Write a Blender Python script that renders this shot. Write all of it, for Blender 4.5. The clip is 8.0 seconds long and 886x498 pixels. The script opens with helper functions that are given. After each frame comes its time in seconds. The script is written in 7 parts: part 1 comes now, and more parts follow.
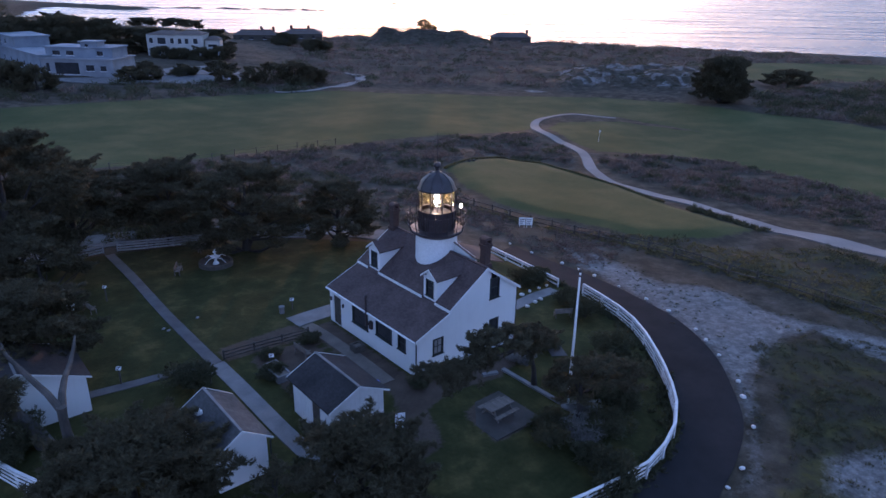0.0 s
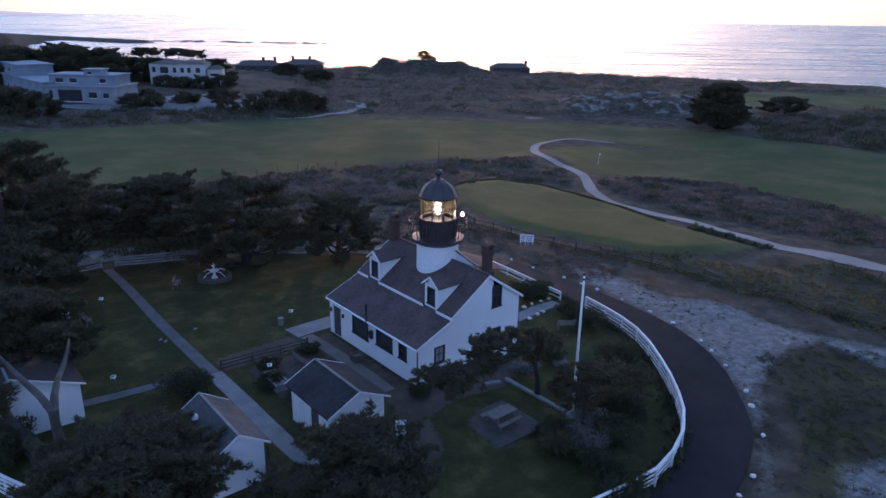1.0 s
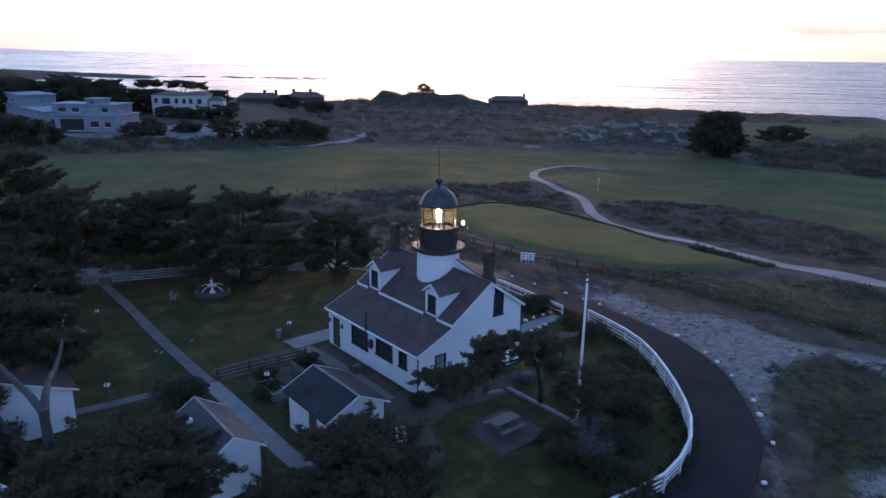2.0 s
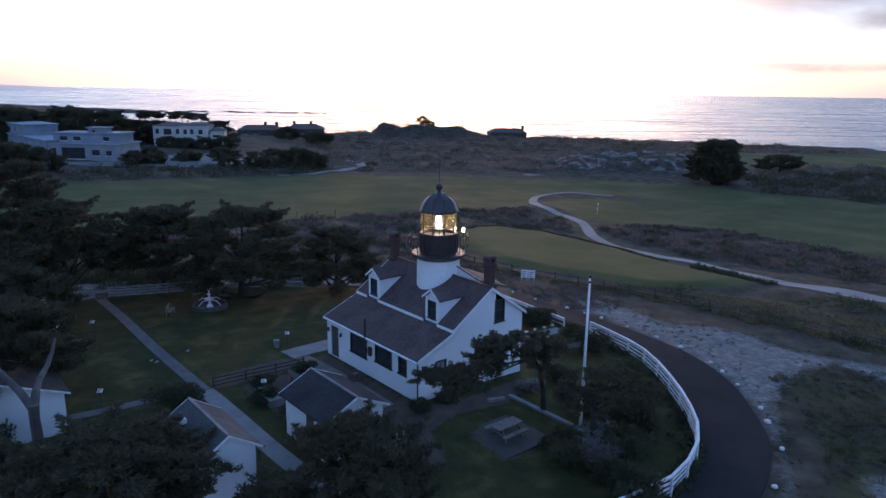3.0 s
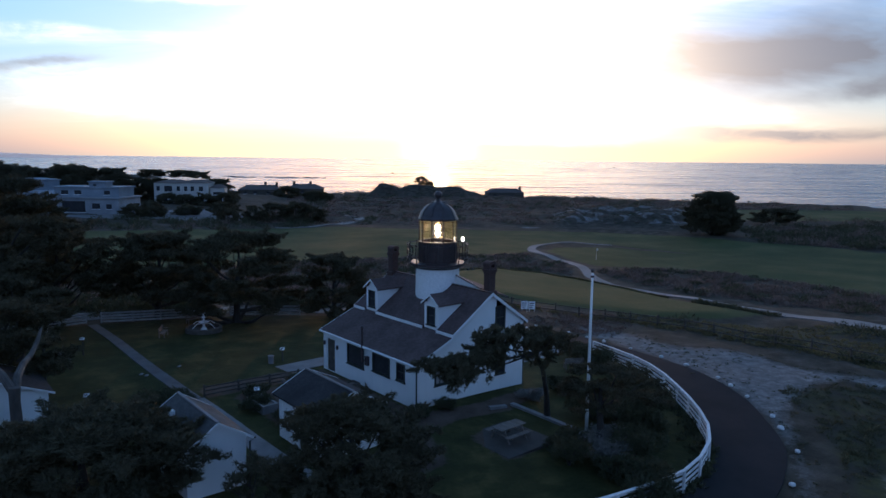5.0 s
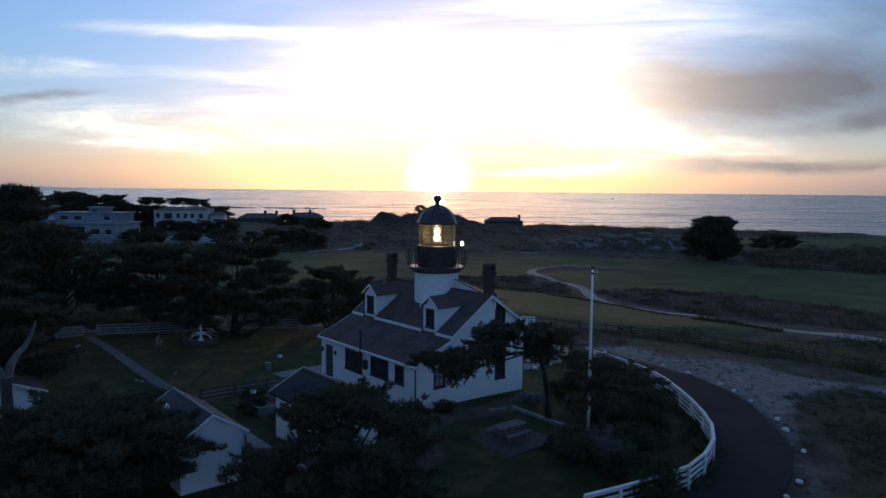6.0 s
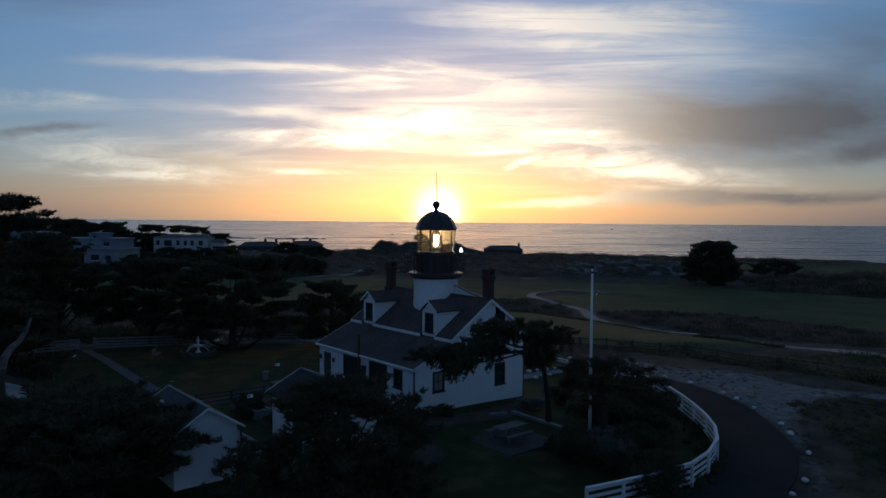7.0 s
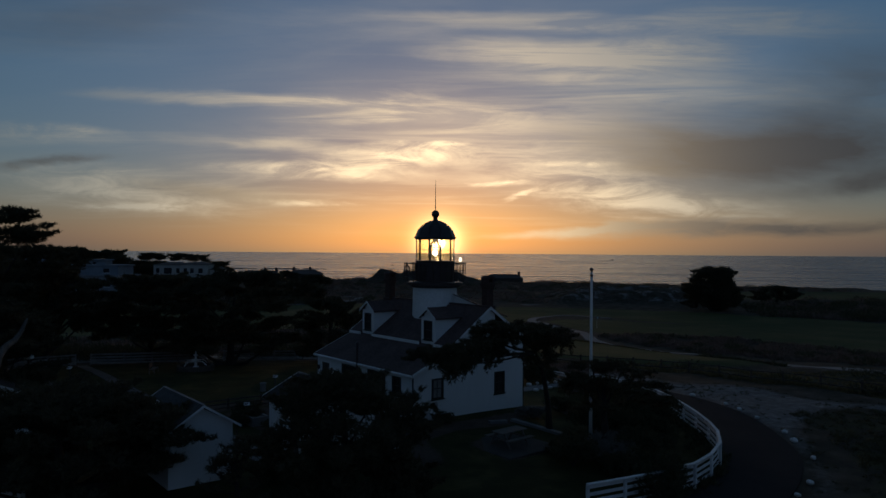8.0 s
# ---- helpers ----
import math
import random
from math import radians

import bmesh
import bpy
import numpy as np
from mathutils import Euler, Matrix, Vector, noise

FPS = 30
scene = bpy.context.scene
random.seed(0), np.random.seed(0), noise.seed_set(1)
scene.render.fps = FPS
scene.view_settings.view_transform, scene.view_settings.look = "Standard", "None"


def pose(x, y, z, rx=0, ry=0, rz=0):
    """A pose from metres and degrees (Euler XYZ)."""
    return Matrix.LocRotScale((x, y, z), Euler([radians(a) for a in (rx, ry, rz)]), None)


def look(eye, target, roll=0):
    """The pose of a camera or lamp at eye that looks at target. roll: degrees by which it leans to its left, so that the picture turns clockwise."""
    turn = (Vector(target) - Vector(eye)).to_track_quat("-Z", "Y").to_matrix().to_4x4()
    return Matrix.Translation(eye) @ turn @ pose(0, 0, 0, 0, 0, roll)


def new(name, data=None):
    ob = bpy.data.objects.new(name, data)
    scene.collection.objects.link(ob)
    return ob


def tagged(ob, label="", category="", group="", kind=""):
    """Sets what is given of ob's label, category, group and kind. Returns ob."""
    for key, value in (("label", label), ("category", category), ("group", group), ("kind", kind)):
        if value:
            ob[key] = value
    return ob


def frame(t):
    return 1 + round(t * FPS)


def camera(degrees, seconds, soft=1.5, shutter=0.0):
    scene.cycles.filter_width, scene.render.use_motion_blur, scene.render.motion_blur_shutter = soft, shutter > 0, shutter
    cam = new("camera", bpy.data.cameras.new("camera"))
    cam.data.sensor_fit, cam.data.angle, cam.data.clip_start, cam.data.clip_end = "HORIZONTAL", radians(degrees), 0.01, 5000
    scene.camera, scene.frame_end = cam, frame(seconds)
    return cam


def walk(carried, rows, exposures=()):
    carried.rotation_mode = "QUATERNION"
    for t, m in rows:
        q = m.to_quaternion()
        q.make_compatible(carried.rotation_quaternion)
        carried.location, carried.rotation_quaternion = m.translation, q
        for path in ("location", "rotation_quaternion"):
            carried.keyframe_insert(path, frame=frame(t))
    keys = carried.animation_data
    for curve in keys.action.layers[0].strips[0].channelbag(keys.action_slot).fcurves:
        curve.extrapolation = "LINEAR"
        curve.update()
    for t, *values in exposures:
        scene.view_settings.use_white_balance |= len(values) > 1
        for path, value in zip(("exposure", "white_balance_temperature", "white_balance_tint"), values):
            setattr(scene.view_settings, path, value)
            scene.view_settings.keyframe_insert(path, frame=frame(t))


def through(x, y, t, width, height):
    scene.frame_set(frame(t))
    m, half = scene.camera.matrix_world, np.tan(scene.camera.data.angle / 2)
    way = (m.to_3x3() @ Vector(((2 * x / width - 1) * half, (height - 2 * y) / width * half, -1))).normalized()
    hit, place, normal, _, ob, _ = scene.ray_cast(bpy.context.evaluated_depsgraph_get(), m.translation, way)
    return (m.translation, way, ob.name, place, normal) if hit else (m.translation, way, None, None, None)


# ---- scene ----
cam = camera(65.6, 8.0)
# seconds, eye, yaw to the left of +y, pitch, roll
PATH = [
    (0.0, (-30.149, -36.784, 24.737), -39.944, -21.301, 0.99),
    (0.5, (-30.204, -36.772, 23.899), -39.931, -20.048, 0.96),
    (1.0, (-30.252, -36.761, 23.010), -39.926, -18.703, 0.92),
    (1.5, (-30.292, -36.753, 22.079), -39.928, -17.302, 0.89),
    (2.0, (-30.327, -36.747, 21.114), -39.936, -15.875, 0.85),
    (2.5, (-30.354, -36.743, 20.123), -39.947, -14.442, 0.82),
    (3.0, (-30.374, -36.742, 19.115), -39.962, -13.019, 0.79),
    (3.5, (-30.388, -36.742, 18.097), -39.978, -11.614, 0.75),
    (4.0, (-30.395, -36.745, 17.078), -39.995, -10.232, 0.72),
    (4.5, (-30.395, -36.751, 16.067), -40.011, -8.873, 0.69),
    (5.0, (-30.388, -36.758, 15.072), -40.024, -7.535, 0.65),
    (5.5, (-30.375, -36.768, 14.100), -40.035, -6.214, 0.62),
    (6.0, (-30.354, -36.780, 13.160), -40.041, -4.905, 0.58),
    (6.5, (-30.327, -36.794, 12.261), -40.041, -3.602, 0.55),
    (7.0, (-30.293, -36.810, 11.411), -40.033, -2.300, 0.51),
    (7.5, (-30.253, -36.829, 10.618), -40.018, -0.997, 0.48),
    (8.0, (-30.205, -36.850, 9.891), -39.993, 0.307, 0.44),
]
EXPOSURES = [(0.0, 3.28, 5900, 27), (1.5, 3.18, 5850, 20), (3.5, 2.92, 5750, 16), (4.5, 2.55, 5600, 11), (6.0, 1.78, 5550, 8), (7.0, 0.88, 5550, 4), (7.5, 0.45, 5750, 2), (8.0, -0.08, 6050, 2)]
SKY_STRENGTH = 0.1
LAMP_GLOW = 8.0
LANTERN_W = 9.0
CLOUD_PALE, CLOUD_WARM, CLOUD_DARK, HALO = (2.6, 2.55, 2.35), (8.0, 5.4, 3.0), (0.6, 0.54, 0.55), (30.0, 19.0, 8.0)
AIRLIGHT = (0.21, 0.49, 0.9)
LOW_HAZE = (0.62, 0.56, 0.2)
BELT = (0.31, 0.46, 0.95)
AUREOLE = (1.4, 1.4, 0.3)
SUN_DISC = (900.0, 700.0, 420.0)


def ahead_of(eye, yaw, pitch):
    a, b = radians(yaw), radians(pitch)
    return (eye[0] - math.sin(a) * math.cos(b), eye[1] + math.cos(a) * math.cos(b), eye[2] + math.sin(b))


walk(cam, [(t, look(eye, ahead_of(eye, yaw, pitch), roll)) for t, eye, yaw, pitch, roll in PATH],
     EXPOSURES)

# ---- plan axes: r to the right of the seaward axis, s along it ----
FX, FY, RX, RY = 0.643, 0.766, 0.766, -0.643


def P(r, s):
    return (r * RX + s * FX, r * RY + s * FY)


# ---- world, sun ----
SUN_AZ = math.atan2(FX, FY) - radians(0.4)   # clockwise from +y
SUN_EL = radians(0.85)
world = bpy.data.worlds.new("evening_sky")
scene.world = world
world.use_nodes = True
wn, wl = world.node_tree.nodes, world.node_tree.links
wn.clear()


def wnode(kind, **kw):
    n = wn.new(kind)
    for k, v in kw.items():
        if k == "op":
            n.operation = v
        elif k == "blend":
            n.data_type = "RGBA"
            n.blend_type = v
        else:
            n.inputs[k].default_value = v
    return n


sky = wn.new("ShaderNodeTexSky")
sky.sky_type = "NISHITA"
sky.sun_disc = False
sky.sun_elevation = SUN_EL
sky.sun_rotation = SUN_AZ
sky.altitude = 20
sky.air_density, sky.dust_density, sky.ozone_density = 1.0, 1.3, 2.5
coord = wn.new("ShaderNodeTexCoord")
sep = wn.new("ShaderNodeSeparateXYZ")
wl.new(coord.outputs["Generated"], sep.inputs[0])
# cloud deck: direction projected on a high plane
zc = wnode("ShaderNodeMath", op="MAXIMUM"); zc.inputs[1].default_value = 0.0
wl.new(sep.outputs["Z"], zc.inputs[0])
za = wnode("ShaderNodeMath", op="ADD"); za.inputs[1].default_value = 0.09
wl.new(zc.outputs[0], za.inputs[0])


def wmath(op, a, b):
    n = wn.new("ShaderNodeMath")
    n.operation = op
    for i, v in enumerate((a, b)):
        if isinstance(v, (int, float)):
            n.inputs[i].default_value = v
        else:
            wl.new(v, n.inputs[i])
    return n.outputs[0]


ahead = wmath("ADD", wmath("MULTIPLY", sep.outputs["X"], FX), wmath("MULTIPLY", sep.outputs["Y"], FY))
side = wmath("ADD", wmath("MULTIPLY", sep.outputs["X"], RX), wmath("MULTIPLY", sep.outputs["Y"], RY))
cu = wmath("DIVIDE", side, za.outputs[0])
cv = wmath("DIVIDE", ahead, za.outputs[0])
comb = wn.new("ShaderNodeCombineXYZ")
wl.new(cu, comb.inputs[0]); wl.new(cv, comb.inputs[1])


def wnoise(scale_xyz, loc, detail, rough, lo, hi, warp=0.6):
    mp = wn.new("ShaderNodeMapping")
    mp.inputs["Scale"].default_value = scale_xyz
    mp.inputs["Location"].default_value = loc
    wl.new(comb.outputs[0], mp.inputs[0])
    nz = wn.new("ShaderNodeTexNoise")
    nz.inputs["Scale"].default_value = 1.0
    nz.inputs["Detail"].default_value = detail
    nz.inputs["Roughness"].default_value = rough
    nz.inputs["Distortion"].default_value = warp
    wl.new(mp.outputs[0], nz.inputs["Vector"])
    mr = wn.new("ShaderNodeMapRange")
    mr.interpolation_type = "SMOOTHSTEP"
    mr.inputs["From Min"].default_value, mr.inputs["From Max"].default_value = lo, hi
    wl.new(nz.outputs["Fac"], mr.inputs["Value"])
    return mr.outputs[0]


patch = wnoise((0.3, 0.42, 1), (5.2, 3.3, 0), 3, 0.5, 0.36, 0.62, 0.2)
thin = wmath("MULTIPLY", wnoise((0.6, 1.25, 1), (3.1, 1.7, 0), 9, 0.62, 0.44, 0.7, 0.6), wmath("ADD", wmath("MULTIPLY", patch, 0.85), 0.15))
streak = wnoise((0.26, 1.9, 1), (0.4, 8.3, 0), 8, 0.56, 0.54, 0.76, 0.5)
# nearness to the sun
sund = (math.sin(SUN_AZ) * math.cos(SUN_EL), math.cos(SUN_AZ) * math.cos(SUN_EL), math.sin(SUN_EL))
vd = wn.new("ShaderNodeVectorMath"); vd.operation = "DOT_PRODUCT"
wl.new(coord.outputs["Generated"], vd.inputs[0]); vd.inputs[1].default_value = sund
near = wmath("POWER", wmath("MAXIMUM", vd.outputs["Value"], 0.0), 14.0)
broad_glow = wmath("POWER", wmath("MULTIPLY", wmath("ADD", vd.outputs["Value"], 1.0), 0.5), 4.0)
belt_glow = wmath("POWER", wmath("MULTIPLY", wmath("SUBTRACT", 1.0, vd.outputs["Value"]), 0.5), 3.0)
glow = wmath("POWER", wmath("MAXIMUM", vd.outputs["Value"], 0.0), 2600.0)
disc = wmath("POWER", wmath("MAXIMUM", vd.outputs["Value"], 0.0), 70000.0)


def wmix(fac, a, b, blend="MIX"):
    n = wn.new("ShaderNodeMix")
    n.data_type, n.blend_type, n.clamp_result = "RGBA", blend, False
    for sock, v in ((n.inputs["Factor"], fac), (n.inputs["A"], a), (n.inputs["B"], b)):
        if isinstance(v, (int, float, tuple)):
            sock.default_value = v
        else:
            wl.new(v, sock)
    return n.outputs["Result"]


def wscale(col, k):
    n = wn.new("ShaderNodeVectorMath"); n.operation = "SCALE"
    wl.new(col, n.inputs[0])
    if isinstance(k, (int, float)):
        n.inputs["Scale"].default_value = k
    else:
        wl.new(k, n.inputs["Scale"])
    return n.outputs[0]


pale_k = wmath("ADD", wmath("MULTIPLY", near, 1.9), wmath("ADD", wmath("MULTIPLY", broad_glow, 0.95), 0.12))
pale = wscale(wmix(near, (*CLOUD_PALE, 1), (*CLOUD_WARM, 1)), pale_k)
dark = wscale(wmix(wmath("MULTIPLY", near, near), (*CLOUD_DARK, 1), (*CLOUD_WARM, 1)), wmath("ADD", wmath("MULTIPLY", near, 0.8), wmath("ADD", wmath("MULTIPLY", broad_glow, 0.9), 0.12)))
# low sky: clouds thin out into the haze at the horizon
lowfade = wn.new("ShaderNodeMapRange")
lowfade.inputs["From Min"].default_value, lowfade.inputs["From Max"].default_value = 0.015, 0.1
wl.new(sep.outputs["Z"], lowfade.inputs["Value"])
air = wn.new("ShaderNodeRGB"); air.outputs[0].default_value = (*AIRLIGHT, 1)
low_k = wmath("POWER", wmath("SUBTRACT", 1.0, wmath("MINIMUM", wmath("MULTIPLY", zc.outputs[0], 5.0), 1.0)), 3.0)
thin_air = wmath("SUBTRACT", 1.0, wmath("MULTIPLY", low_k, 0.3))
s0 = wmix(1.0, sky.outputs[0], wscale(air.outputs[0], wmath("MULTIPLY", thin_air, wmath("ADD", wmath("MULTIPLY", broad_glow, 1.25), 0.14))), "ADD")
# twilight arch opposite the sun, yellow haze low over the sea
belt_rgb = wn.new("ShaderNodeRGB"); belt_rgb.outputs[0].default_value = (*BELT, 1)
s0 = wmix(1.0, s0, wscale(belt_rgb.outputs[0], belt_glow), "ADD")
low_rgb = wn.new("ShaderNodeRGB"); low_rgb.outputs[0].default_value = (*LOW_HAZE, 1)
s0 = wmix(1.0, s0, wscale(low_rgb.outputs[0], wmath("MULTIPLY", low_k, wmath("MULTIPLY", broad_glow, broad_glow))), "ADD")
# yellow aureole low round the sun
aur_rgb = wn.new("ShaderNodeRGB"); aur_rgb.outputs[0].default_value = (*AUREOLE, 1)
s0 = wmix(1.0, s0, wscale(aur_rgb.outputs[0], wmath("MULTIPLY", low_k, near)), "ADD")
# clouds of the seaward sky, by tangents of azimuth from the axis and of elevation
front = wn.new("ShaderNodeMapRange")
front.interpolation_type = "SMOOTHSTEP"
front.inputs["From Min"].default_value, front.inputs["From Max"].default_value = 0.35, 0.7
wl.new(ahead, front.inputs["Value"])
safe = wmath("MAXIMUM", ahead, 0.1)
flat_sky = wn.new("ShaderNodeCombineXYZ")
wl.new(wmath("DIVIDE", side, safe), flat_sky.inputs[0]); wl.new(wmath("DIVIDE", sep.outputs["Z"], safe), flat_sky.inputs[1])


def sky_noise(vec, scale_xyz, turn, detail, rough, lo, hi, warp=0.4, color=False):
    mp = wn.new("ShaderNodeMapping")
    mp.inputs["Scale"].default_value, mp.inputs["Rotation"].default_value = scale_xyz, (0, 0, radians(turn))
    mp.inputs["Location"].default_value = (lo * 7, hi * 5, turn)
    wl.new(vec, mp.inputs[0])
    nz = wn.new("ShaderNodeTexNoise")
    nz.inputs["Scale"].default_value, nz.inputs["Detail"].default_value = 1.0, detail
    nz.inputs["Roughness"].default_value, nz.inputs["Distortion"].default_value = rough, warp
    wl.new(mp.outputs[0], nz.inputs["Vector"])
    if color:
        return nz.outputs["Color"]
    mr = wn.new("ShaderNodeMapRange")
    mr.interpolation_type = "SMOOTHSTEP"
    mr.inputs["From Min"].default_value, mr.inputs["From Max"].default_value = lo, hi
    wl.new(nz.outputs["Fac"], mr.inputs["Value"])
    return mr.outputs[0]


def wvec(op, a, b):
    n = wn.new("ShaderNodeVectorMath")
    n.operation = op
    for i, v in enumerate((a, b)):
        if isinstance(v, tuple):
            n.inputs[i].default_value = v
        else:
            wl.new(v, n.inputs[i])
    return n.outputs[0]


curl = wvec("MULTIPLY", wvec("SUBTRACT", sky_noise(flat_sky.outputs[0], (4.0, 13.0, 1), 3, 5, 0.6, 0.3, 0.7, 0.3, True), (0.5, 0.5, 0.5)), (0.17, 0.04, 0.0))
bent = wvec("ADD", flat_sky.outputs[0], curl)
wisp = sky_noise(flat_sky.outputs[0], (3.2, 34.0, 1), 4, 8, 0.62, 0.36, 0.68, 1.2)
curd = sky_noise(flat_sky.outputs[0], (9.0, 40.0, 1), -3, 8, 0.66, 0.34, 0.7, 0.8)
soft = sky_noise(bent, (3.0, 8.0, 1), 2, 5, 0.55, 0.28, 0.66, 0.3)


def cloud_sum(rows):
    """Soft-edged lens-shaped patches: azimuth, elevation, half width, half height, tilt, density."""
    total = 0.0
    for ca, ce, ra, re, tilt, amount in rows:
        mp = wn.new("ShaderNodeMapping")
        mp.vector_type = "TEXTURE"
        mp.inputs["Location"].default_value, mp.inputs["Rotation"].default_value, mp.inputs["Scale"].default_value = (ca, ce, 0), (0, 0, radians(tilt)), (ra, re, 1)
        wl.new(bent, mp.inputs[0])
        ln = wn.new("ShaderNodeVectorMath"); ln.operation = "LENGTH"
        wl.new(mp.outputs[0], ln.inputs[0])
        mr = wn.new("ShaderNodeMapRange")
        mr.interpolation_type = "SMOOTHSTEP"
        for k, v in (("From Min", 0.1), ("From Max", 1.45), ("To Min", amount), ("To Max", 0.0)):
            mr.inputs[k].default_value = v
        wl.new(ln.outputs["Value"], mr.inputs["Value"])
        total = wmath("ADD", mr.outputs[0], total)
    return total


CIRRUS = ((0.22, 0.293, 0.22, 0.022, -1, 0.8), (0.30, 0.255, 0.26, 0.035, -4, 0.55), (0.14, 0.34, 0.2, 0.014, 0, 0.5), (0.45, 0.335, 0.2, 0.03, 3, 0.5),
          (-0.30, 0.223, 0.2, 0.011, -2, 0.7), (-0.09, 0.203, 0.17, 0.03, -3, 0.55), (-0.28, 0.160, 0.16, 0.010, -3, 0.6), (0.12, 0.195, 0.3, 0.06, -4, 0.4))
FLEECE = ((-0.07, 0.142, 0.11, 0.017, 2, 1.2), (-0.184, 0.120, 0.15, 0.011, -1, 0.9), (-0.02, 0.158, 0.05, 0.004, 0, 1.0), (-0.58, 0.17, 0.09, 0.014, -2, 0.9),
          (-0.48, 0.088, 0.21, 0.032, -4, 0.8), (-0.45, 0.063, 0.06, 0.007, 0, 1.0), (0.20, 0.105, 0.2, 0.04, -12, 0.55), (0.36, 0.068, 0.2, 0.024, -5, 0.6), (0.18, 0.130, 0.07, 0.005, 0, 0.9),
          (-0.18, 0.074, 0.08, 0.005, -3, 0.9), (0.08, 0.103, 0.04, 0.004, 2, 0.9), (0.11, 0.085, 0.03, 0.004, 20, 0.8))
BANK = ((0.46, 0.15, 0.28, 0.062, -3, 0.95), (0.64, 0.22, 0.17, 0.1, 0, 0.65), (0.30, 0.15, 0.16, 0.04, -8, 0.5), (0.58, 0.105, 0.14, 0.014, 10, 0.45), (-0.52, 0.35, 0.24, 0.06, 4, 0.35))
SCUD = ((-0.31, 0.085, 0.13, 0.014, -4, 0.8), (-0.57, 0.126, 0.07, 0.009, 8, 0.75), (0.42, 0.038, 0.27, 0.012, 2, 1.2), (0.24, 0.036, 0.15, 0.007, 4, 0.9))


def veil(total, texture, base, gain, most):
    return wmath("MULTIPLY", front.outputs[0], wmath("MINIMUM", wmath("MULTIPLY", total, wmath("ADD", wmath("MULTIPLY", texture, gain), base)), most))


rest = wmath("SUBTRACT", 1.0, wmath("MULTIPLY", front.outputs[0], 0.72))
s1 = wmix(wmath("MULTIPLY", wmath("MULTIPLY", wmath("MULTIPLY", thin, 0.6), lowfade.outputs[0]), rest), s0, pale)
s1 = wmix(wmath("MULTIPLY", wmath("MULTIPLY", wmath("MULTIPLY", streak, 0.65), lowfade.outputs[0]), rest), s1, pale)
s2 = wmix(veil(cloud_sum(CIRRUS), wisp, 0.2, 0.65, 0.55), s1, wscale(pale, 0.82))
s3 = wmix(veil(cloud_sum(BANK), soft, 0.45, 0.6, 0.92), s2, dark)
s3 = wmix(veil(cloud_sum(FLEECE), curd, 0.1, 0.8, 0.7), s3, wscale(pale, 0.95))
s3 = wmix(veil(cloud_sum(SCUD), curd, 0.55, 0.45, 0.85), s3, wscale(dark, 1.1))
halo = wn.new("ShaderNodeRGB"); halo.outputs[0].default_value = (*HALO, 1)
s4 = wmix(1.0, s3, wscale(halo.outputs[0], glow), "ADD")
disc_rgb = wn.new("ShaderNodeRGB"); disc_rgb.outputs[0].default_value = (*SUN_DISC, 1)
s4 = wmix(1.0, s4, wscale(disc_rgb.outputs[0], disc), "ADD")
bg = wn.new("ShaderNodeBackground")
bg.inputs["Strength"].default_value = SKY_STRENGTH
wl.new(s4, bg.inputs["Color"])
wout = wn.new("ShaderNodeOutputWorld")
wl.new(bg.outputs[0], wout.inputs[0])

sun_data = bpy.data.lights.new("sun", "SUN")
sun_data.energy, sun_data.angle, sun_data.color = 0.12, radians(0.6), (1.0, 0.55, 0.25)
sun = new("sun", sun_data)
sun.matrix_world = look((sund[0] * 300, sund[1] * 300, sund[2] * 300 + 20), (0, 0, 20))

# ---- materials ----
def mat_new(name):
    m = bpy.data.materials.new(name)
    m.use_nodes = True
    n, l = m.node_tree.nodes, m.node_tree.links
    return m, n, l, n["Principled BSDF"]


def noise_node(n, l, vec, scale, detail=5.0, rough=0.6, stretch=None):
    if stretch:
        mp = n.new("ShaderNodeMapping")
        mp.inputs["Scale"].default_value = stretch
        l.new(vec, mp.inputs[0])
        vec = mp.outputs[0]
    z = n.new("ShaderNodeTexNoise")
    z.inputs["Scale"].default_value, z.inputs["Detail"].default_value, z.inputs["Roughness"].default_value = scale, detail, rough
    l.new(vec, z.inputs["Vector"])
    return z.outputs["Fac"]


def ramp_node(n, l, fac, stops):
    r = n.new("ShaderNodeValToRGB")
    e = r.color_ramp.elements
    while len(e) < len(stops):
        e.new(0.5)
    for k, (pos, col) in zip(e, stops):
        k.position, k.color = pos, (*col, 1)
    l.new(fac, r.inputs[0])
    return r.outputs[0]


def mix_node(n, l, fac, a, b, blend="MIX"):
    m = n.new("ShaderNodeMix")
    m.data_type, m.blend_type = "RGBA", blend
    for sock, v in ((m.inputs["Factor"], fac), (m.inputs["A"], a), (m.inputs["B"], b)):
        if isinstance(v, (int, float)):
            sock.default_value = v
        elif isinstance(v, tuple):
            sock.default_value = (*v, 1)
        else:
            l.new(v, sock)
    return m.outputs["Result"]


def bump_node(n, l, p, height, strength, dist):
    b = n.new("ShaderNodeBump")
    b.inputs["Strength"].default_value, b.inputs["Distance"].default_value = strength, dist
    l.new(height, b.inputs["Height"])
    l.new(b.outputs[0], p.inputs["Normal"])


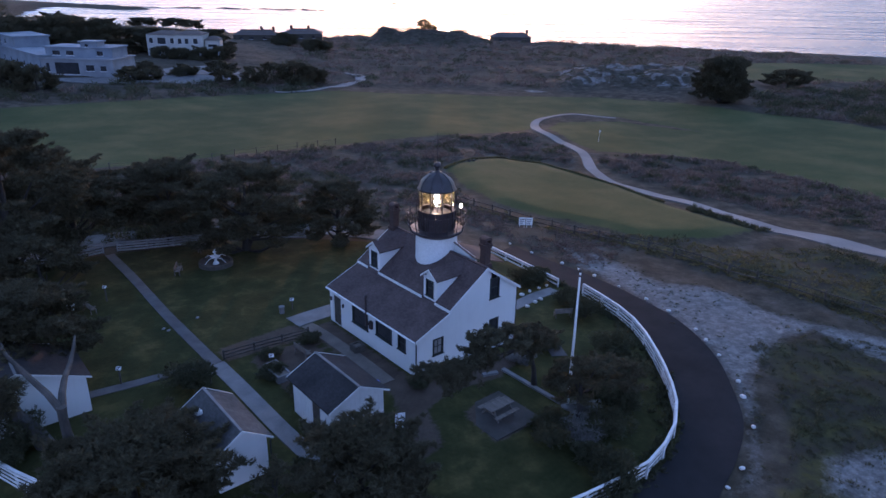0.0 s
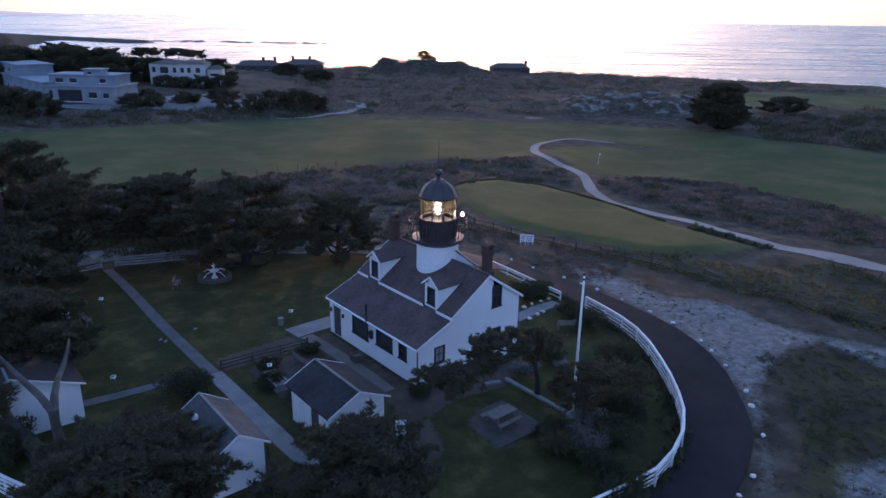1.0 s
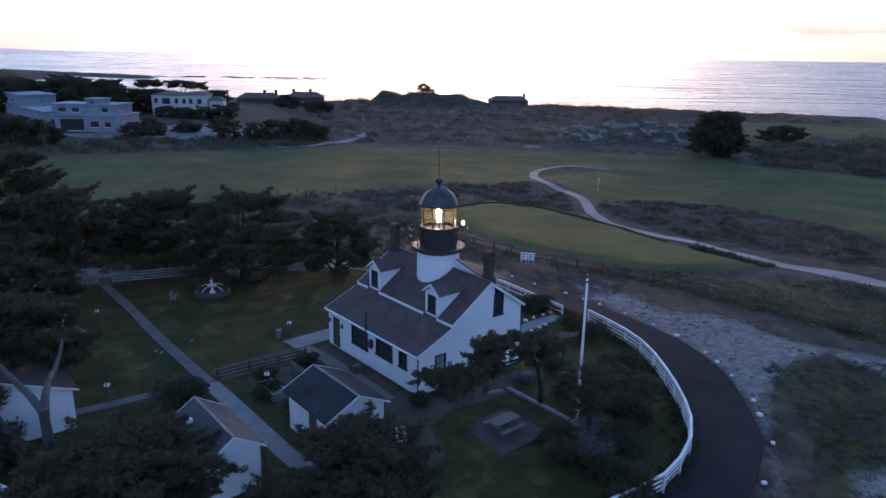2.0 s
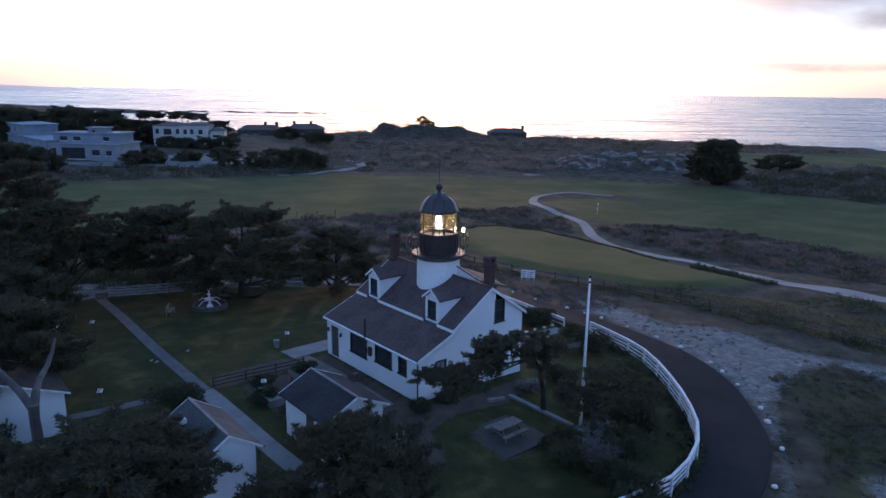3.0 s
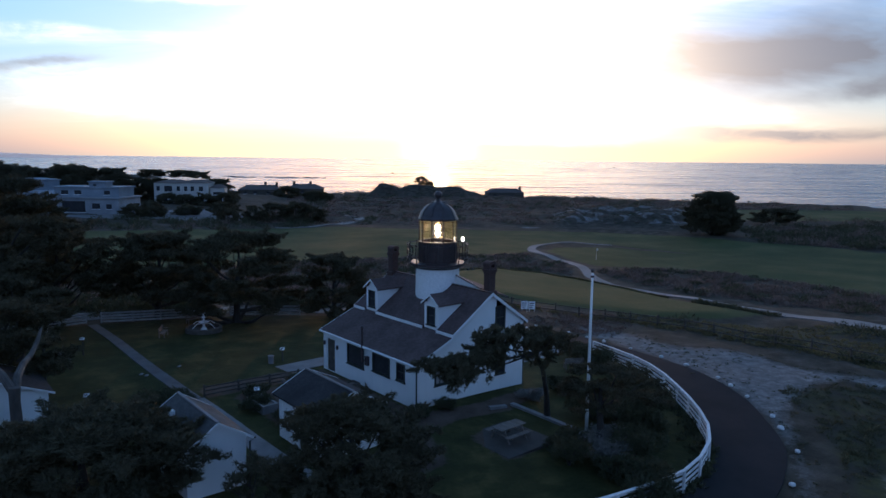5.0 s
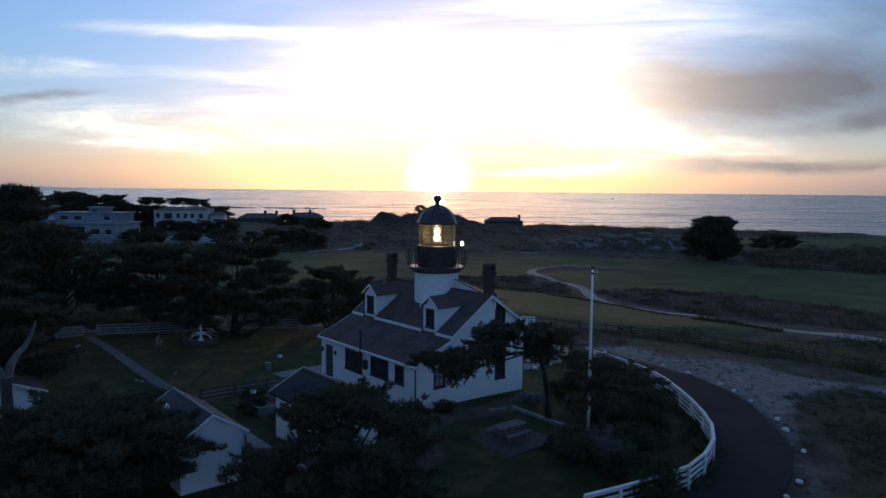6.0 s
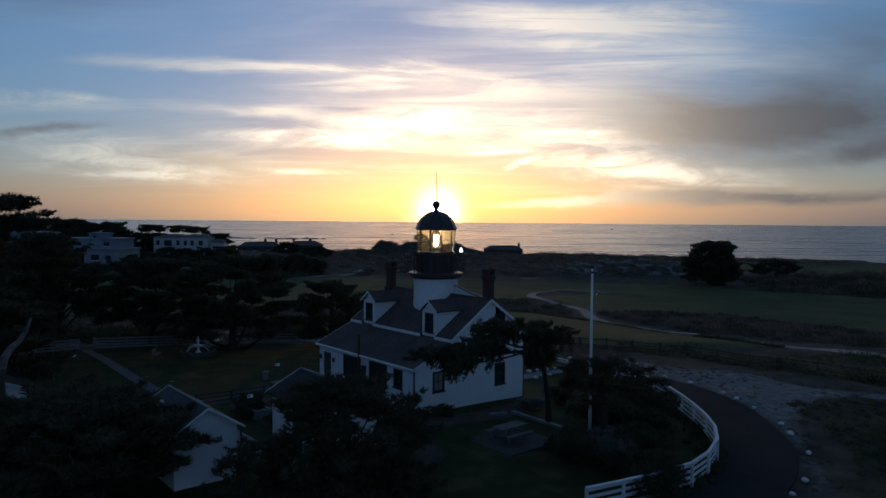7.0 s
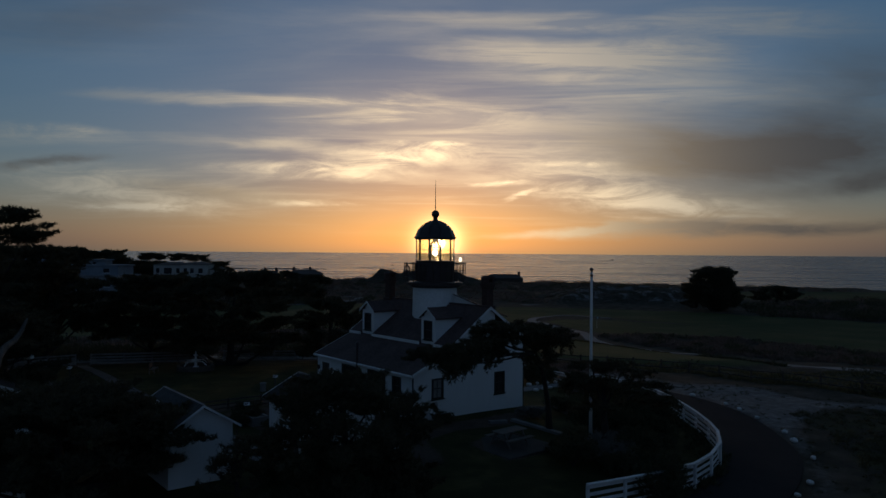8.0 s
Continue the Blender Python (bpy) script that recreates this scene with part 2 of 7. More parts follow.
def surface(name, c1, c2, scale=2.0, rough=0.8, bump=0.3, dist=0.02, fine=12.0, metal=0.0, stretch=None, jitter=0.0, spec=0.5):
    """Two-scale mottled surface: broad stains and fine grain, in metres."""
    m, n, l, p = mat_new(name)
    tc = n.new("ShaderNodeTexCoord").outputs["Object"]
    broad = noise_node(n, l, tc, scale, 4, 0.6, stretch)
    grain = noise_node(n, l, tc, fine, 6, 0.7, stretch)
    col = ramp_node(n, l, broad, [(0.3, c1), (0.7, c2)])
    g = ramp_node(n, l, grain, [(0.25, (0.72, 0.72, 0.72)), (0.75, (1.2, 1.2, 1.2))])
    col = mix_node(n, l, 0.6, col, g, "MULTIPLY")
    if jitter:
        oi = n.new("ShaderNodeObjectInfo")
        j = ramp_node(n, l, oi.outputs["Random"], [(0, (1 - jitter,) * 3), (1, (1 + jitter,) * 3)])
        col = mix_node(n, l, 1.0, col, j, "MULTIPLY")
    l.new(col, p.inputs["Base Color"])
    p.inputs["Roughness"].default_value, p.inputs["Metallic"].default_value = rough, metal
    p.inputs["Specular IOR Level"].default_value = spec
    bump_node(n, l, p, grain, bump, dist)
    return m


def siding(name, base, pitch=0.15):
    """Painted clapboard: level courses, weathered paint."""
    m, n, l, p = mat_new(name)
    geo = n.new("ShaderNodeNewGeometry").outputs["Position"]
    w = n.new("ShaderNodeTexWave")
    w.wave_type, w.bands_direction, w.wave_profile = "BANDS", "Z", "SAW"
    w.inputs["Scale"].default_value = 0.314 / pitch
    w.inputs["Distortion"].default_value = 0.0
    l.new(geo, w.inputs["Vector"])
    broad = noise_node(n, l, geo, 0.7, 5, 0.6)
    streaks = noise_node(n, l, geo, 3.0, 4, 0.6, (1, 1, 0.15))
    col = ramp_node(n, l, broad, [(0.25, tuple(c * 0.94 for c in base)), (0.7, base)])
    col = mix_node(n, l, 0.12, col, ramp_node(n, l, streaks, [(0.3, (0.75, 0.74, 0.72)), (0.6, (1, 1, 1))]), "MULTIPLY")
    l.new(col, p.inputs["Base Color"])
    p.inputs["Roughness"].default_value = 0.6
    bump_node(n, l, p, w.outputs["Fac"], 0.3, 0.012)
    return m


def roofing(name, c1, c2):
    """Composition shingle: courses with offset tabs, blotched."""
    m, n, l, p = mat_new(name)
    geo = n.new("ShaderNodeNewGeometry").outputs["Position"]
    broad = noise_node(n, l, geo, 0.5, 5, 0.65)
    grain = noise_node(n, l, geo, 9, 5, 0.7)
    w = n.new("ShaderNodeTexWave")
    w.wave_type, w.bands_direction, w.wave_profile = "BANDS", "Z", "SAW"
    w.inputs["Scale"].default_value, w.inputs["Distortion"].default_value = 2.6, 0.4
    l.new(geo, w.inputs["Vector"])
    tabs = noise_node(n, l, geo, 4.0, 1, 0.5, (1, 1, 3))
    col = ramp_node(n, l, broad, [(0.3, c1), (0.7, c2)])
    col = mix_node(n, l, 0.5, col, ramp_node(n, l, tabs, [(0.35, (0.7, 0.7, 0.7)), (0.65, (1.2, 1.2, 1.2))]), "MULTIPLY")
    col = mix_node(n, l, 0.4, col, ramp_node(n, l, grain, [(0.3, (0.7, 0.7, 0.7)), (0.7, (1.2, 1.2, 1.2))]), "MULTIPLY")
    l.new(col, p.inputs["Base Color"])
    p.inputs["Roughness"].default_value = 0.85
    p.inputs["Specular IOR Level"].default_value = 0.2
    bump_node(n, l, p, w.outputs["Fac"], 0.6, 0.015)
    return m


def foliage(name, c1, c2, through=0.25):
    m, n, l, p = mat_new(name)
    geo = n.new("ShaderNodeNewGeometry")
    tone = ramp_node(n, l, geo.outputs["Random Per Island"], [(0, c1), (1, c2)])
    broad = noise_node(n, l, geo.outputs["Position"], 0.6, 3, 0.6)
    tone = mix_node(n, l, 0.5, tone, ramp_node(n, l, broad, [(0.3, (0.6, 0.6, 0.6)), (0.7, (1.25, 1.25, 1.25))]), "MULTIPLY")
    l.new(tone, p.inputs["Base Color"])
    p.inputs["Roughness"].default_value = 0.75
    p.inputs["Specular IOR Level"].default_value = 0.25
    tr = n.new("ShaderNodeBsdfTranslucent")
    l.new(tone, tr.inputs["Color"])
    mx = n.new("ShaderNodeMixShader")
    mx.inputs[0].default_value = through
    l.new(p.outputs[0], mx.inputs[1]); l.new(tr.outputs[0], mx.inputs[2])
    l.new(mx.outputs[0], n["Material Output"].inputs[0])
    return m


def glass(name, tint=(1, 1, 1)):
    m, n, l, p = mat_new(name)
    p.inputs["Base Color"].default_value = (*tint, 1)
    p.inputs["Roughness"].default_value = 0.03
    p.inputs["Transmission Weight"].default_value = 1.0
    p.inputs["IOR"].default_value = 1.1
    return m


def glowing(name, col, strength):
    m, n, l, p = mat_new(name)
    p.inputs["Base Color"].default_value = (*col, 1)
    p.inputs["Emission Color"].default_value = (*col, 1)
    p.inputs["Emission Strength"].default_value = strength
    return m


def ground_material():
    m, n, l, p = mat_new("ground_cover")
    pos = n.new("ShaderNodeNewGeometry").outputs["Position"]
    at = n.new("ShaderNodeAttribute"); at.attribute_name = "cover"
    sp = n.new("ShaderNodeSeparateColor"); l.new(at.outputs["Color"], sp.inputs[0])
    big = noise_node(n, l, pos, 0.08, 5, 0.6)
    mid = noise_node(n, l, pos, 0.45, 6, 0.65)
    fine = noise_node(n, l, pos, 3.5, 6, 0.7)
    scrub = ramp_node(n, l, mid, [(0.3, (0.03, 0.027, 0.019)), (0.5, (0.06, 0.05, 0.036)), (0.66, (0.1, 0.083, 0.066)), (0.8, (0.17, 0.15, 0.13))])
    lawn = ramp_node(n, l, mid, [(0.3, (0.026, 0.03, 0.011)), (0.52, (0.045, 0.047, 0.017)), (0.66, (0.085, 0.073, 0.027)), (0.8, (0.12, 0.095, 0.04))])
    fair = ramp_node(n, l, big, [(0.3, (0.04, 0.056, 0.018)), (0.48, (0.06, 0.072, 0.025)), (0.6, (0.085, 0.088, 0.033)), (0.78, (0.122, 0.11, 0.05))])
    gritty = noise_node(n, l, pos, 1.3, 9, 0.78)
    sand = ramp_node(n, l, gritty, [(0.3, (0.09, 0.084, 0.078)), (0.5, (0.17, 0.16, 0.152)), (0.68, (0.3, 0.29, 0.275))])

    def edge(mask, lo, hi, rough_noise):
        a = n.new("ShaderNodeMath"); a.operation = "ADD"
        l.new(mask, a.inputs[0])
        b = n.new("ShaderNodeMath"); b.operation = "MULTIPLY_ADD"
        l.new(rough_noise, b.inputs[0]); b.inputs[1].default_value, b.inputs[2].default_value = 0.9, -0.45
        l.new(b.outputs[0], a.inputs[1])
        mr = n.new("ShaderNodeMapRange")
        mr.inputs["From Min"].default_value, mr.inputs["From Max"].default_value = lo, hi
        l.new(a.outputs[0], mr.inputs["Value"])
        return mr.outputs[0]

    col = mix_node(n, l, edge(sp.outputs["Blue"], 0.42, 0.6, mid), scrub, fair)
    col = mix_node(n, l, edge(sp.outputs["Red"], 0.4, 0.6, mid), col, lawn)
    dirt = ramp_node(n, l, mid, [(0.3, (0.058, 0.043, 0.034)), (0.7, (0.115, 0.088, 0.07))])
    col = mix_node(n, l, edge(at.outputs["Alpha"], 0.35, 0.65, fine), col, dirt)
    blot = n.new("ShaderNodeMath"); blot.operation = "ADD"
    l.new(mid, blot.inputs[0]); l.new(fine, blot.inputs[1])
    half = n.new("ShaderNodeMath"); half.operation = "MULTIPLY"; half.inputs[1].default_value = 0.5
    l.new(blot.outputs[0], half.inputs[0])
    col = mix_node(n, l, edge(sp.outputs["Green"], 0.45, 0.75, half.outputs[0]), col, sand)
    col = mix_node(n, l, 0.5, col, ramp_node(n, l, fine, [(0.3, (0.7, 0.7, 0.7)), (0.7, (1.25, 1.25, 1.25))]), "MULTIPLY")
    l.new(col, p.inputs["Base Color"])
    p.inputs["Roughness"].default_value = 0.95
    p.inputs["Specular IOR Level"].default_value = 0.1
    bump_node(n, l, p, fine, 0.6, 0.08)
    return m


def sea_material():
    m, n, l, p = mat_new("sea_water")
    pos = n.new("ShaderNodeNewGeometry").outputs["Position"]
    ang = math.atan2(RY, RX)
    mp = n.new("ShaderNodeMapping"); mp.inputs["Rotation"].default_value = (0, 0, -ang)
    l.new(pos, mp.inputs[0])
    swell = noise_node(n, l, mp.outputs[0], 1.0, 6, 0.6, (0.006, 0.035, 1))
    chop = noise_node(n, l, mp.outputs[0], 1.0, 6, 0.7, (0.12, 0.3, 1))
    foam = noise_node(n, l, mp.outputs[0], 1.0, 7, 0.6, (0.0035, 0.03, 1))
    at = n.new("ShaderNodeAttribute"); at.attribute_name = "surf"
    add = n.new("ShaderNodeMath"); add.operation = "ADD"
    l.new(foam, add.inputs[0]); l.new(at.outputs["Fac"], add.inputs[1])
    fr = ramp_node(n, l, add.outputs[0], [(0.66, (0, 0, 0)), (0.8, (1, 1, 1))])
    col = mix_node(n, l, fr, (0.03, 0.035, 0.06), (0.58, 0.58, 0.62))
    l.new(col, p.inputs["Base Color"])
    p.inputs["Roughness"].default_value = 0.22
    p.inputs["IOR"].default_value = 1.33
    rr = ramp_node(n, l, swell, [(0.35, (0.13,) * 3), (0.65, (0.34,) * 3)])
    l.new(rr, p.inputs["Roughness"])
    h = n.new("ShaderNodeMath"); h.operation = "MULTIPLY_ADD"
    l.new(swell, h.inputs[0]); h.inputs[1].default_value = 6.0
    l.new(chop, h.inputs[2])
    bump_node(n, l, p, h.outputs[0], 0.85, 0.5)
    return m


M_GROUND, M_SEA = ground_material(), sea_material()
M_ASPHALT = surface("asphalt", (0.018, 0.018, 0.02), (0.03, 0.029, 0.031), 0.4, 0.95, 0.4, 0.01, 25, spec=0.12)
M_CONCRETE = surface("concrete", (0.14, 0.137, 0.138), (0.22, 0.216, 0.213), 0.8, 0.85, 0.3, 0.01, 14)
M_PAD = surface("gravel_pad", (0.042, 0.038, 0.033), (0.078, 0.07, 0.062), 0.7, 0.95, 0.5, 0.02, 12)
M_DIRT = surface("packed_dirt", (0.11, 0.092, 0.076), (0.185, 0.158, 0.135), 0.7, 0.95, 0.5, 0.02, 9)
M_OLDCONCRETE = surface("worn_concrete", (0.072, 0.07, 0.074), (0.125, 0.12, 0.122), 0.8, 0.9, 0.3, 0.01, 14)
M_GRAVEL = surface("grey_gravel", (0.1, 0.097, 0.098), (0.19, 0.185, 0.18), 0.6, 0.95, 0.6, 0.02, 22)
M_CARTPATH = surface("cart_path", (0.16, 0.152, 0.145), (0.26, 0.246, 0.232), 0.15, 0.9, 0.3, 0.02, 5)
M_SIDING = siding("white_clapboard", (0.8, 0.8, 0.79))
M_WHITE = surface("white_paint", (0.72, 0.72, 0.71), (0.82, 0.82, 0.81), 1.5, 0.55, 0.15, 0.004, 20)
M_FENCEWHITE = surface("fence_white_paint", (0.6, 0.6, 0.6), (0.8, 0.8, 0.8), 2.0, 0.65, 0.2, 0.004, 20, jitter=0.08)
M_FENCEGREY = surface("greyed_fence_paint", (0.2, 0.19, 0.19), (0.34, 0.33, 0.33), 2.0, 0.75, 0.3, 0.004, 16, jitter=0.15)
M_TOWER = surface("tower_white_paint", (0.74, 0.74, 0.73), (0.8, 0.8, 0.79), 1.0, 0.6, 0.08, 0.006, 8)
M_ROOF = roofing("dark_shingle_roof", (0.072, 0.05, 0.047), (0.125, 0.09, 0.084))
M_ROOF_DARK = roofing("near_black_shingle_roof", (0.024, 0.022, 0.023), (0.05, 0.045, 0.046))
M_ROOF_OLD = roofing("weathered_shingle_roof", (0.05, 0.049, 0.049), (0.115, 0.112, 0.11))
M_BRICK = surface("red_brick", (0.05, 0.032, 0.028), (0.095, 0.052, 0.043), 5.0, 0.9, 0.5, 0.01, 18)
M_IRON = surface("dark_painted_iron", (0.03, 0.022, 0.022), (0.06, 0.04, 0.04), 2.0, 0.45, 0.2, 0.004, 20)
M_DOME = surface("dome_painted_metal", (0.034, 0.027, 0.029), (0.062, 0.05, 0.052), 2.0, 0.4, 0.2, 0.004, 14)
M_FRAME = surface("dark_green_trim", (0.015, 0.02, 0.018), (0.03, 0.035, 0.032), 3.0, 0.5, 0.1, 0.003, 20)
M_GLASS = glass("window_glass")
M_PANE_DARK = surface("dark_window_glass", (0.03, 0.031, 0.034), (0.055, 0.055, 0.06), 0.5, 0.12, 0.02, 0.002, 4)
M_CURTAIN = surface("grey_curtain", (0.22, 0.21, 0.2), (0.32, 0.31, 0.3), 4.0, 0.9, 0.3, 0.01, 20)
M_DARKROOM = surface("dim_interior", (0.04, 0.036, 0.03), (0.06, 0.055, 0.05), 1.0, 0.9, 0.1, 0.01, 10)
M_BARK = surface("grey_bark", (0.05, 0.045, 0.041), (0.11, 0.098, 0.088), 2.0, 0.95, 0.8, 0.03, 9, stretch=(1, 1, 0.25))
M_DARKBARK = surface("dark_bark", (0.024, 0.021, 0.019), (0.055, 0.048, 0.042), 2.0, 0.95, 0.8, 0.03, 9, stretch=(1, 1, 0.25))
M_CYPRESS = foliage("cypress_foliage", (0.058, 0.052, 0.032), (0.115, 0.103, 0.06))
M_SHRUB = foliage("shrub_foliage", (0.045, 0.05, 0.028), (0.1, 0.1, 0.055))
M_SCRUB = foliage("dune_scrub", (0.11, 0.077, 0.062), (0.25, 0.182, 0.15))
M_HERB = foliage("verge_herbs", (0.05, 0.052, 0.026), (0.13, 0.12, 0.065))
M_SILVER = foliage("silvery_shrub", (0.12, 0.12, 0.11), (0.3, 0.29, 0.27))
M_GRASS = foliage("dry_grass", (0.1, 0.088, 0.04), (0.22, 0.182, 0.085), 0.3)
M_WOOD = surface("weathered_wood", (0.1, 0.085, 0.072), (0.2, 0.172, 0.15), 3.0, 0.85, 0.4, 0.01, 12, stretch=(1, 0.2, 1))
M_DARKWOOD = surface("dark_weathered_wood", (0.05, 0.043, 0.036), (0.1, 0.086, 0.07), 3.0, 0.9, 0.4, 0.01, 12)
M_ROCK = surface("whitewashed_rock", (0.55, 0.54, 0.52), (0.78, 0.77, 0.75), 4.0, 0.85, 0.5, 0.02, 14)
M_STONE = surface("shore_rock", (0.05, 0.045, 0.04), (0.12, 0.105, 0.095), 0.6, 0.9, 0.6, 0.05, 5)
M_STUCCO = surface("pale_stucco", (0.2, 0.21, 0.23), (0.31, 0.32, 0.34), 0.3, 0.85, 0.3, 0.01, 6)
M_PALESTUCCO = surface("cream_stucco", (0.42, 0.4, 0.37), (0.56, 0.54, 0.5), 0.3, 0.85, 0.3, 0.01, 6)
M_BLUESTUCCO = surface("blue_grey_stucco", (0.16, 0.19, 0.23), (0.25, 0.29, 0.33), 0.25, 0.85, 0.3, 0.01, 6)
M_TILE = surface("brown_roof_tile", (0.06, 0.043, 0.038), (0.11, 0.078, 0.066), 0.5, 0.85, 0.5, 0.03, 4)
M_LAMP = glowing("lamp_glow", (1.0, 0.9, 0.72), LAMP_GLOW)
M_SMALL_LAMP = glowing("small_lamp_glow", (1.0, 0.86, 0.62), LAMP_GLOW * 0.25)
M_PRISM = glass("fresnel_prism_glass", (1.0, 0.97, 0.9))
# faint emission in place of the air haze before the far headland
M_HAZE_GLOW = glowing("headland_haze_glow", (0.5, 0.37, 0.31), 0.08)
M_BRASS = surface("brass", (0.45, 0.3, 0.1), (0.6, 0.42, 0.16), 3.0, 0.35, 0.1, 0.003, 20, metal=1.0)
M_BLUE = surface("blue_plastic", (0.05, 0.1, 0.5), (0.08, 0.14, 0.6), 3.0, 0.4, 0.1, 0.003, 20)


def shade_cloth():
    """Cream blind: lets light through from behind."""
    m, n, l, p = mat_new("cream_lantern_blind")
    pos = n.new("ShaderNodeTexCoord").outputs["Object"]
    c = ramp_node(n, l, noise_node(n, l, pos, 3.0, 4, 0.6), [(0.3, (0.62, 0.5, 0.26)), (0.7, (0.74, 0.62, 0.36))])
    l.new(c, p.inputs["Base Color"])
    p.inputs["Roughness"].default_value = 0.9
    tr = n.new("ShaderNodeBsdfTranslucent"); l.new(c, tr.inputs["Color"])
    mx = n.new("ShaderNodeMixShader"); mx.inputs[0].default_value = 0.5
    l.new(p.outputs[0], mx.inputs[1]); l.new(tr.outputs[0], mx.inputs[2])
    sheer = n.new("ShaderNodeBsdfTransparent"); sheer.inputs["Color"].default_value = (1.0, 0.95, 0.78, 1)
    weave = n.new("ShaderNodeMixShader"); weave.inputs[0].default_value = 0.86
    l.new(mx.outputs[0], weave.inputs[1]); l.new(sheer.outputs[0], weave.inputs[2])
    l.new(weave.outputs[0], n["Material Output"].inputs[0])
    return m


M_BLIND = shade_cloth()

# ---- mesh helpers ----
def mesh_object(name, data, material, parent=None, label=""):
    if material:
        data.materials.append(material)
    ob = new(name, data)
    if parent is not None:
        ob.parent = parent
    if label:
        ob["label"] = label
    return ob


def part(name, bm, material, parent=None, label="", smooth=False):
    """Links a bmesh as one mesh object under a thing or a part."""
    bmesh.ops.recalc_face_normals(bm, faces=bm.faces)
    data = bpy.data.meshes.new(name)
    bm.to_mesh(data)
    bm.free()
    if smooth:
        data.polygons.foreach_set("use_smooth", [True] * len(data.polygons))
    return mesh_object(name, data, material, parent, label)


def raw(name, verts, faces, material, parent=None, label="", smooth=False):
    data = bpy.data.meshes.new(name)
    data.from_pydata([tuple(v) for v in verts], [], [tuple(f) for f in faces])
    if smooth:
        data.polygons.foreach_set("use_smooth", [True] * len(data.polygons))
    data.update()
    return mesh_object(name, data, material, parent, label)


def thing(name, x, y, z, label, category, group="", kind="", turn=0.0):
    e = new(name)
    e.empty_display_size = 0.2
    e.matrix_world = pose(x, y, z, 0, 0, turn)
    return tagged(e, label, category, group, kind)


def hexa(bm, pts):
    """A block from its eight corners: four below, four above, in the same order."""
    v = [bm.verts.new(p) for p in pts]
    for f in ((3, 2, 1, 0), (4, 5, 6, 7), (0, 1, 5, 4), (1, 2, 6, 5), (2, 3, 7, 6), (3, 0, 4, 7)):
        bm.faces.new([v[i] for i in f])


def block(bm, x0, x1, y0, y1, z0, z1):
    hexa(bm, [(x0, y0, z0), (x1, y0, z0), (x1, y1, z0), (x0, y1, z0), (x0, y0, z1), (x1, y0, z1), (x1, y1, z1), (x0, y1, z1)])


def boxed(x0, x1, y0, y1, z0, z1, bevel=0.0):
    bm = bmesh.new()
    block(bm, x0, x1, y0, y1, z0, z1)
    if bevel:
        bmesh.ops.bevel(bm, geom=bm.edges[:], offset=bevel, segments=1, affect="EDGES")
    return bm


def beam(bm, a, b, w, h):
    """A straight bar from a to b, w across and h high."""
    a, b = Vector(a), Vector(b)
    d = (b - a).normalized()
    side = d.cross(Vector((0, 0, 1)))
    side = side.normalized() if side.length > 1e-4 else Vector((1, 0, 0))
    up = side.cross(d)
    o = [side * sx * w / 2 + up * sz * h / 2 for sx, sz in ((-1, -1), (1, -1), (1, 1), (-1, 1))]
    hexa(bm, [a + q for q in o] + [b + q for q in o])


def tube(bm, pts, radii, sides=8, cap=True):
    """A tapered round bar through the points."""
    rings = []
    for i, p in enumerate(pts):
        p = Vector(p)
        d = (Vector(pts[min(i + 1, len(pts) - 1)]) - Vector(pts[max(i - 1, 0)])).normalized()
        u = d.orthogonal().normalized() if abs(d.z) < 0.95 else Vector((1, 0, 0)).cross(d).normalized()
        w = d.cross(u)
        rings.append([bm.verts.new(p + (u * math.cos(k * math.tau / sides) + w * math.sin(k * math.tau / sides)) * radii[i]) for k in range(sides)])
    for a, b in zip(rings, rings[1:]):
        for k in range(sides):
            bm.faces.new((a[k], a[(k + 1) % sides], b[(k + 1) % sides], b[k]))
    if cap:
        bm.faces.new(rings[0][::-1]); bm.faces.new(rings[-1])


def lathe(bm, profile, sides=32, cx=0.0, cy=0.0):
    """A turned form: (radius, height) from bottom to top."""
    rings = []
    for r, z in profile:
        if r < 1e-4:
            rings.append([bm.verts.new((cx, cy, z))])
        else:
            rings.append([bm.verts.new((cx + r * math.cos(k * math.tau / sides), cy + r * math.sin(k * math.tau / sides), z)) for k in range(sides)])
    for a, b in zip(rings, rings[1:]):
        for k in range(sides):
            j = (k + 1) % sides
            if len(a) == 1 and len(b) == 1:
                continue
            if len(a) == 1:
                bm.faces.new((a[0], b[j], b[k]))
            elif len(b) == 1:
                bm.faces.new((a[k], a[j], b[0]))
            else:
                bm.faces.new((a[k], a[j], b[j], b[k]))


def smooth_line(pts, step=1.0):
    """Points along a curve through the given ones."""
    pts = [Vector(p) for p in pts]
    out = []
    for i in range(len(pts) - 1):
        p0, p1, p2, p3 = pts[max(i - 1, 0)], pts[i], pts[i + 1], pts[min(i + 2, len(pts) - 1)]
        n = max(2, int((p2 - p1).length / step))
        for k in range(n):
            u = k / n
            out.append(0.5 * ((2 * p1) + (p2 - p0) * u + (2 * p0 - 5 * p1 + 4 * p2 - p3) * u * u + (3 * p1 - p0 - 3 * p2 + p3) * u ** 3))
    out.append(pts[-1])
    return out


# ---- terrain ----
KNOTS = ((-400, 0), (0, 0), (8, -.15), (25, -1.2), (45, -2.9), (90, -4.2), (170, -5.8), (300, -7), (430, -9), (900, -11))
COAST = ((-4000, 2600), (-1200, 1500), (-800, 1150), (-560, 1000), (-420, 640), (-250, 520), (-150, 455), (-80, 405), (0, 402), (110, 385), (170, 368), (225, 322), (400, 300), (1200, 250), (4000, 200))
SEA_Z = -15.0


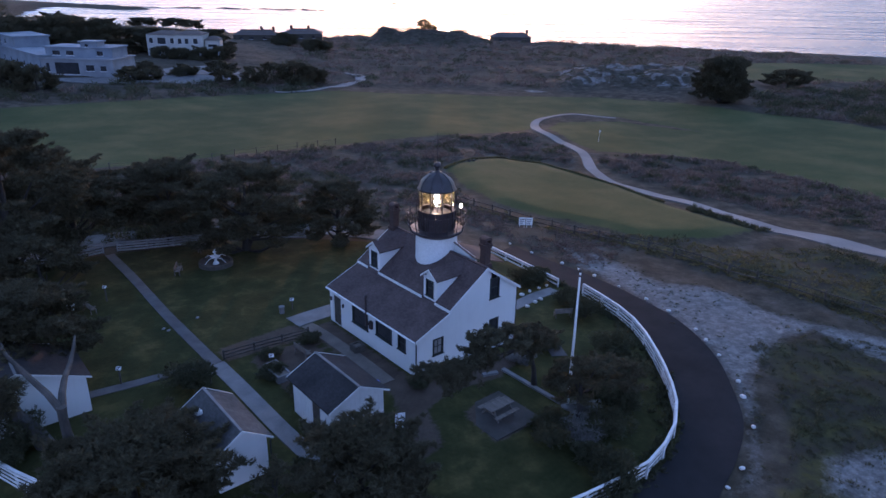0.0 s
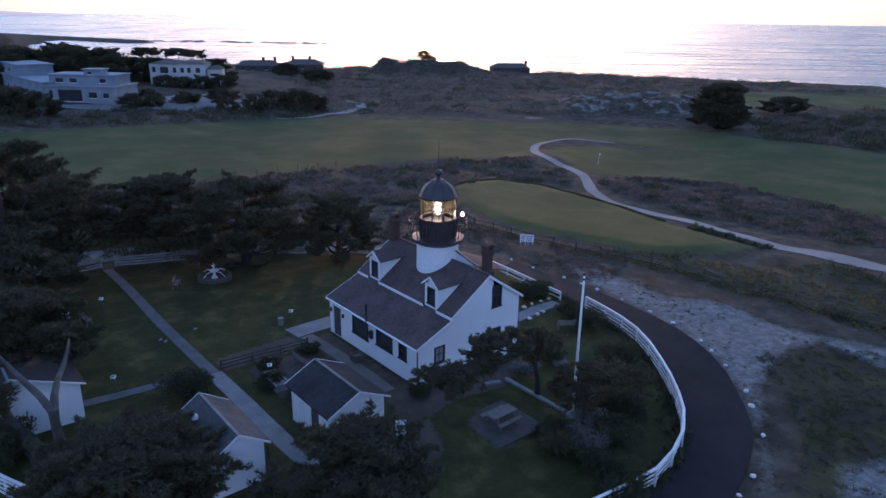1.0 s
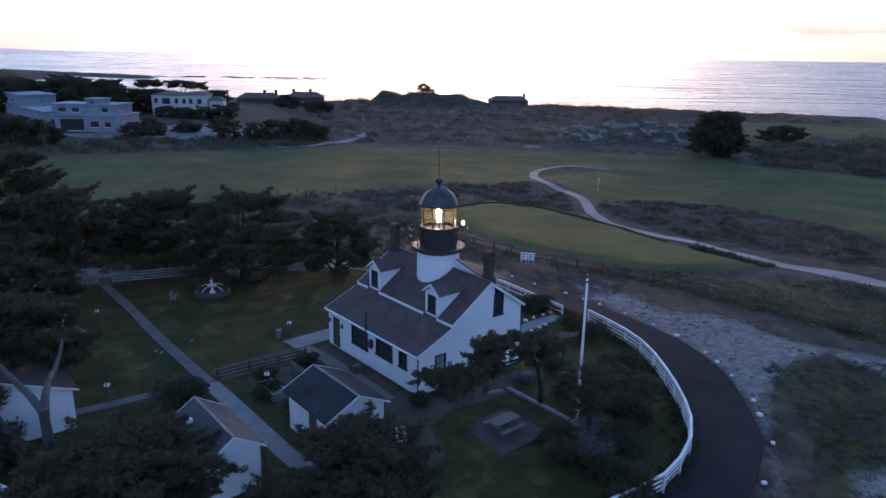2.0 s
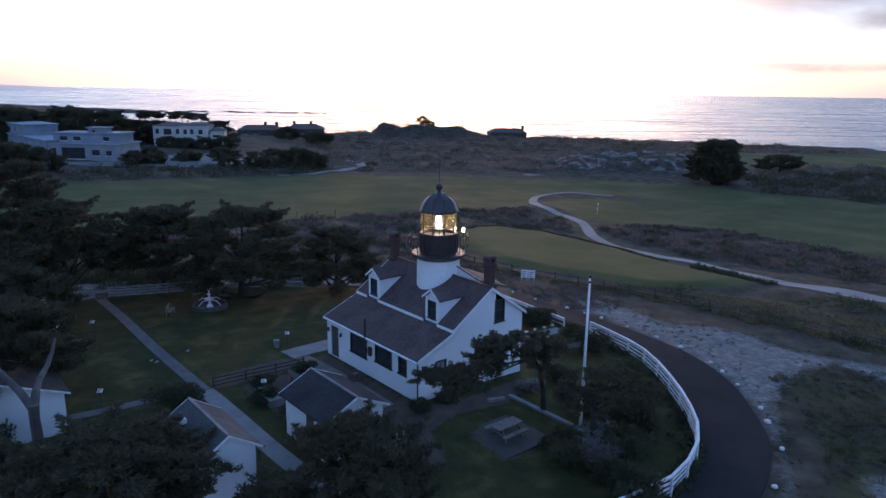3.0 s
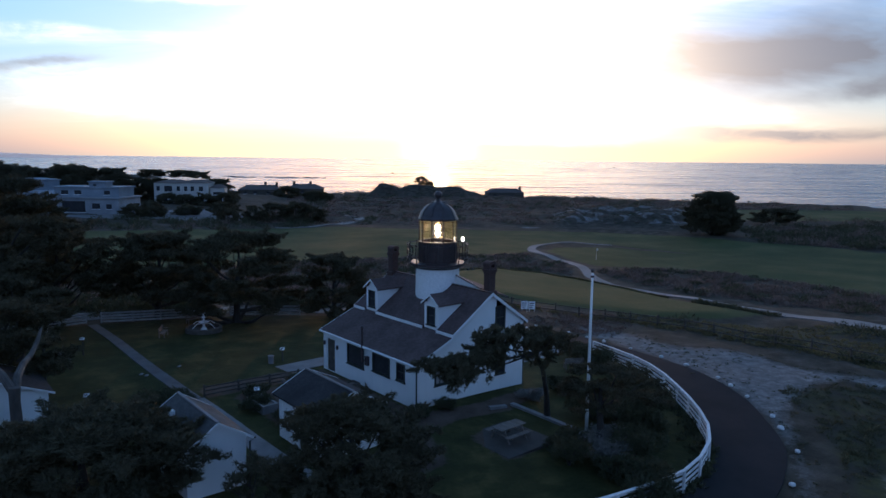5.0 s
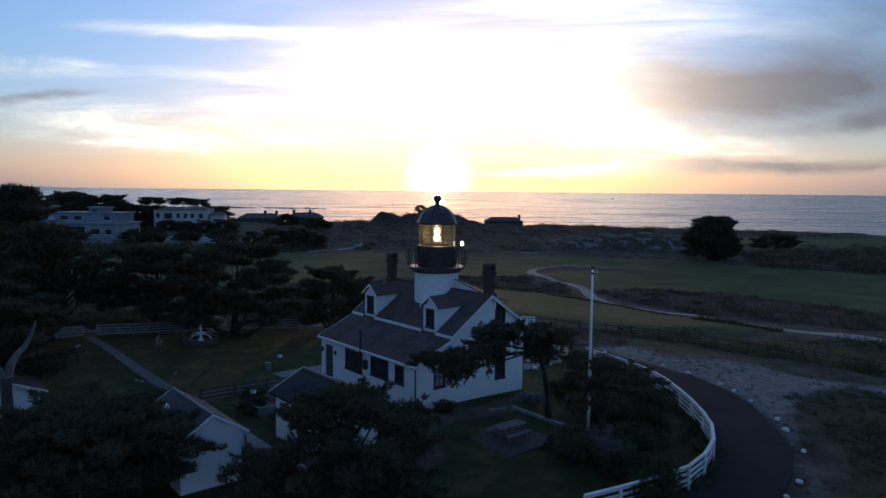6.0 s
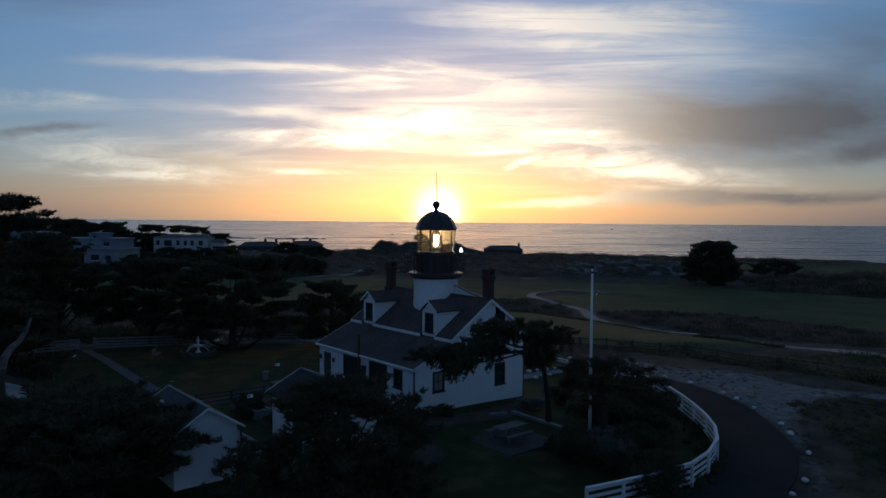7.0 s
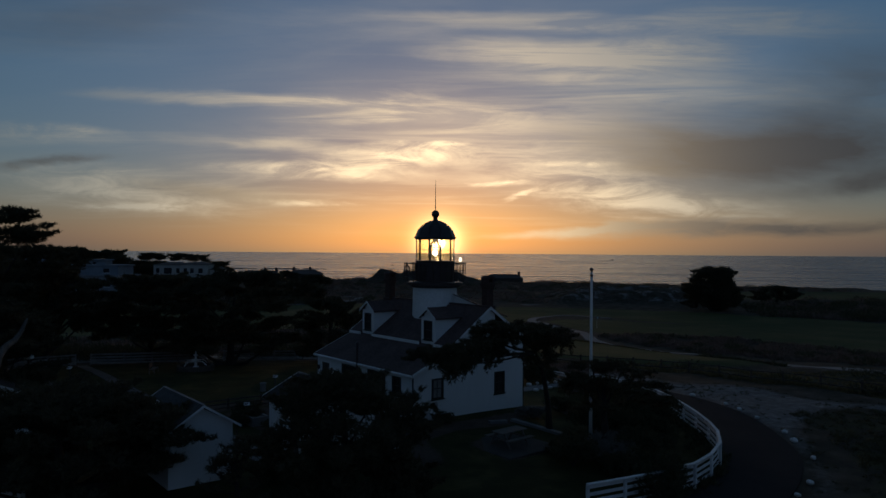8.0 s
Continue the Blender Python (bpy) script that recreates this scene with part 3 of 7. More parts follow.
def step(a, b, x):
    u = np.clip((np.asarray(x, float) - a) / (b - a), 0, 1)
    return u * u * (3 - 2 * u)


def poly_dist(x, y, poly):
    """Signed distance to a polygon, positive inside."""
    x, y = np.asarray(x, float), np.asarray(y, float)
    best = np.full(x.shape, 1e9)
    inside = np.zeros(x.shape, bool)
    for (ax, ay), (bx, by) in zip(poly, poly[1:] + poly[:1]):
        dx, dy = bx - ax, by - ay
        u = np.clip(((x - ax) * dx + (y - ay) * dy) / (dx * dx + dy * dy), 0, 1)
        best = np.minimum(best, np.hypot(x - ax - u * dx, y - ay - u * dy))
        with np.errstate(divide="ignore", invalid="ignore"):
            cross = ((ay > y) != (by > y)) & (x < (bx - ax) * (y - ay) / (by - ay + 1e-12) + ax)
        inside ^= cross
    return np.where(inside, best, -best)


def line_dist(x, y, line):
    x, y = np.asarray(x, float), np.asarray(y, float)
    best = np.full(x.shape, 1e9)
    for (ax, ay), (bx, by) in zip(line, line[1:]):
        dx, dy = bx - ax, by - ay
        u = np.clip(((x - ax) * dx + (y - ay) * dy) / (dx * dx + dy * dy), 0, 1)
        best = np.minimum(best, np.hypot(x - ax - u * dx, y - ay - u * dy))
    return best


def waves(x, y, length, seed):
    """Cheap smooth unevenness of about unit size."""
    g = np.random.RandomState(seed)
    out = 0
    for k in range(7):
        a, f, ph = g.uniform(0, math.tau), g.uniform(0.6, 1.7) * math.tau / length, g.uniform(0, math.tau)
        out = out + np.sin((x * np.cos(a) + y * np.sin(a)) * f + ph)
    return out / 3.0


# the tee behind the split-rail fence, in r, s
GREEN = [(0.7, 60), (4.5, 65.5), (9.6, 69.6), (17.2, 67.2), (23.1, 58), (26.5, 53), (30.9, 43), (35, 35.5), (38, 30), (30.3, 25.8), (23.3, 25), (18.8, 29.5), (12.8, 34.5), (6.8, 41), (3.0, 50)]
FAIRWAYS = [
    [(-95, 50), (-66, 53), (-52, 56), (-37, 67), (-23, 76), (-9, 85), (8, 94), (19, 101), (20, 108), (24, 118), (31, 126), (44, 123), (60, 104), (84, 100), (150, 60), (150, 105), (102, 111), (94, 126), (82, 133), (66, 150), (45, 157), (18, 152), (-14, 151), (-37, 154), (-56, 142), (-78, 115), (-96, 102), (-130, 80)],
    [(29, 80), (44, 79), (51, 75), (59, 63), (66, 49), (120, 30), (130, 70), (84, 100), (60, 104), (42, 117), (27, 112), (23, 103), (26, 90)],
    [(95, 200), (230, 205), (260, 255), (150, 270), (100, 250)],
]
SAND = [
    [(12.0, 22.6), (13.4, 15), (16.2, 9), (18.8, 3), (20.0, -2), (19.8, -8), (18.0, -15), (14, -20), (18.7, -17), (20.8, -12), (22.5, -7), (26, -1.8), (30, 1), (32.6, 2.4), (29.7, 5), (27.5, 8), (25, 10.8), (21.4, 11.5), (19, 16), (17, 20)],
    [(22.5, 165), (27, 168), (32, 162), (29, 160), (25, 161)],
    [(29.7, 4.3), (36, 1), (44, -2), (42, -6), (33, -3.8), (30, 0.3)],
    [(22.6, -14), (27.3, -12.7), (31, -16), (27, -20), (20.6, -18)],
]
DUNES = [(35, 168), (60, 175), (80, 165), (100, 175), (105, 225), (60, 235), (38, 215)]


def height(x, y):
    x, y = np.asarray(x, float), np.asarray(y, float)
    r, s = x * RX + y * RY, x * FX + y * FY
    kx, kz = [k[0] for k in KNOTS], [k[1] for k in KNOTS]
    h = sum(np.interp(s + d, kx, kz) for d in (-8, -4, 0, 4, 8)) / 5
    h = h - (0.7 * step(0, 16, r) + 0.5 * step(20, 50, r)) * (1 - step(120, 200, s))
    h = h + 3.0 * step(40, 110, -r) * step(50, 130, s) * (1 - step(260, 420, s))
    far = step(50, 90, s)
    open_ground = step(16, 30, np.maximum(r, s - 2))
    g = poly_dist(r, s, GREEN)
    h = h + 0.55 * step(-1.5, 3, g) + 0.12 * open_ground * waves(r, s, 9, 3) * (1 - step(-2, 2, g)) * (1 - far)
    fw = np.maximum.reduce([poly_dist(r, s, f) for f in FAIRWAYS])
    rough = (1 - step(-6, 4, fw)) * far
    h = h + rough * (0.3 * waves(r, s, 26, 5) + 0.14 * waves(r, s, 11, 6)) + far * 0.2 * waves(r, s, 70, 7)
    d = poly_dist(r, s, DUNES)
    h = h + step(-8, 18, d) * (3.2 + 0.8 * waves(r, s, 17, 8) + 0.35 * waves(r, s, 8, 14))
    # low bluff of dunes along the shore
    h = h + 2.0 * np.exp(-((s - 395) / 25) ** 2) * np.clip(1.2 + waves(r, s, 60, 9), 0, 2) * step(-90, -60, r) * (1 - step(90, 150, r))
    h = h + 6.6 * np.exp(-((s - 366) / 13) ** 2) * step(-46, -36, r) * (1 - step(6, 28, r)) * (1 - 0.35 * np.exp(-((r + 26) / 4) ** 2))
    cst = np.interp(r, [c[0] for c in COAST], [c[1] for c in COAST]) + 6 * waves(r, s, 40, 10) + 4 * waves(r, s, 13, 11)
    drop = step(-30, 12, s - cst)
    h = h * (1 - drop) + drop * (SEA_Z - 4)
    spit = line_dist(r, s, [(-700, 1060), (-520, 940), (-400, 870)])
    return np.maximum(h, SEA_Z - 4 + 8.0 * np.exp(-(spit / 30) ** 2))


def gz(x, y):
    return float(height(np.array([x]), np.array([y]))[0])


def grown(lo, hi, fine, start, end, rate):
    """Grid lines: even between start and end, then ever wider."""
    v = list(np.arange(start, end + 1e-6, fine))
    d, a = fine, end
    while a < hi:
        d *= rate
        a += d
        v.append(a)
    d, a = fine, start
    while a > lo:
        d *= rate
        a -= d
        v.insert(0, a)
    return np.array(v)


def grid_mesh(name, rr, ss, z_of):
    R, S = np.meshgrid(rr, ss)
    X, Y = R * RX + S * FX, R * RY + S * FY
    Z = z_of(X, Y)
    nr, ns = len(rr), len(ss)
    idx = np.arange(nr * ns).reshape(ns, nr)
    quads = np.stack([idx[:-1, :-1], idx[:-1, 1:], idx[1:, 1:], idx[1:, :-1]], -1).reshape(-1, 4)
    data = bpy.data.meshes.new(name)
    data.from_pydata(np.stack([X, Y, Z], -1).reshape(-1, 3).tolist(), [], quads.tolist())
    data.polygons.foreach_set("use_smooth", [True] * len(quads))
    return data, R.ravel(), S.ravel(), X.ravel(), Y.ravel()


rr = grown(-2600, 2600, 0.6, -46, 52, 1.045)
ss = np.concatenate([np.arange(-400, -60, 20), np.arange(-60, -26, 2.0), np.arange(-26, 66, 0.6), np.arange(66, 120, 1.2), np.arange(120, 280, 2.5), np.arange(280, 470, 3.0), np.arange(470, 1700, 25)])
ground_data, gr, gs, gx, gy = grid_mesh("ground", rr, ss, height)

ROAD_IN = [(6.0, 17.4), (11.0, 10.4), (13.1, 7.4), (15.05, 3.5), (16.0, 0.3), (16.25, -3.5), (16.15, -7.5), (15.65, -10.9), (14.9, -13.0), (13.5, -15.25), (11.8, -17.2), (10.8, -17.9), (8.6, -19.4), (2, -23.4), (-8, -27)]
ROAD_OUT = [(7.9, 20.4), (10.9, 16.6), (14.6, 12.3), (18.2, 6.3), (19.9, 2.2), (20.7, -2.9), (20.3, -7.4), (19.5, -11.3), (17.8, -14.7), (16.0, -17.3), (13.5, -20.3), (4, -28), (-8, -34)]
YARD = [P(*q) for q in [(5.8, 17.6)] + ROAD_IN[1:]] + [P(-26, -27), P(-44, 6), (-15.5, 31.5), (-5, 29), (3, 24.5), (9, 18)]
DIRT = [
    [(-8.3, 5.4), (-6.2, 5.4), (-6.2, -5.6), (-4.6, -6.4), (-1.5, -6.6), (2.5, -6.2), (2.5, -7.4), (-1.5, -8.6), (-5.0, -8.0), (-7.6, -8.6), (-9.0, -12.0), (-11.0, -12.2), (-9.6, -8.4), (-8.4, -6.2)],
    [(-6.2, -10.3), (-2.7, -9.6), (-2.5, -13.3), (-6.4, -13.7)],
    [(-13.6, 3.8), (-9.0, 3.8), (-8.8, -3.4), (-13.4, -3.6)],
    [(3.6, -9.6), (7.6, -12.0), (6.8, -13.6), (2.6, -12.0)],
    [(-14.9, 4.4), (-8.6, 4.2), (-8.6, 6.6), (-14.9, 6.4)],
]
ROUGH_R = [(19, 27), (30, 24), (44, 23), (52, 8), (44, -10), (36, 2), (31, 10), (26, 15), (20, 22)]
NEAR_R = [(24, -1), (31, 1), (35, -1), (40, -12), (38, -30), (18, -34), (15, -24), (20, -15), (23, -8)]
lawn = np.maximum(step(-1.0, 1.0, poly_dist(gx, gy, YARD)), 0.5 * np.maximum(step(-3.0, 2.0, poly_dist(gr, gs, NEAR_R)), 0.9 * step(-2.0, 2.0, poly_dist(gr, gs, ROUGH_R))))
sand = np.maximum.reduce([step(-1.6, 2.2, poly_dist(gr, gs, f)) for f in SAND]) * 0.82
dirt = np.maximum.reduce([step(-0.5, 0.5, poly_dist(gx, gy, f)) for f in DIRT])
fairway = np.maximum.reduce([step(-2.5, 2.5, poly_dist(gr, gs, f)) for f in FAIRWAYS + [GREEN]])
beach = step(-26, -6, gs - np.interp(gr, [c[0] for c in COAST], [c[1] for c in COAST])) * (0.25 + 0.25 * waves(gr, gs, 30, 12))
dune_sand = step(-6, 8, poly_dist(gr, gs, DUNES)) * np.clip(step(0.45, 0.95, 1 - np.abs(waves(gr, gs, 15, 13))) + 0.7 * step(0.7, 1.0, 1 - np.abs(waves(gr, gs, 9, 15))), 0, 1) * 0.95
cover = np.stack([lawn, np.clip(np.maximum.reduce([sand, beach, dune_sand]), 0, 1), fairway, dirt], -1)
layer = ground_data.color_attributes.new("cover", "FLOAT_COLOR", "POINT")
layer.data.foreach_set("color", cover.astype(np.float32).ravel())
tagged(mesh_object("ground", ground_data, M_GROUND), "rolling coastal ground of lawn, dune scrub and fairway", "ground", kind="structure")


def sea_height(X, Y):
    s = X * FX + Y * FY
    return SEA_Z + 20.0 * np.clip((s - 800) / 4100, 0, 1) ** 2


sr = np.concatenate([np.linspace(-4200, -1000, 12), np.arange(-900, 901, 30.0), np.linspace(1000, 4200, 12)])
sv = np.concatenate([np.arange(230, 700, 8.0), np.arange(700, 1500, 40.0), np.linspace(1500, 4900, 40)])
sea_data, qr, qs, qx, qy = grid_mesh("sea", sr, sv, sea_height)
off = qs - np.interp(qr, [c[0] for c in COAST], [c[1] for c in COAST])
surf = 0.24 * (1 - step(5, 130, off)) + 0.09 * (1 - step(100, 500, off))
fl = sea_data.attributes.new("surf", "FLOAT", "POINT")
fl.data.foreach_set("value", surf.astype(np.float32))
tagged(mesh_object("water", sea_data, M_SEA), "wide evening ocean with low swell and surf lines", "sea", kind="structure")


def ribbon(name, left, right, lift, material, label, category, skirt=0.25):
    """A paved strip between two edge lines (x, y), laid on the ground, with sides."""
    n = 60 if len(left) < 8 else 140
    a, b = [smooth_line([(p[0], p[1], 0) for p in q], 0.25) for q in (left, right)]
    cols = 5
    pts = [a[round(i * (len(a) - 1) / n)].lerp(b[round(i * (len(b) - 1) / n)], k / (cols - 1)) for i in range(n + 1) for k in range(cols)]
    zs = height([w.x for w in pts], [w.y for w in pts]) + lift
    bm = bmesh.new()
    rows = []
    for i in range(n + 1):
        row = [bm.verts.new((pts[j].x, pts[j].y, zs[j])) for j in range(i * cols, (i + 1) * cols)]
        lo1, lo2 = row[0].co.copy(), row[-1].co.copy()
        lo1.z -= skirt; lo2.z -= skirt
        rows.append([bm.verts.new(lo1)] + row + [bm.verts.new(lo2)])
    for u, v in zip(rows, rows[1:]):
        for k in range(cols + 1):
            bm.faces.new((u[k], u[k + 1], v[k + 1], v[k]))
    return tagged(part(name, bm, material, smooth=False), label, category, kind="structure")


ribbon("road", [P(*q) for q in ROAD_IN], [P(*q) for q in ROAD_OUT], 0.05, M_ASPHALT, "dark curving asphalt drive beside the white rail fence", "road")


def strip(name, pts, w, lift, material, label):
    pts = [Vector((*p, 0)) for p in pts]
    left, right = [], []
    for i, p in enumerate(pts):
        d = (pts[min(i + 1, len(pts) - 1)] - pts[max(i - 1, 0)]).normalized()
        nrm = Vector((-d.y, d.x, 0))
        k = w[i] if isinstance(w, (list, tuple)) else w
        left.append(p + nrm * k / 2); right.append(p - nrm * k / 2)
    return ribbon(name, left, right, lift, material, label, "path")


strip("pavement_main", [(-15.3, 31.3), (-15.4, 24), (-15.7, 15), (-15.7, 8), (-15.65, 4.55)], 0.85, 0.04, M_OLDCONCRETE, "straight worn concrete garden path across the lawn")
strip("pavement_lower", [(-15.65, 4.5), (-15.6, 1), (-15.6, -5), (-15.4, -9), (-15.0, -11)], 1.1, 0.045, M_CONCRETE, "paler newer stretch of the concrete garden path")
strip("pavement_cross", [(-23.4, 5.75), (-20.4, 5.35), (-17.6, 5.05), (-16.25, 4.95)], 0.8, 0.045, M_OLDCONCRETE, "narrow concrete path leading to the far shed")
strip("pavement_entry", [(7.2, -1.15), (9.0, -0.85), (11, -0.5), (13.4, -0.4)], 1.15, 0.05, M_CONCRETE, "short entry path lined with white rocks")
strip("pavement_porch", [(-8.6, 6.9), (-7.0, 7.0), (-5.4, 7.05), (-3, 7.1)], 1.9, 0.045, M_CONCRETE, "pale concrete pad beside the house door")
strip("pavement_walk", [(-7.9, 5.9), (-7.7, 4), (-7.6, -1), (-7.7, -4.6)], 1.0, 0.02, M_DIRT, "packed dirt walk along the house front")
strip("pavement_rear_drive", [(13.8, 13.5), (9.5, 21.5), (3.6, 29.4), (-5, 33.6), (-14, 36.4), (-24, 36.2), (-36, 35)], [3.2, 3.6, 3.8, 4.0, 5.0, 5.0, 5.0], 0.05, M_GRAVEL, "grey gravel drive behind the white board fences")
strip("pavement_terrace", [(5.9, -5.4), (5.5, -6.8), (4.4, -8.9)], 1.2, 0.05, M_OLDCONCRETE, "short worn concrete walk beside the gable")
strip("pavement_picnic", [(5.9, -10.9), (5.5, -12.4), (5.0, -14.2)], 1.9, 0.05, M_DIRT, "bare dirt pad under the picnic table")
strip("cart_path", [P(50, 21), P(44, 28.7), P(40.6, 32.5), P(36.3, 41.5), P(31, 49.2), P(26.6, 55), P(25.1, 64.5), P(25.9, 78.2), P(22.9, 91.3), P(20.2, 102), P(22.7, 115), P(31.6, 123), P(42, 121)],
      [4.2, 3.6, 2.9, 2.4, 2.1, 1.9, 1.9, 1.9, 2.0, 2.0, 1.7, 1.3, 0.8], 0.12, M_CARTPATH, "winding pale golf cart path through the scrub")
strip("cart_path_far", [P(-48, 150), P(-37.7, 156), P(-30, 173), P(-28.3, 188), P(-36, 203)], [2.0, 2.6, 3.4, 3.4, 2.0], 0.3, M_CARTPATH, "far stretch of pale golf cart path")

# ---- lighthouse ----
def wall_run(name, axis, u0, u1, at, thick, bottom, profile, openings, material, parent, label=""):
    """A wall along x or y with real openings: profile is (u, top) knots, openings are (u0, u1, z0, z1)."""
    openings = [tuple(round(c, 3) for c in o) for o in openings]
    us = sorted({u0, u1, *[k[0] for k in profile if u0 < k[0] < u1], *[o[0] for o in openings], *[o[1] for o in openings]})
    zs = sorted({bottom, *[o[2] for o in openings], *[o[3] for o in openings]})
    pu, pz = [k[0] for k in profile], [k[1] for k in profile]
    verts, index, faces = [], {}, {}

    def vert(u, z, d):
        p = (at + d, u, z) if axis == "y" else (u, at + d, z)
        key = tuple(round(c, 4) for c in p)
        if key not in index:
            index[key] = len(verts)
            verts.append(p)
        return index[key]

    for a, b in zip(us, us[1:]):
        ta, tb = float(np.interp(a, pu, pz)), float(np.interp(b, pu, pz))
        levels = [z for z in zs if z < min(ta, tb) - 0.01]
        for lo, hi in zip(levels, levels[1:] + [None]):
            if any(o[0] <= a + 1e-6 and o[1] >= b - 1e-6 and o[2] <= lo + 1e-6 and (hi is None or o[3] >= hi - 1e-6) and o[3] > lo + 1e-6 for o in openings):
                continue
            ha, hb = (ta, tb) if hi is None else (hi, hi)
            q = [vert(a, lo, 0), vert(b, lo, 0), vert(b, lo, thick), vert(a, lo, thick), vert(a, ha, 0), vert(b, hb, 0), vert(b, hb, thick), vert(a, ha, thick)]
            for f in ((3, 2, 1, 0), (4, 5, 6, 7), (0, 1, 5, 4), (1, 2, 6, 5), (2, 3, 7, 6), (3, 0, 4, 7)):
                ids = [q[i] for i in f]
                key = frozenset(ids)
                if key in faces:
                    faces[key] = None
                else:
                    faces[key] = ids
    bm = bmesh.new()
    bv = [bm.verts.new(p) for p in verts]
    for ids in faces.values():
        if ids:
            bm.faces.new([bv[i] for i in ids])
    return part(name, bm, material, parent, label)


def slab(name, quad, thick, material, parent, label=""):
    """A roof plane: four corners of its upper face, given thickness downward."""
    bm = bmesh.new()
    hexa(bm, [(x, y, z - thick) for x, y, z in quad] + list(quad))
    return part(name, bm, material, parent, label)


def window(parent, axis, at, u0, u1, z0, z1, out, bars=(1, 1), frame_w=0.09, pane=None, curtain=False, frame=None, name="window"):
    """A window in a wall: frame, glazing bars, pane, sill; out is the sign of the outside direction."""
    def bx(ua, ub, za, zb, d0, d1):
        lo, hi = sorted((at + out * d0, at + out * d1))
        return boxed(lo, hi, ua, ub, za, zb) if axis == "y" else boxed(ua, ub, lo, hi, za, zb)

    bm = bmesh.new()
    for ua, ub, za, zb in ((u0 - 0.03, u0 + frame_w, z0, z1), (u1 - frame_w, u1 + 0.03, z0, z1), (u0 + frame_w, u1 - frame_w, z0, z0 + frame_w), (u0 + frame_w, u1 - frame_w, z1 - frame_w, z1)):
        t = bx(ua, ub, za, zb, -0.12, 0.04)
        tmp = bpy.data.meshes.new("tmp"); t.to_mesh(tmp); t.free(); bm.from_mesh(tmp); bpy.data.meshes.remove(tmp)
    root = part(name, bm, frame or M_FRAME, parent)
    for k in range(1, bars[0] + 1):
        u = u0 + (u1 - u0) * k / (bars[0] + 1)
        part("glazing_bar", bx(u - 0.018, u + 0.018, z0 + frame_w, z1 - frame_w, -0.07, -0.02), frame or M_FRAME, root)
    for k in range(1, bars[1] + 1):
        z = z0 + (z1 - z0) * k / (bars[1] + 1)
        part("sash_rail", bx(u0 + frame_w, u1 - frame_w, z - 0.025, z + 0.025, -0.075, -0.015), frame or M_FRAME, root)
    part("pane", bx(u0 + 0.05, u1 - 0.05, z0 + 0.05, z1 - 0.05, -0.055, -0.047), pane or M_PANE_DARK, root)
    part("sill", bx(u0 - 0.1, u1 + 0.1, z0 - 0.06, z0, -0.05, 0.09), frame or M_FRAME, root)
    if curtain:
        part("curtain", bx(u0 + 0.08, u1 - 0.08, z0 + 0.05, z1 - 0.05, -0.046, -0.044), M_CURTAIN, root, "pale drawn curtain")
    return root


house = thing("lighthouse", 0, 0, 0, "white clapboard lighthouse cottage with dark shingle roof and lit lantern tower", "lighthouse")
XF, XB, YN, YS = -5.95, 3.2, 5.5, -5.35     # outer wall faces: front, back, far gable, near gable
RIDGE_X, RIDGE_Z, EAVE_Z = 0.07, 6.5, 4.38
TOPF = 2.8
GABLE = [(XF, 2.72), (-3.06, 4.16), (-3.05, 4.30), (RIDGE_X, 6.36), (XB, 4.32)]
front_openings = [(3.98, 5.0, 0.0, 2.3), (0.36, 2.36, 1.12, 2.5), (-2.56, -0.7, 1.32, 2.55), (-4.16, -3.33, 1.38, 2.5)]
wall_run("wall_front", "y", YS, YN, XF, 0.2, -1.0, [(YS, TOPF), (YN, TOPF)], front_openings, M_SIDING, house)
wall_run("wall_back", "y", YS, YN, XB - 0.2, 0.2, -1.2, [(YS, 4.25), (YN, 4.25)], [], M_SIDING, house)
near_openings = [(0.54, 1.4, 3.93, 5.52), (-4.55, -3.7, 1.2, 2.42), (0.6, 1.45, 0.9, 2.3)]
wall_run("wall_gable", "x", XF + 0.2, XB - 0.2, YS, 0.2, -1.2, GABLE, near_openings, M_SIDING, house)
wall_run("wall_gable", "x", XF + 0.2, XB - 0.2, YN - 0.2, 0.2, -1.0, GABLE, [], M_SIDING, house)
part("interior_floor", boxed(XF + 0.2, XB - 0.2, YS + 0.2, YN - 0.2, -0.1, 0.0), M_DARKROOM, house)
part("interior_ceiling", boxed(XF + 0.2, XB - 0.2, YS + 0.2, YN - 0.2, 2.62, 2.7), M_DARKROOM, house)
RX0, RX1, RY0, RY1 = -3.28, 3.42, YS - 0.17, YN + 0.17
LOWZ = 4.34


def roof_z(x):
    return RIDGE_Z - abs(x - RIDGE_X) * (RIDGE_Z - LOWZ) / (3.2)


D_Y, D_HALF, D_APEX, D_EAVE = (-3.2, 3.55), 0.72, 6.4, 5.78
# seaward slope in one piece, front slope in three bays between the dormers, each to the eave
slab("roof_slope_back", [(RIDGE_X, RY0, RIDGE_Z), (RX1, RY0, roof_z(RX1)), (RX1, RY1, roof_z(RX1)), (RIDGE_X, RY1, RIDGE_Z)], 0.14, M_ROOF, house)
slab("roof_slope_front", [(-3.0, RY0, roof_z(-3.0)), (RIDGE_X, RY0, RIDGE_Z), (RIDGE_X, RY1, RIDGE_Z), (-3.0, RY1, roof_z(-3.0))], 0.14, M_ROOF, house)
bays = [(RY0, D_Y[0] - D_HALF), (D_Y[0] + D_HALF, D_Y[1] - D_HALF), (D_Y[1] + D_HALF, RY1)]
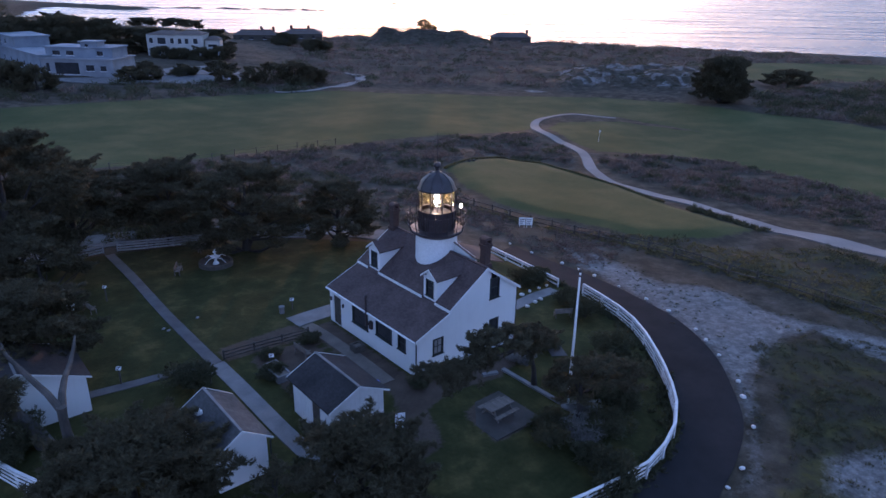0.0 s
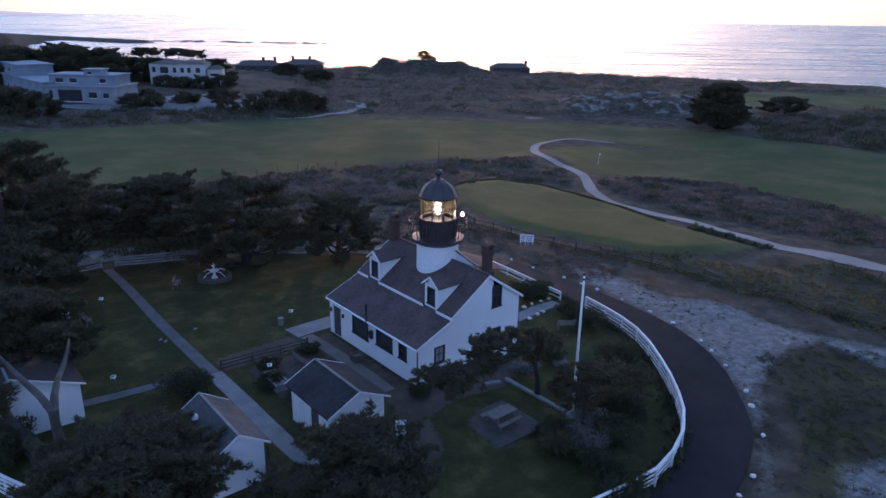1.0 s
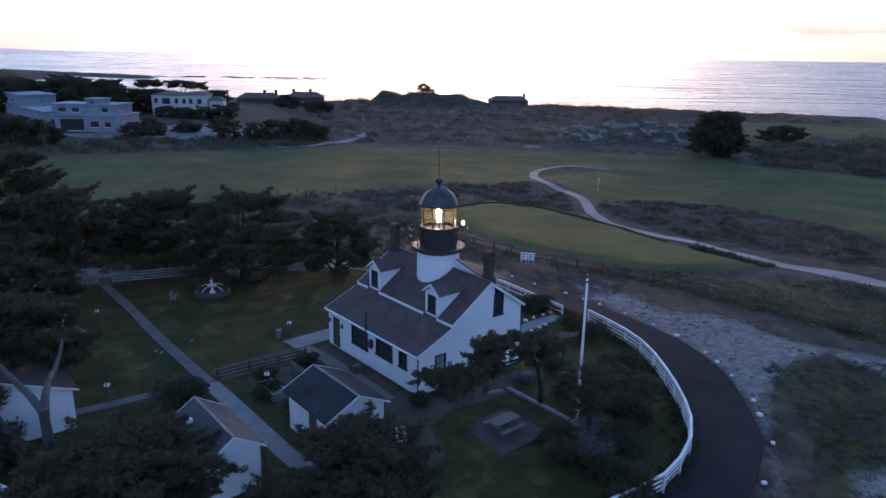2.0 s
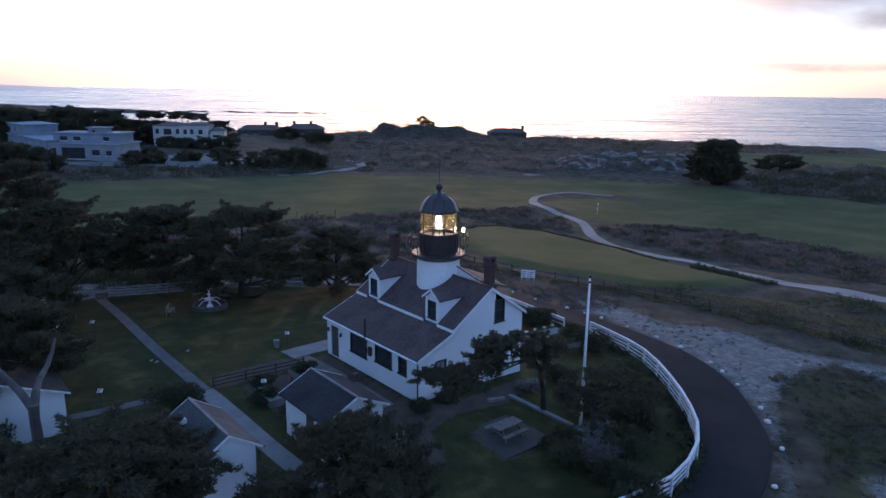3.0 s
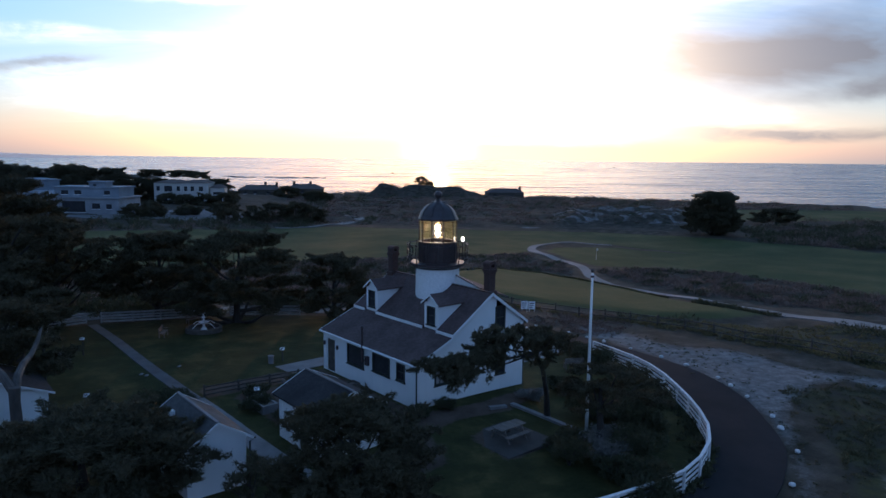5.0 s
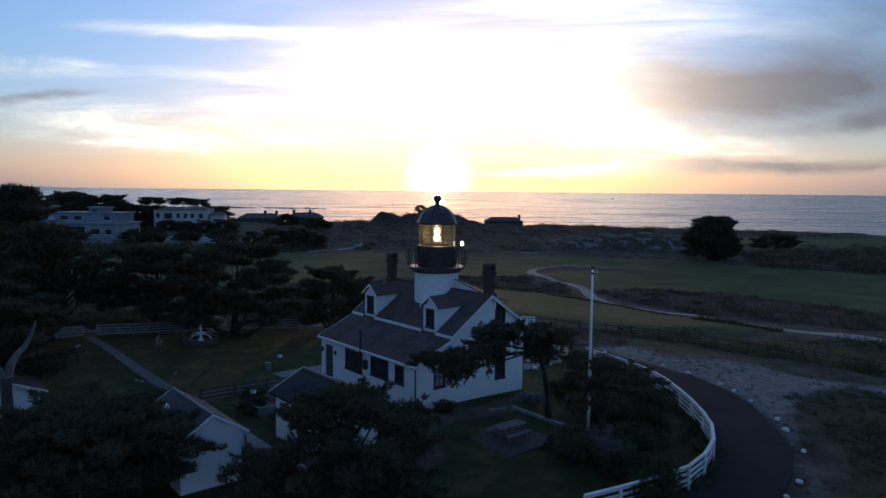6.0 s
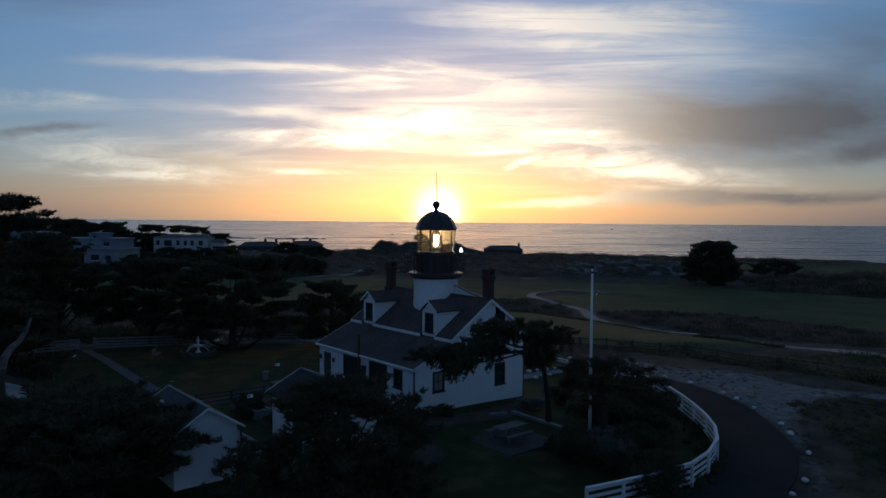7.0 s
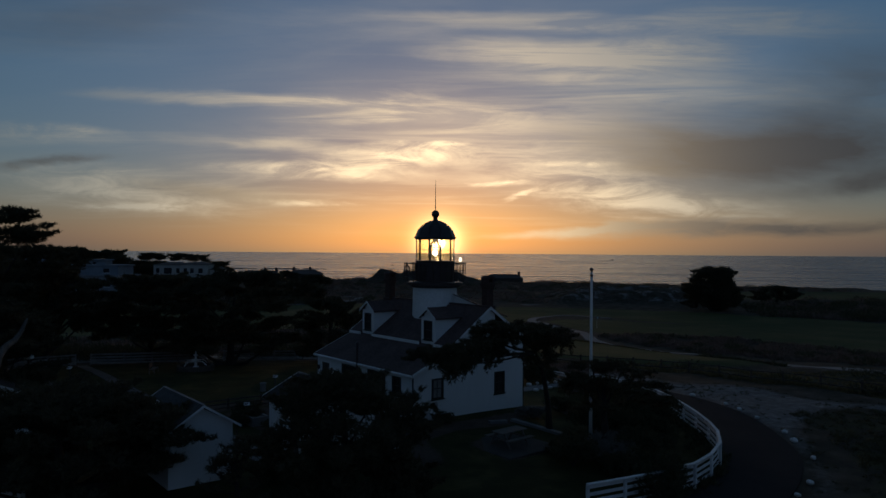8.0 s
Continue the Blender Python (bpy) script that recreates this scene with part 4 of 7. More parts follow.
for a, b in bays:
    slab("roof_eave", [(RX0, a, roof_z(RX0)), (-3.0, a, roof_z(-3.0)), (-3.0, b, roof_z(-3.0)), (RX0, b, roof_z(RX0))], 0.14, M_ROOF, house)
    part("fascia", boxed(RX0 - 0.05, RX0 - 0.003, a, b, roof_z(RX0) - 0.17, roof_z(RX0) + 0.015), M_WHITE, house, "white painted eave board")
slab("roof_lean_to", [(-6.15, RY0, 2.84), (-2.98, RY0, 4.2), (-2.98, RY1, 4.2), (-6.15, RY1, 2.84)], 0.12, M_ROOF, house)
part("ridge_cap", boxed(RIDGE_X - 0.1, RIDGE_X + 0.1, RY0, RY1, RIDGE_Z - 0.05, RIDGE_Z + 0.035), M_ROOF, house)
part("gutter", boxed(-6.27, -6.155, RY0, RY1, 2.7, 2.82, 0.02), M_WHITE, house)
for y in (RY0, RY1):
    bm = bmesh.new()
    o = 0.03 if y > 0 else -0.03
    for a, b in (((-6.15, 2.80), (-3.0, 4.15)), ((-3.28, roof_z(-3.28) - 0.04), (RIDGE_X, RIDGE_Z - 0.04)), ((RIDGE_X, RIDGE_Z - 0.04), (RX1, roof_z(RX1) - 0.04))):
        hexa(bm, [(a[0], y, a[1] - 0.16), (b[0], y, b[1] - 0.16), (b[0], y + o, b[1] - 0.16), (a[0], y + o, a[1] - 0.16), (a[0], y, a[1] + 0.05), (b[0], y, b[1] + 0.05), (b[0], y + o, b[1] + 0.05), (a[0], y + o, a[1] + 0.05)])
    part("bargeboard", bm, M_WHITE, house, "white gable edge board")
for y0, x0 in ((YS - 0.025, XF - 0.025), (YN - 0.09, XF - 0.025)):
    part("corner_board", boxed(x0, x0 + 0.12, y0, y0 + 0.12, -0.9, 2.7), M_WHITE, house)
bm = bmesh.new()
tube(bm, [(XF - 0.07, YS - 0.06, 2.75), (XF - 0.07, YS - 0.06, 0.0)], [0.045, 0.045], 8)
part("downspout", bm, M_FRAME, house, "black corner downspout")
bm = bmesh.new()
tube(bm, [(XB + 0.08, YS + 0.05, 4.2), (XB + 0.08, YS + 0.05, -0.6)], [0.045, 0.045], 8)
part("downspout", bm, M_FRAME, house, "black corner downspout")
window(house, "y", XF, 0.36, 2.36, 1.12, 2.5, -1, (0, 0))
window(house, "y", XF, -2.56, -0.7, 1.32, 2.55, -1, (0, 0))
window(house, "y", XF, -4.16, -3.33, 1.38, 2.5, -1, (1, 1))
window(house, "x", YS, 0.54, 1.4, 3.93, 5.52, -1, (1, 1))
window(house, "x", YS, -4.55, -3.7, 1.2, 2.42, -1, (1, 1), curtain=True)
window(house, "x", YS, 0.6, 1.45, 0.9, 2.3, -1, (1, 1))
door = part("door", boxed(XF + 0.03, XF + 0.08, 3.98, 5.0, 0.0, 2.3), M_DARKWOOD, house, "dark panelled front door")
for z in (0.25, 1.25):
    part("door_panel", boxed(XF + 0.012, XF + 0.028, 4.1, 4.88, z, z + 0.8, 0.008), M_DARKWOOD, door)
bm = bmesh.new()
bmesh.ops.create_uvsphere(bm, u_segments=8, v_segments=6, radius=0.045, matrix=Matrix.Translation((XF, 4.1, 1.05)))
part("door_knob", bm, M_BRASS, door)
for a, b in ((3.86, 3.98), (5.0, 5.12)):
    part("door_casing", boxed(XF - 0.03, XF - 0.001, a, b, 0.0, 2.42), M_WHITE, house)
for y in (5.3, 3.6):
    part("wall_lamp", boxed(XF - 0.16, XF - 0.002, y - 0.07, y + 0.07, 1.75, 2.05, 0.03), M_IRON, house)
# stove pipe on the front wall
bm = bmesh.new()
tube(bm, [(XF - 0.28, 0.14, 1.75), (XF - 0.28, 0.14, 4.05)], [0.075, 0.075], 10)
lathe(bm, [(0.13, 4.05), (0.13, 4.09), (0.02, 4.2), (0, 4.2)], 10, XF - 0.28, 0.14)
tube(bm, [(XF - 0.28, 0.14, 1.8), (XF + 0.02, 0.14, 1.8)], [0.07, 0.07], 8)
part("stove_pipe", bm, M_IRON, house, "black stove pipe rising past the eave")
part("meter_box", boxed(XF - 0.2, XF - 0.003, -0.32, 0.0, 1.55, 2.15, 0.02), M_IRON, house)

for dy in D_Y:
    d = part("dormer", boxed(-3.12, -3.0, dy - D_HALF, dy - 0.42, 4.15, 5.85), M_SIDING, house, "small gabled dormer with white cheeks")
    part("dormer_wall", boxed(-3.12, -3.0, dy + 0.42, dy + D_HALF, 4.15, 5.85), M_SIDING, d)
    bm = bmesh.new()
    hexa(bm, [(-3.12, dy - 0.42, 5.62), (-3.0, dy - 0.42, 5.62), (-3.0, dy + 0.42, 5.62), (-3.12, dy + 0.42, 5.62), (-3.12, dy - 0.42, 6.03), (-3.0, dy - 0.42, 6.03), (-3.0, dy + 0.42, 6.03), (-3.12, dy + 0.42, 6.03)])
    v = [bm.verts.new(p) for p in ((-3.12, dy - 0.42, 6.03), (-3.12, dy + 0.42, 6.03), (-3.12, dy, 6.33), (-3.0, dy - 0.42, 6.03), (-3.0, dy + 0.42, 6.03), (-3.0, dy, 6.33))]
    bm.faces.new((v[0], v[1], v[2])); bm.faces.new((v[3], v[5], v[4]))
    part("dormer_wall", bm, M_SIDING, d)
    part("dormer_wall", boxed(-3.12, -3.0, dy - 0.42, dy + 0.42, 4.15, 4.42), M_SIDING, d)
    for sgn in (-1, 1):
        y0 = dy + sgn * (D_HALF - 0.06)
        bm = bmesh.new()
        xe = RIDGE_X - (RIDGE_Z - 5.8) * 3.2 / (RIDGE_Z - LOWZ)
        pts = [(-3.0, 4.3), (xe, 5.8), (-3.0, 5.8)]
        lo = [bm.verts.new((x, y0 - 0.05, z)) for x, z in pts]
        hi = [bm.verts.new((x, y0 + 0.05, z)) for x, z in pts]
        bm.faces.new(lo); bm.faces.new(hi[::-1])
        for k in range(3):
            bm.faces.new((lo[k], lo[(k + 1) % 3], hi[(k + 1) % 3], hi[k]))
        part("dormer_cheek", bm, M_SIDING, d)
        # dormer roof plane runs back into the main slope
        x_r = RIDGE_X - (RIDGE_Z - D_APEX) * 3.2 / (RIDGE_Z - LOWZ)
        x_e = RIDGE_X - (RIDGE_Z - D_EAVE) * 3.2 / (RIDGE_Z - LOWZ)
        q = [(-3.27, dy, D_APEX + 0.05), (x_r + 0.1, dy, D_APEX + 0.05), (x_e + 0.12, dy + sgn * 0.86, D_EAVE + 0.02), (-3.27, dy + sgn * 0.86, D_EAVE + 0.02)]
        slab("dormer_roof", q, 0.08, M_ROOF, d)
        bm = bmesh.new()
        hexa(bm, [(-3.31, dy, D_APEX - 0.08), (-3.275, dy, D_APEX - 0.08), (-3.275, dy + sgn * 0.88, D_EAVE - 0.1), (-3.31, dy + sgn * 0.88, D_EAVE - 0.1), (-3.31, dy, D_APEX + 0.06), (-3.275, dy, D_APEX + 0.06), (-3.275, dy + sgn * 0.88, D_EAVE + 0.03), (-3.31, dy + sgn * 0.88, D_EAVE + 0.03)])
        part("bargeboard", bm, M_WHITE, d)
        part("window_casing", boxed(-3.15, -3.122, dy + sgn * 0.45 - 0.055, dy + sgn * 0.45 + 0.055, 4.4, 5.64), M_WHITE, d)
    window(d, "y", -3.12, dy - 0.4, dy + 0.4, 4.42, 5.62, -1, (0, 1), 0.07)
# raised white wall of the passage between tower and chimney, its roof falling seaward
bm = bmesh.new()
hexa(bm, [(0.5, -1.45, 6.2), (0.66, -1.45, 6.2), (0.66, -3.75, 6.2), (0.5, -3.75, 6.2), (0.5, -1.45, 7.05), (0.66, -1.45, 7.05), (0.66, -3.75, 6.5), (0.5, -3.75, 6.5)])
d = part("passage_wall", bm, M_SIDING, house, "low white wall rising past the ridge")
slab("passage_roof", [(0.4, -1.4, 7.13), (0.4, -3.8, 6.57), (3.3, -3.8, 5.6), (3.3, -1.4, 6.0)], 0.07, M_ROOF, d)

for cx, cy in ((0.54, -4.72), (0.0, 5.3)):
    ch = part("chimney", boxed(cx - 0.26, cx + 0.26, cy - 0.26, cy + 0.26, 5.6, 7.6), M_BRICK, house, "dark red brick chimney with a corbelled cap")
    for half, za, zb in ((0.36, 5.55, 6.5), (0.3, 7.6, 7.74), (0.35, 7.74, 7.92), (0.3, 7.92, 8.02)):
        part("corbel", boxed(cx - half, cx + half, cy - half, cy + half, za, zb, 0.012), M_BRICK, ch)
    for sx in (-0.3, 0.14):
        part("hood_wall", boxed(cx + sx, cx + sx + 0.16, cy - 0.3, cy + 0.3, 8.02, 8.24), M_BRICK, ch)
    bm = bmesh.new()
    arch = [(0.34 * math.cos(math.pi * k / 8), 0.2 * math.sin(math.pi * k / 8)) for k in range(9)]
    ends = [[bm.verts.new((cx + u, cy + v, 8.24 + w)) for u, w in arch] for v in (-0.32, 0.32)]
    bm.faces.new(ends[0]); bm.faces.new(ends[1][::-1])
    for k in range(9):
        bm.faces.new((ends[0][k], ends[1][k], ends[1][(k + 1) % 9], ends[0][(k + 1) % 9]))
    part("chimney_hood", bm, M_BRICK, ch, "rounded brick chimney hood")

# tower
T = house
bm = bmesh.new()
lathe(bm, [(1.58, 0.0), (1.55, 5.0), (1.52, 7.5), (1.56, 7.55), (1.5, 7.7), (0, 7.7)], 48)
part("tower", bm, M_TOWER, T, "round white plastered tower", smooth=False)
bm = bmesh.new()
lathe(bm, [(1.6, 7.5), (1.7, 7.6), (1.82, 7.66), (1.95, 7.72), (1.95, 7.86), (1.86, 7.9), (0, 7.9)], 48)
gallery = part("gallery_deck", bm, M_IRON, T, "dark iron gallery deck")
RAIL_R = 2.0
posts = 16
for k in range(posts):
    a = k * math.tau / posts + 0.1
    bm = bmesh.new()
    tube(bm, [(RAIL_R * math.cos(a), RAIL_R * math.sin(a), 7.88), ((RAIL_R + 0.1) * math.cos(a), (RAIL_R + 0.1) * math.sin(a), 8.5), ((RAIL_R + 0.12) * math.cos(a), (RAIL_R + 0.12) * math.sin(a), 9.15)], [0.03, 0.028, 0.028], 6)
    bmesh.ops.create_uvsphere(bm, u_segments=8, v_segments=6, radius=0.05, matrix=Matrix.Translation(((RAIL_R + 0.12) * math.cos(a), (RAIL_R + 0.12) * math.sin(a), 9.18)))
    part("rail_post", bm, M_IRON, gallery)


def hoop(radius, z, thick, sides=56):
    bm = bmesh.new()
    tube(bm, [(radius * math.cos(k * math.tau / sides), radius * math.sin(k * math.tau / sides), z) for k in range(sides + 1)], [thick] * (sides + 1), 6, False)
    return bm


for z in (8.25, 8.7, 9.13):
    part("handrail", hoop(RAIL_R + 0.1, z, 0.028 if z > 9 else 0.016), M_IRON, gallery)
bm = bmesh.new()
lathe(bm, [(1.31, 7.9), (1.31, 9.2), (1.36, 9.22), (1.36, 9.32), (1.3, 9.34), (1.15, 9.34), (1.15, 7.95)], 16)
part("lantern_parapet", bm, M_IRON, T, "dark panelled iron lantern wall")
for k in range(16):
    a = (k + 0.5) * math.tau / 16
    c, s_ = math.cos(a), math.sin(a)
    bm = bmesh.new()
    beam(bm, (1.315 * math.cos(k * math.tau / 16), 1.315 * math.sin(k * math.tau / 16), 7.92), (1.315 * math.cos(k * math.tau / 16), 1.315 * math.sin(k * math.tau / 16), 9.2), 0.07, 0.07)
    part("parapet_rib", bm, M_IRON, T)
part("lantern_floor", boxed(-0.8, 0.8, -0.8, 0.8, 9.14, 9.2), M_IRON, T)
G_R, G0, G1, NB = 1.3, 9.5, 11.0, 10
view_a = math.atan2(-FY, -FX)          # the landward side
lantern = part("lantern", hoop(G_R, 10.25, 0.012), M_IRON, T, "glazed lantern room with slim dark mullions")
for k in range(NB):
    a0 = view_a + (k + 0.5) * math.tau / NB
    a1 = a0 + math.tau / NB
    p0, p1 = (G_R * math.cos(a0), G_R * math.sin(a0)), (G_R * math.cos(a1), G_R * math.sin(a1))
    bm = bmesh.new()
    beam(bm, (*p0, G0), (*p0, G1), 0.055, 0.055)
    part("mullion", bm, M_IRON, lantern)
    bm = bmesh.new()
    q = 0.992
    hexa(bm, [(p0[0] * q, p0[1] * q, G0), (p1[0] * q, p1[1] * q, G0), (p1[0] * q * q, p1[1] * q * q, G0), (p0[0] * q * q, p0[1] * q * q, G0), (p0[0] * q, p0[1] * q, G1), (p1[0] * q, p1[1] * q, G1), (p1[0] * q * q, p1[1] * q * q, G1), (p0[0] * q * q, p0[1] * q * q, G1)])
    pane = part("pane", bm, M_GLASS, lantern)
    pane.visible_shadow = False
    mid = (a0 + a1) / 2
    if math.cos(mid - view_a) < -0.2:
        bm = bmesh.new()
        q0, q1 = 0.94, 0.935
        hexa(bm, [(p0[0] * q0, p0[1] * q0, G0 + 0.05), (p1[0] * q0, p1[1] * q0, G0 + 0.05), (p1[0] * q1, p1[1] * q1, G0 + 0.05), (p0[0] * q1, p0[1] * q1, G0 + 0.05), (p0[0] * q0, p0[1] * q0, G1), (p1[0] * q0, p1[1] * q0, G1), (p1[0] * q1, p1[1] * q1, G1), (p0[0] * q1, p0[1] * q1, G1)])
        part("blind", bm, M_BLIND, lantern, "cream blind drawn inside the seaward glass")
bm = bmesh.new()
lathe(bm, [(1.2, 10.95), (1.4, 10.98), (1.42, 11.08), (1.36, 11.14), (1.3, 11.3), (1.18, 11.58), (0.95, 11.86), (0.64, 12.08), (0.34, 12.22), (0.2, 12.28), (0.14, 12.38), (0.14, 12.46), (0.2, 12.5), (0, 12.5)], 40)
dome = part("dome", bm, M_DOME, T, "domed dark metal lantern roof", smooth=True)
for k in range(10):
    a = view_a + (k + 0.5) * math.tau / 10
    c, s_ = math.cos(a), math.sin(a)
    bm = bmesh.new()
    tube(bm, [(r * c, r * s_, z) for r, z in ((1.38, 11.13), (1.32, 11.31), (1.2, 11.6), (0.97, 11.88), (0.65, 12.1), (0.34, 12.24))], [0.025] * 6, 5)
    part("dome_rib", bm, M_DOME, dome)
    bm = bmesh.new()
    bmesh.ops.create_uvsphere(bm, u_segments=8, v_segments=6, radius=0.06, matrix=Matrix.Translation((1.41 * c, 1.41 * s_, 11.1)))
    part("gutter_spout", bm, M_DOME, dome)
bm = bmesh.new()
bmesh.ops.create_uvsphere(bm, u_segments=16, v_segments=10, radius=0.27, matrix=Matrix.Translation((0, 0, 12.72)))
part("vent_ball", bm, M_DOME, dome, smooth=True)
bm = bmesh.new()
tube(bm, [(0, 0, 12.9), (0, 0, 14.0), (0, 0, 15.1)], [0.03, 0.022, 0.008], 6)
part("lightning_rod", bm, M_IRON, dome)
# lens in the lantern
lens = part("fresnel_lens", hoop(0.36, 9.75, 0.03, 24), M_BRASS, T, "brass-framed prism lens around the burning lamp")
for z, r in ((9.85, 0.34), (10.0, 0.38), (10.15, 0.4), (10.42, 0.4), (10.55, 0.38), (10.68, 0.33), (10.8, 0.26), (10.9, 0.17)):
    bm = bmesh.new()
    lathe(bm, [(r - 0.05, z - 0.04), (r, z - 0.05), (r + 0.02, z), (r - 0.02, z + 0.05), (r - 0.05, z + 0.03), (r - 0.05, z - 0.04)], 20)
    part("prism_ring", bm, M_PRISM, lens)
for k in range(6):
    a = k * math.tau / 6
    bm = bmesh.new()
    tube(bm, [(0.37 * math.cos(a), 0.37 * math.sin(a), 9.36), (0.41 * math.cos(a), 0.41 * math.sin(a), 10.2), (0.18 * math.cos(a), 0.18 * math.sin(a), 10.93)], [0.03] * 3, 5)
    part("lens_post", bm, M_IRON, lens, "dark lens frame bar")
bm = bmesh.new()
bmesh.ops.create_uvsphere(bm, u_segments=14, v_segments=10, radius=0.17, matrix=Matrix.Translation((0, 0, 10.02)) @ Matrix.Diagonal((1, 1, 1.05, 1)))
part("lamp_bulb", bm, M_LAMP, lens, "glowing white lamp", smooth=True)
lamp_data = bpy.data.lights.new("lantern_lamp", "POINT")
lamp_data.energy, lamp_data.color, lamp_data.shadow_soft_size = LANTERN_W, (1.0, 0.82, 0.5), 0.22
lamp_ob = new("lantern_lamp", lamp_data)
lamp_ob.location = (-0.28 * FX * 1.2, -0.28 * FY * 1.2, 10.34)
for ob in (lantern, dome, lens):
    ob.location.z = -0.16
# round hanger on the gallery rail
bm = bmesh.new()
a = math.atan2(RY, RX) + math.pi
ux, uy = math.cos(a + 0.9), math.sin(a + 0.9)
tube(bm, [(1.93 * math.cos(a) + 0.3 * math.cos(k * math.tau / 20) * ux, 1.93 * math.sin(a) + 0.3 * math.cos(k * math.tau / 20) * uy, 8.58 + 0.42 * math.sin(k * math.tau / 20)) for k in range(21)], [0.045] * 21, 6, False)
part("rail_ring", bm, M_IRON, gallery, "dark ring hung on the gallery rail")
# small lamp on the gallery rail
bm = bmesh.new()
tube(bm, [(1.7, -0.71, 7.9), (1.7, -0.71, 9.2)], [0.035, 0.035], 6)
lathe(bm, [(0, 9.2), (0.12, 9.2), (0.12, 9.26), (0, 9.27)], 10, 1.7, -0.71)
stand = part("gallery_lamp_stand", bm, M_IRON, gallery)
bm = bmesh.new()
lathe(bm, [(0, 9.26), (0.08, 9.27), (0.11, 9.36), (0.09, 9.5), (0.05, 9.57), (0, 9.58)], 12, 1.7, -0.71)
part("gallery_lamp", bm, M_SMALL_LAMP, gallery, "small lit lamp on the gallery", smooth=True)


# ---- sheds ----
def shed(label, x0, x1, y0, y1, eave, ridge, roof_mat, battens=False, doors=(), axis="y"):
    """A small gabled shed, ridge along y."""
    cx = (x0 + x1) / 2
    z0 = min(gz(x0, y0), gz(x1, y1), gz(x0, y1), gz(x1, y0)) - 0.1
    s = thing("shed", cx, (y0 + y1) / 2, z0, label, "shed")
    inv = s.matrix_world.inverted()
    made = []
    prof = [(x0, eave - 0.05), (cx, ridge - 0.1), (x1, eave - 0.05)]
    wm = M_WHITE if battens else M_SIDING
    made.append(wall_run("wall_gable", "x", x0, x1, y0, 0.12, z0, prof, [], wm, s))
    made.append(wall_run("wall_gable", "x", x0, x1, y1 - 0.12, 0.12, z0, prof, [], wm, s))
    side_open = [d for d in doors]
    made.append(wall_run("wall_side", "y", y0 + 0.12, y1 - 0.12, x0, 0.12, z0, [(y0, eave - 0.05), (y1, eave - 0.05)], side_open, wm, s))
    made.append(wall_run("wall_side", "y", y0 + 0.12, y1 - 0.12, x1 - 0.12, 0.12, z0, [(y0, eave - 0.05), (y1, eave - 0.05)], [], wm, s))
    o = 0.28
    slope = (ridge - eave) / (cx - x0)
    for sg, xe in ((-1, x0 - o), (1, x1 + o)):
        ze = eave - slope * o + 0.03
        made.append(slab("roof_slope", [(cx, y0 - 0.25, ridge + 0.03), (xe, y0 - 0.25, ze), (xe, y1 + 0.25, ze), (cx, y1 + 0.25, ridge + 0.03)], 0.09, roof_mat, s))
        for yy in (y0 - 0.285, y1 + 0.255):
            bm = bmesh.new()
            hexa(bm, [(cx, yy, ridge - 0.06), (xe, yy, ze - 0.09), (xe, yy + 0.03, ze - 0.09), (cx, yy + 0.03, ridge - 0.06), (cx, yy, ridge + 0.05), (xe, yy, ze + 0.02), (xe, yy + 0.03, ze + 0.02), (cx, yy + 0.03, ridge + 0.05)])
            made.append(part("bargeboard", bm, M_WHITE, s))
    made.append(part("ridge_cap", boxed(cx - 0.07, cx + 0.07, y0 - 0.25, y1 + 0.25, ridge + 0.0, ridge + 0.07), M_CONCRETE, s, "pale ridge cap"))
    for ya, yb, za, zb in doors:
        made.append(part("door", boxed(x0 + 0.03, x0 + 0.07, ya, yb, za, zb), M_DARKWOOD, s, "dark plank door"))
    if battens:
        n = int((x1 - x0) / 0.3)
        for k in range(n + 1):
            x = x0 + 0.04 + (x1 - x0 - 0.08) * k / n
            top = float(np.interp(x, [p[0] for p in prof], [p[1] for p in prof])) - 0.02
            made.append(part("batten", boxed(x - 0.022, x + 0.022, y0 - 0.022, y0 - 0.001, z0 + 0.05, top), M_WHITE, s))
        m = int((y1 - y0) / 0.3)
        for k in range(m + 1):
            y = y0 + 0.04 + (y1 - y0 - 0.08) * k / m
            if not any(a - 0.03 < y < b + 0.03 for a, b, *_ in doors):
                made.append(part("batten", boxed(x0 - 0.022, x0 - 0.001, y - 0.022, y + 0.022, z0 + 0.05, eave - 0.08), M_WHITE, s))
    for ob in made:
        ob.matrix_parent_inverse = inv
    return s


shed("white board-and-batten garden shed with dark shingle roof", -14.1, -10.55, -8.15, -3.75, 2.5, 3.36, M_ROOF_DARK, True, [(-6.9, -6.0, 0.0, 2.1)])
shed_b = shed("white clapboard shed with weathered shingle roof", -20.6, -17.85, -7.9, -3.3, 2.45, 3.33, M_ROOF_OLD)
shed("white shed under the trees with dark roof", -30.6, -23.7, 3.95, 8.2, 2.5, 3.9, M_ROOF_DARK)
inv_b = shed_b.matrix_world.inverted()
bm = bmesh.new()
tube(bm, [(-17.5, -8.2, 2.3), (-17.75, -8.1, 2.1), (-17.75, -8.1, 0.1)], [0.045] * 3, 8)
o = part("downspout", bm, M_FRAME, shed_b, "black downspout"); o.matrix_parent_inverse = inv_b
o = part("roof_vent", boxed(-20.3, -19.95, -4.8, -4.45, 2.85, 3.1, 0.04), M_WHITE, shed_b, "small metal roof vent"); o.matrix_parent_inverse = inv_b

# ---- fences ----
def lay(ob, inv):
    ob.matrix_parent_inverse = inv
    return ob


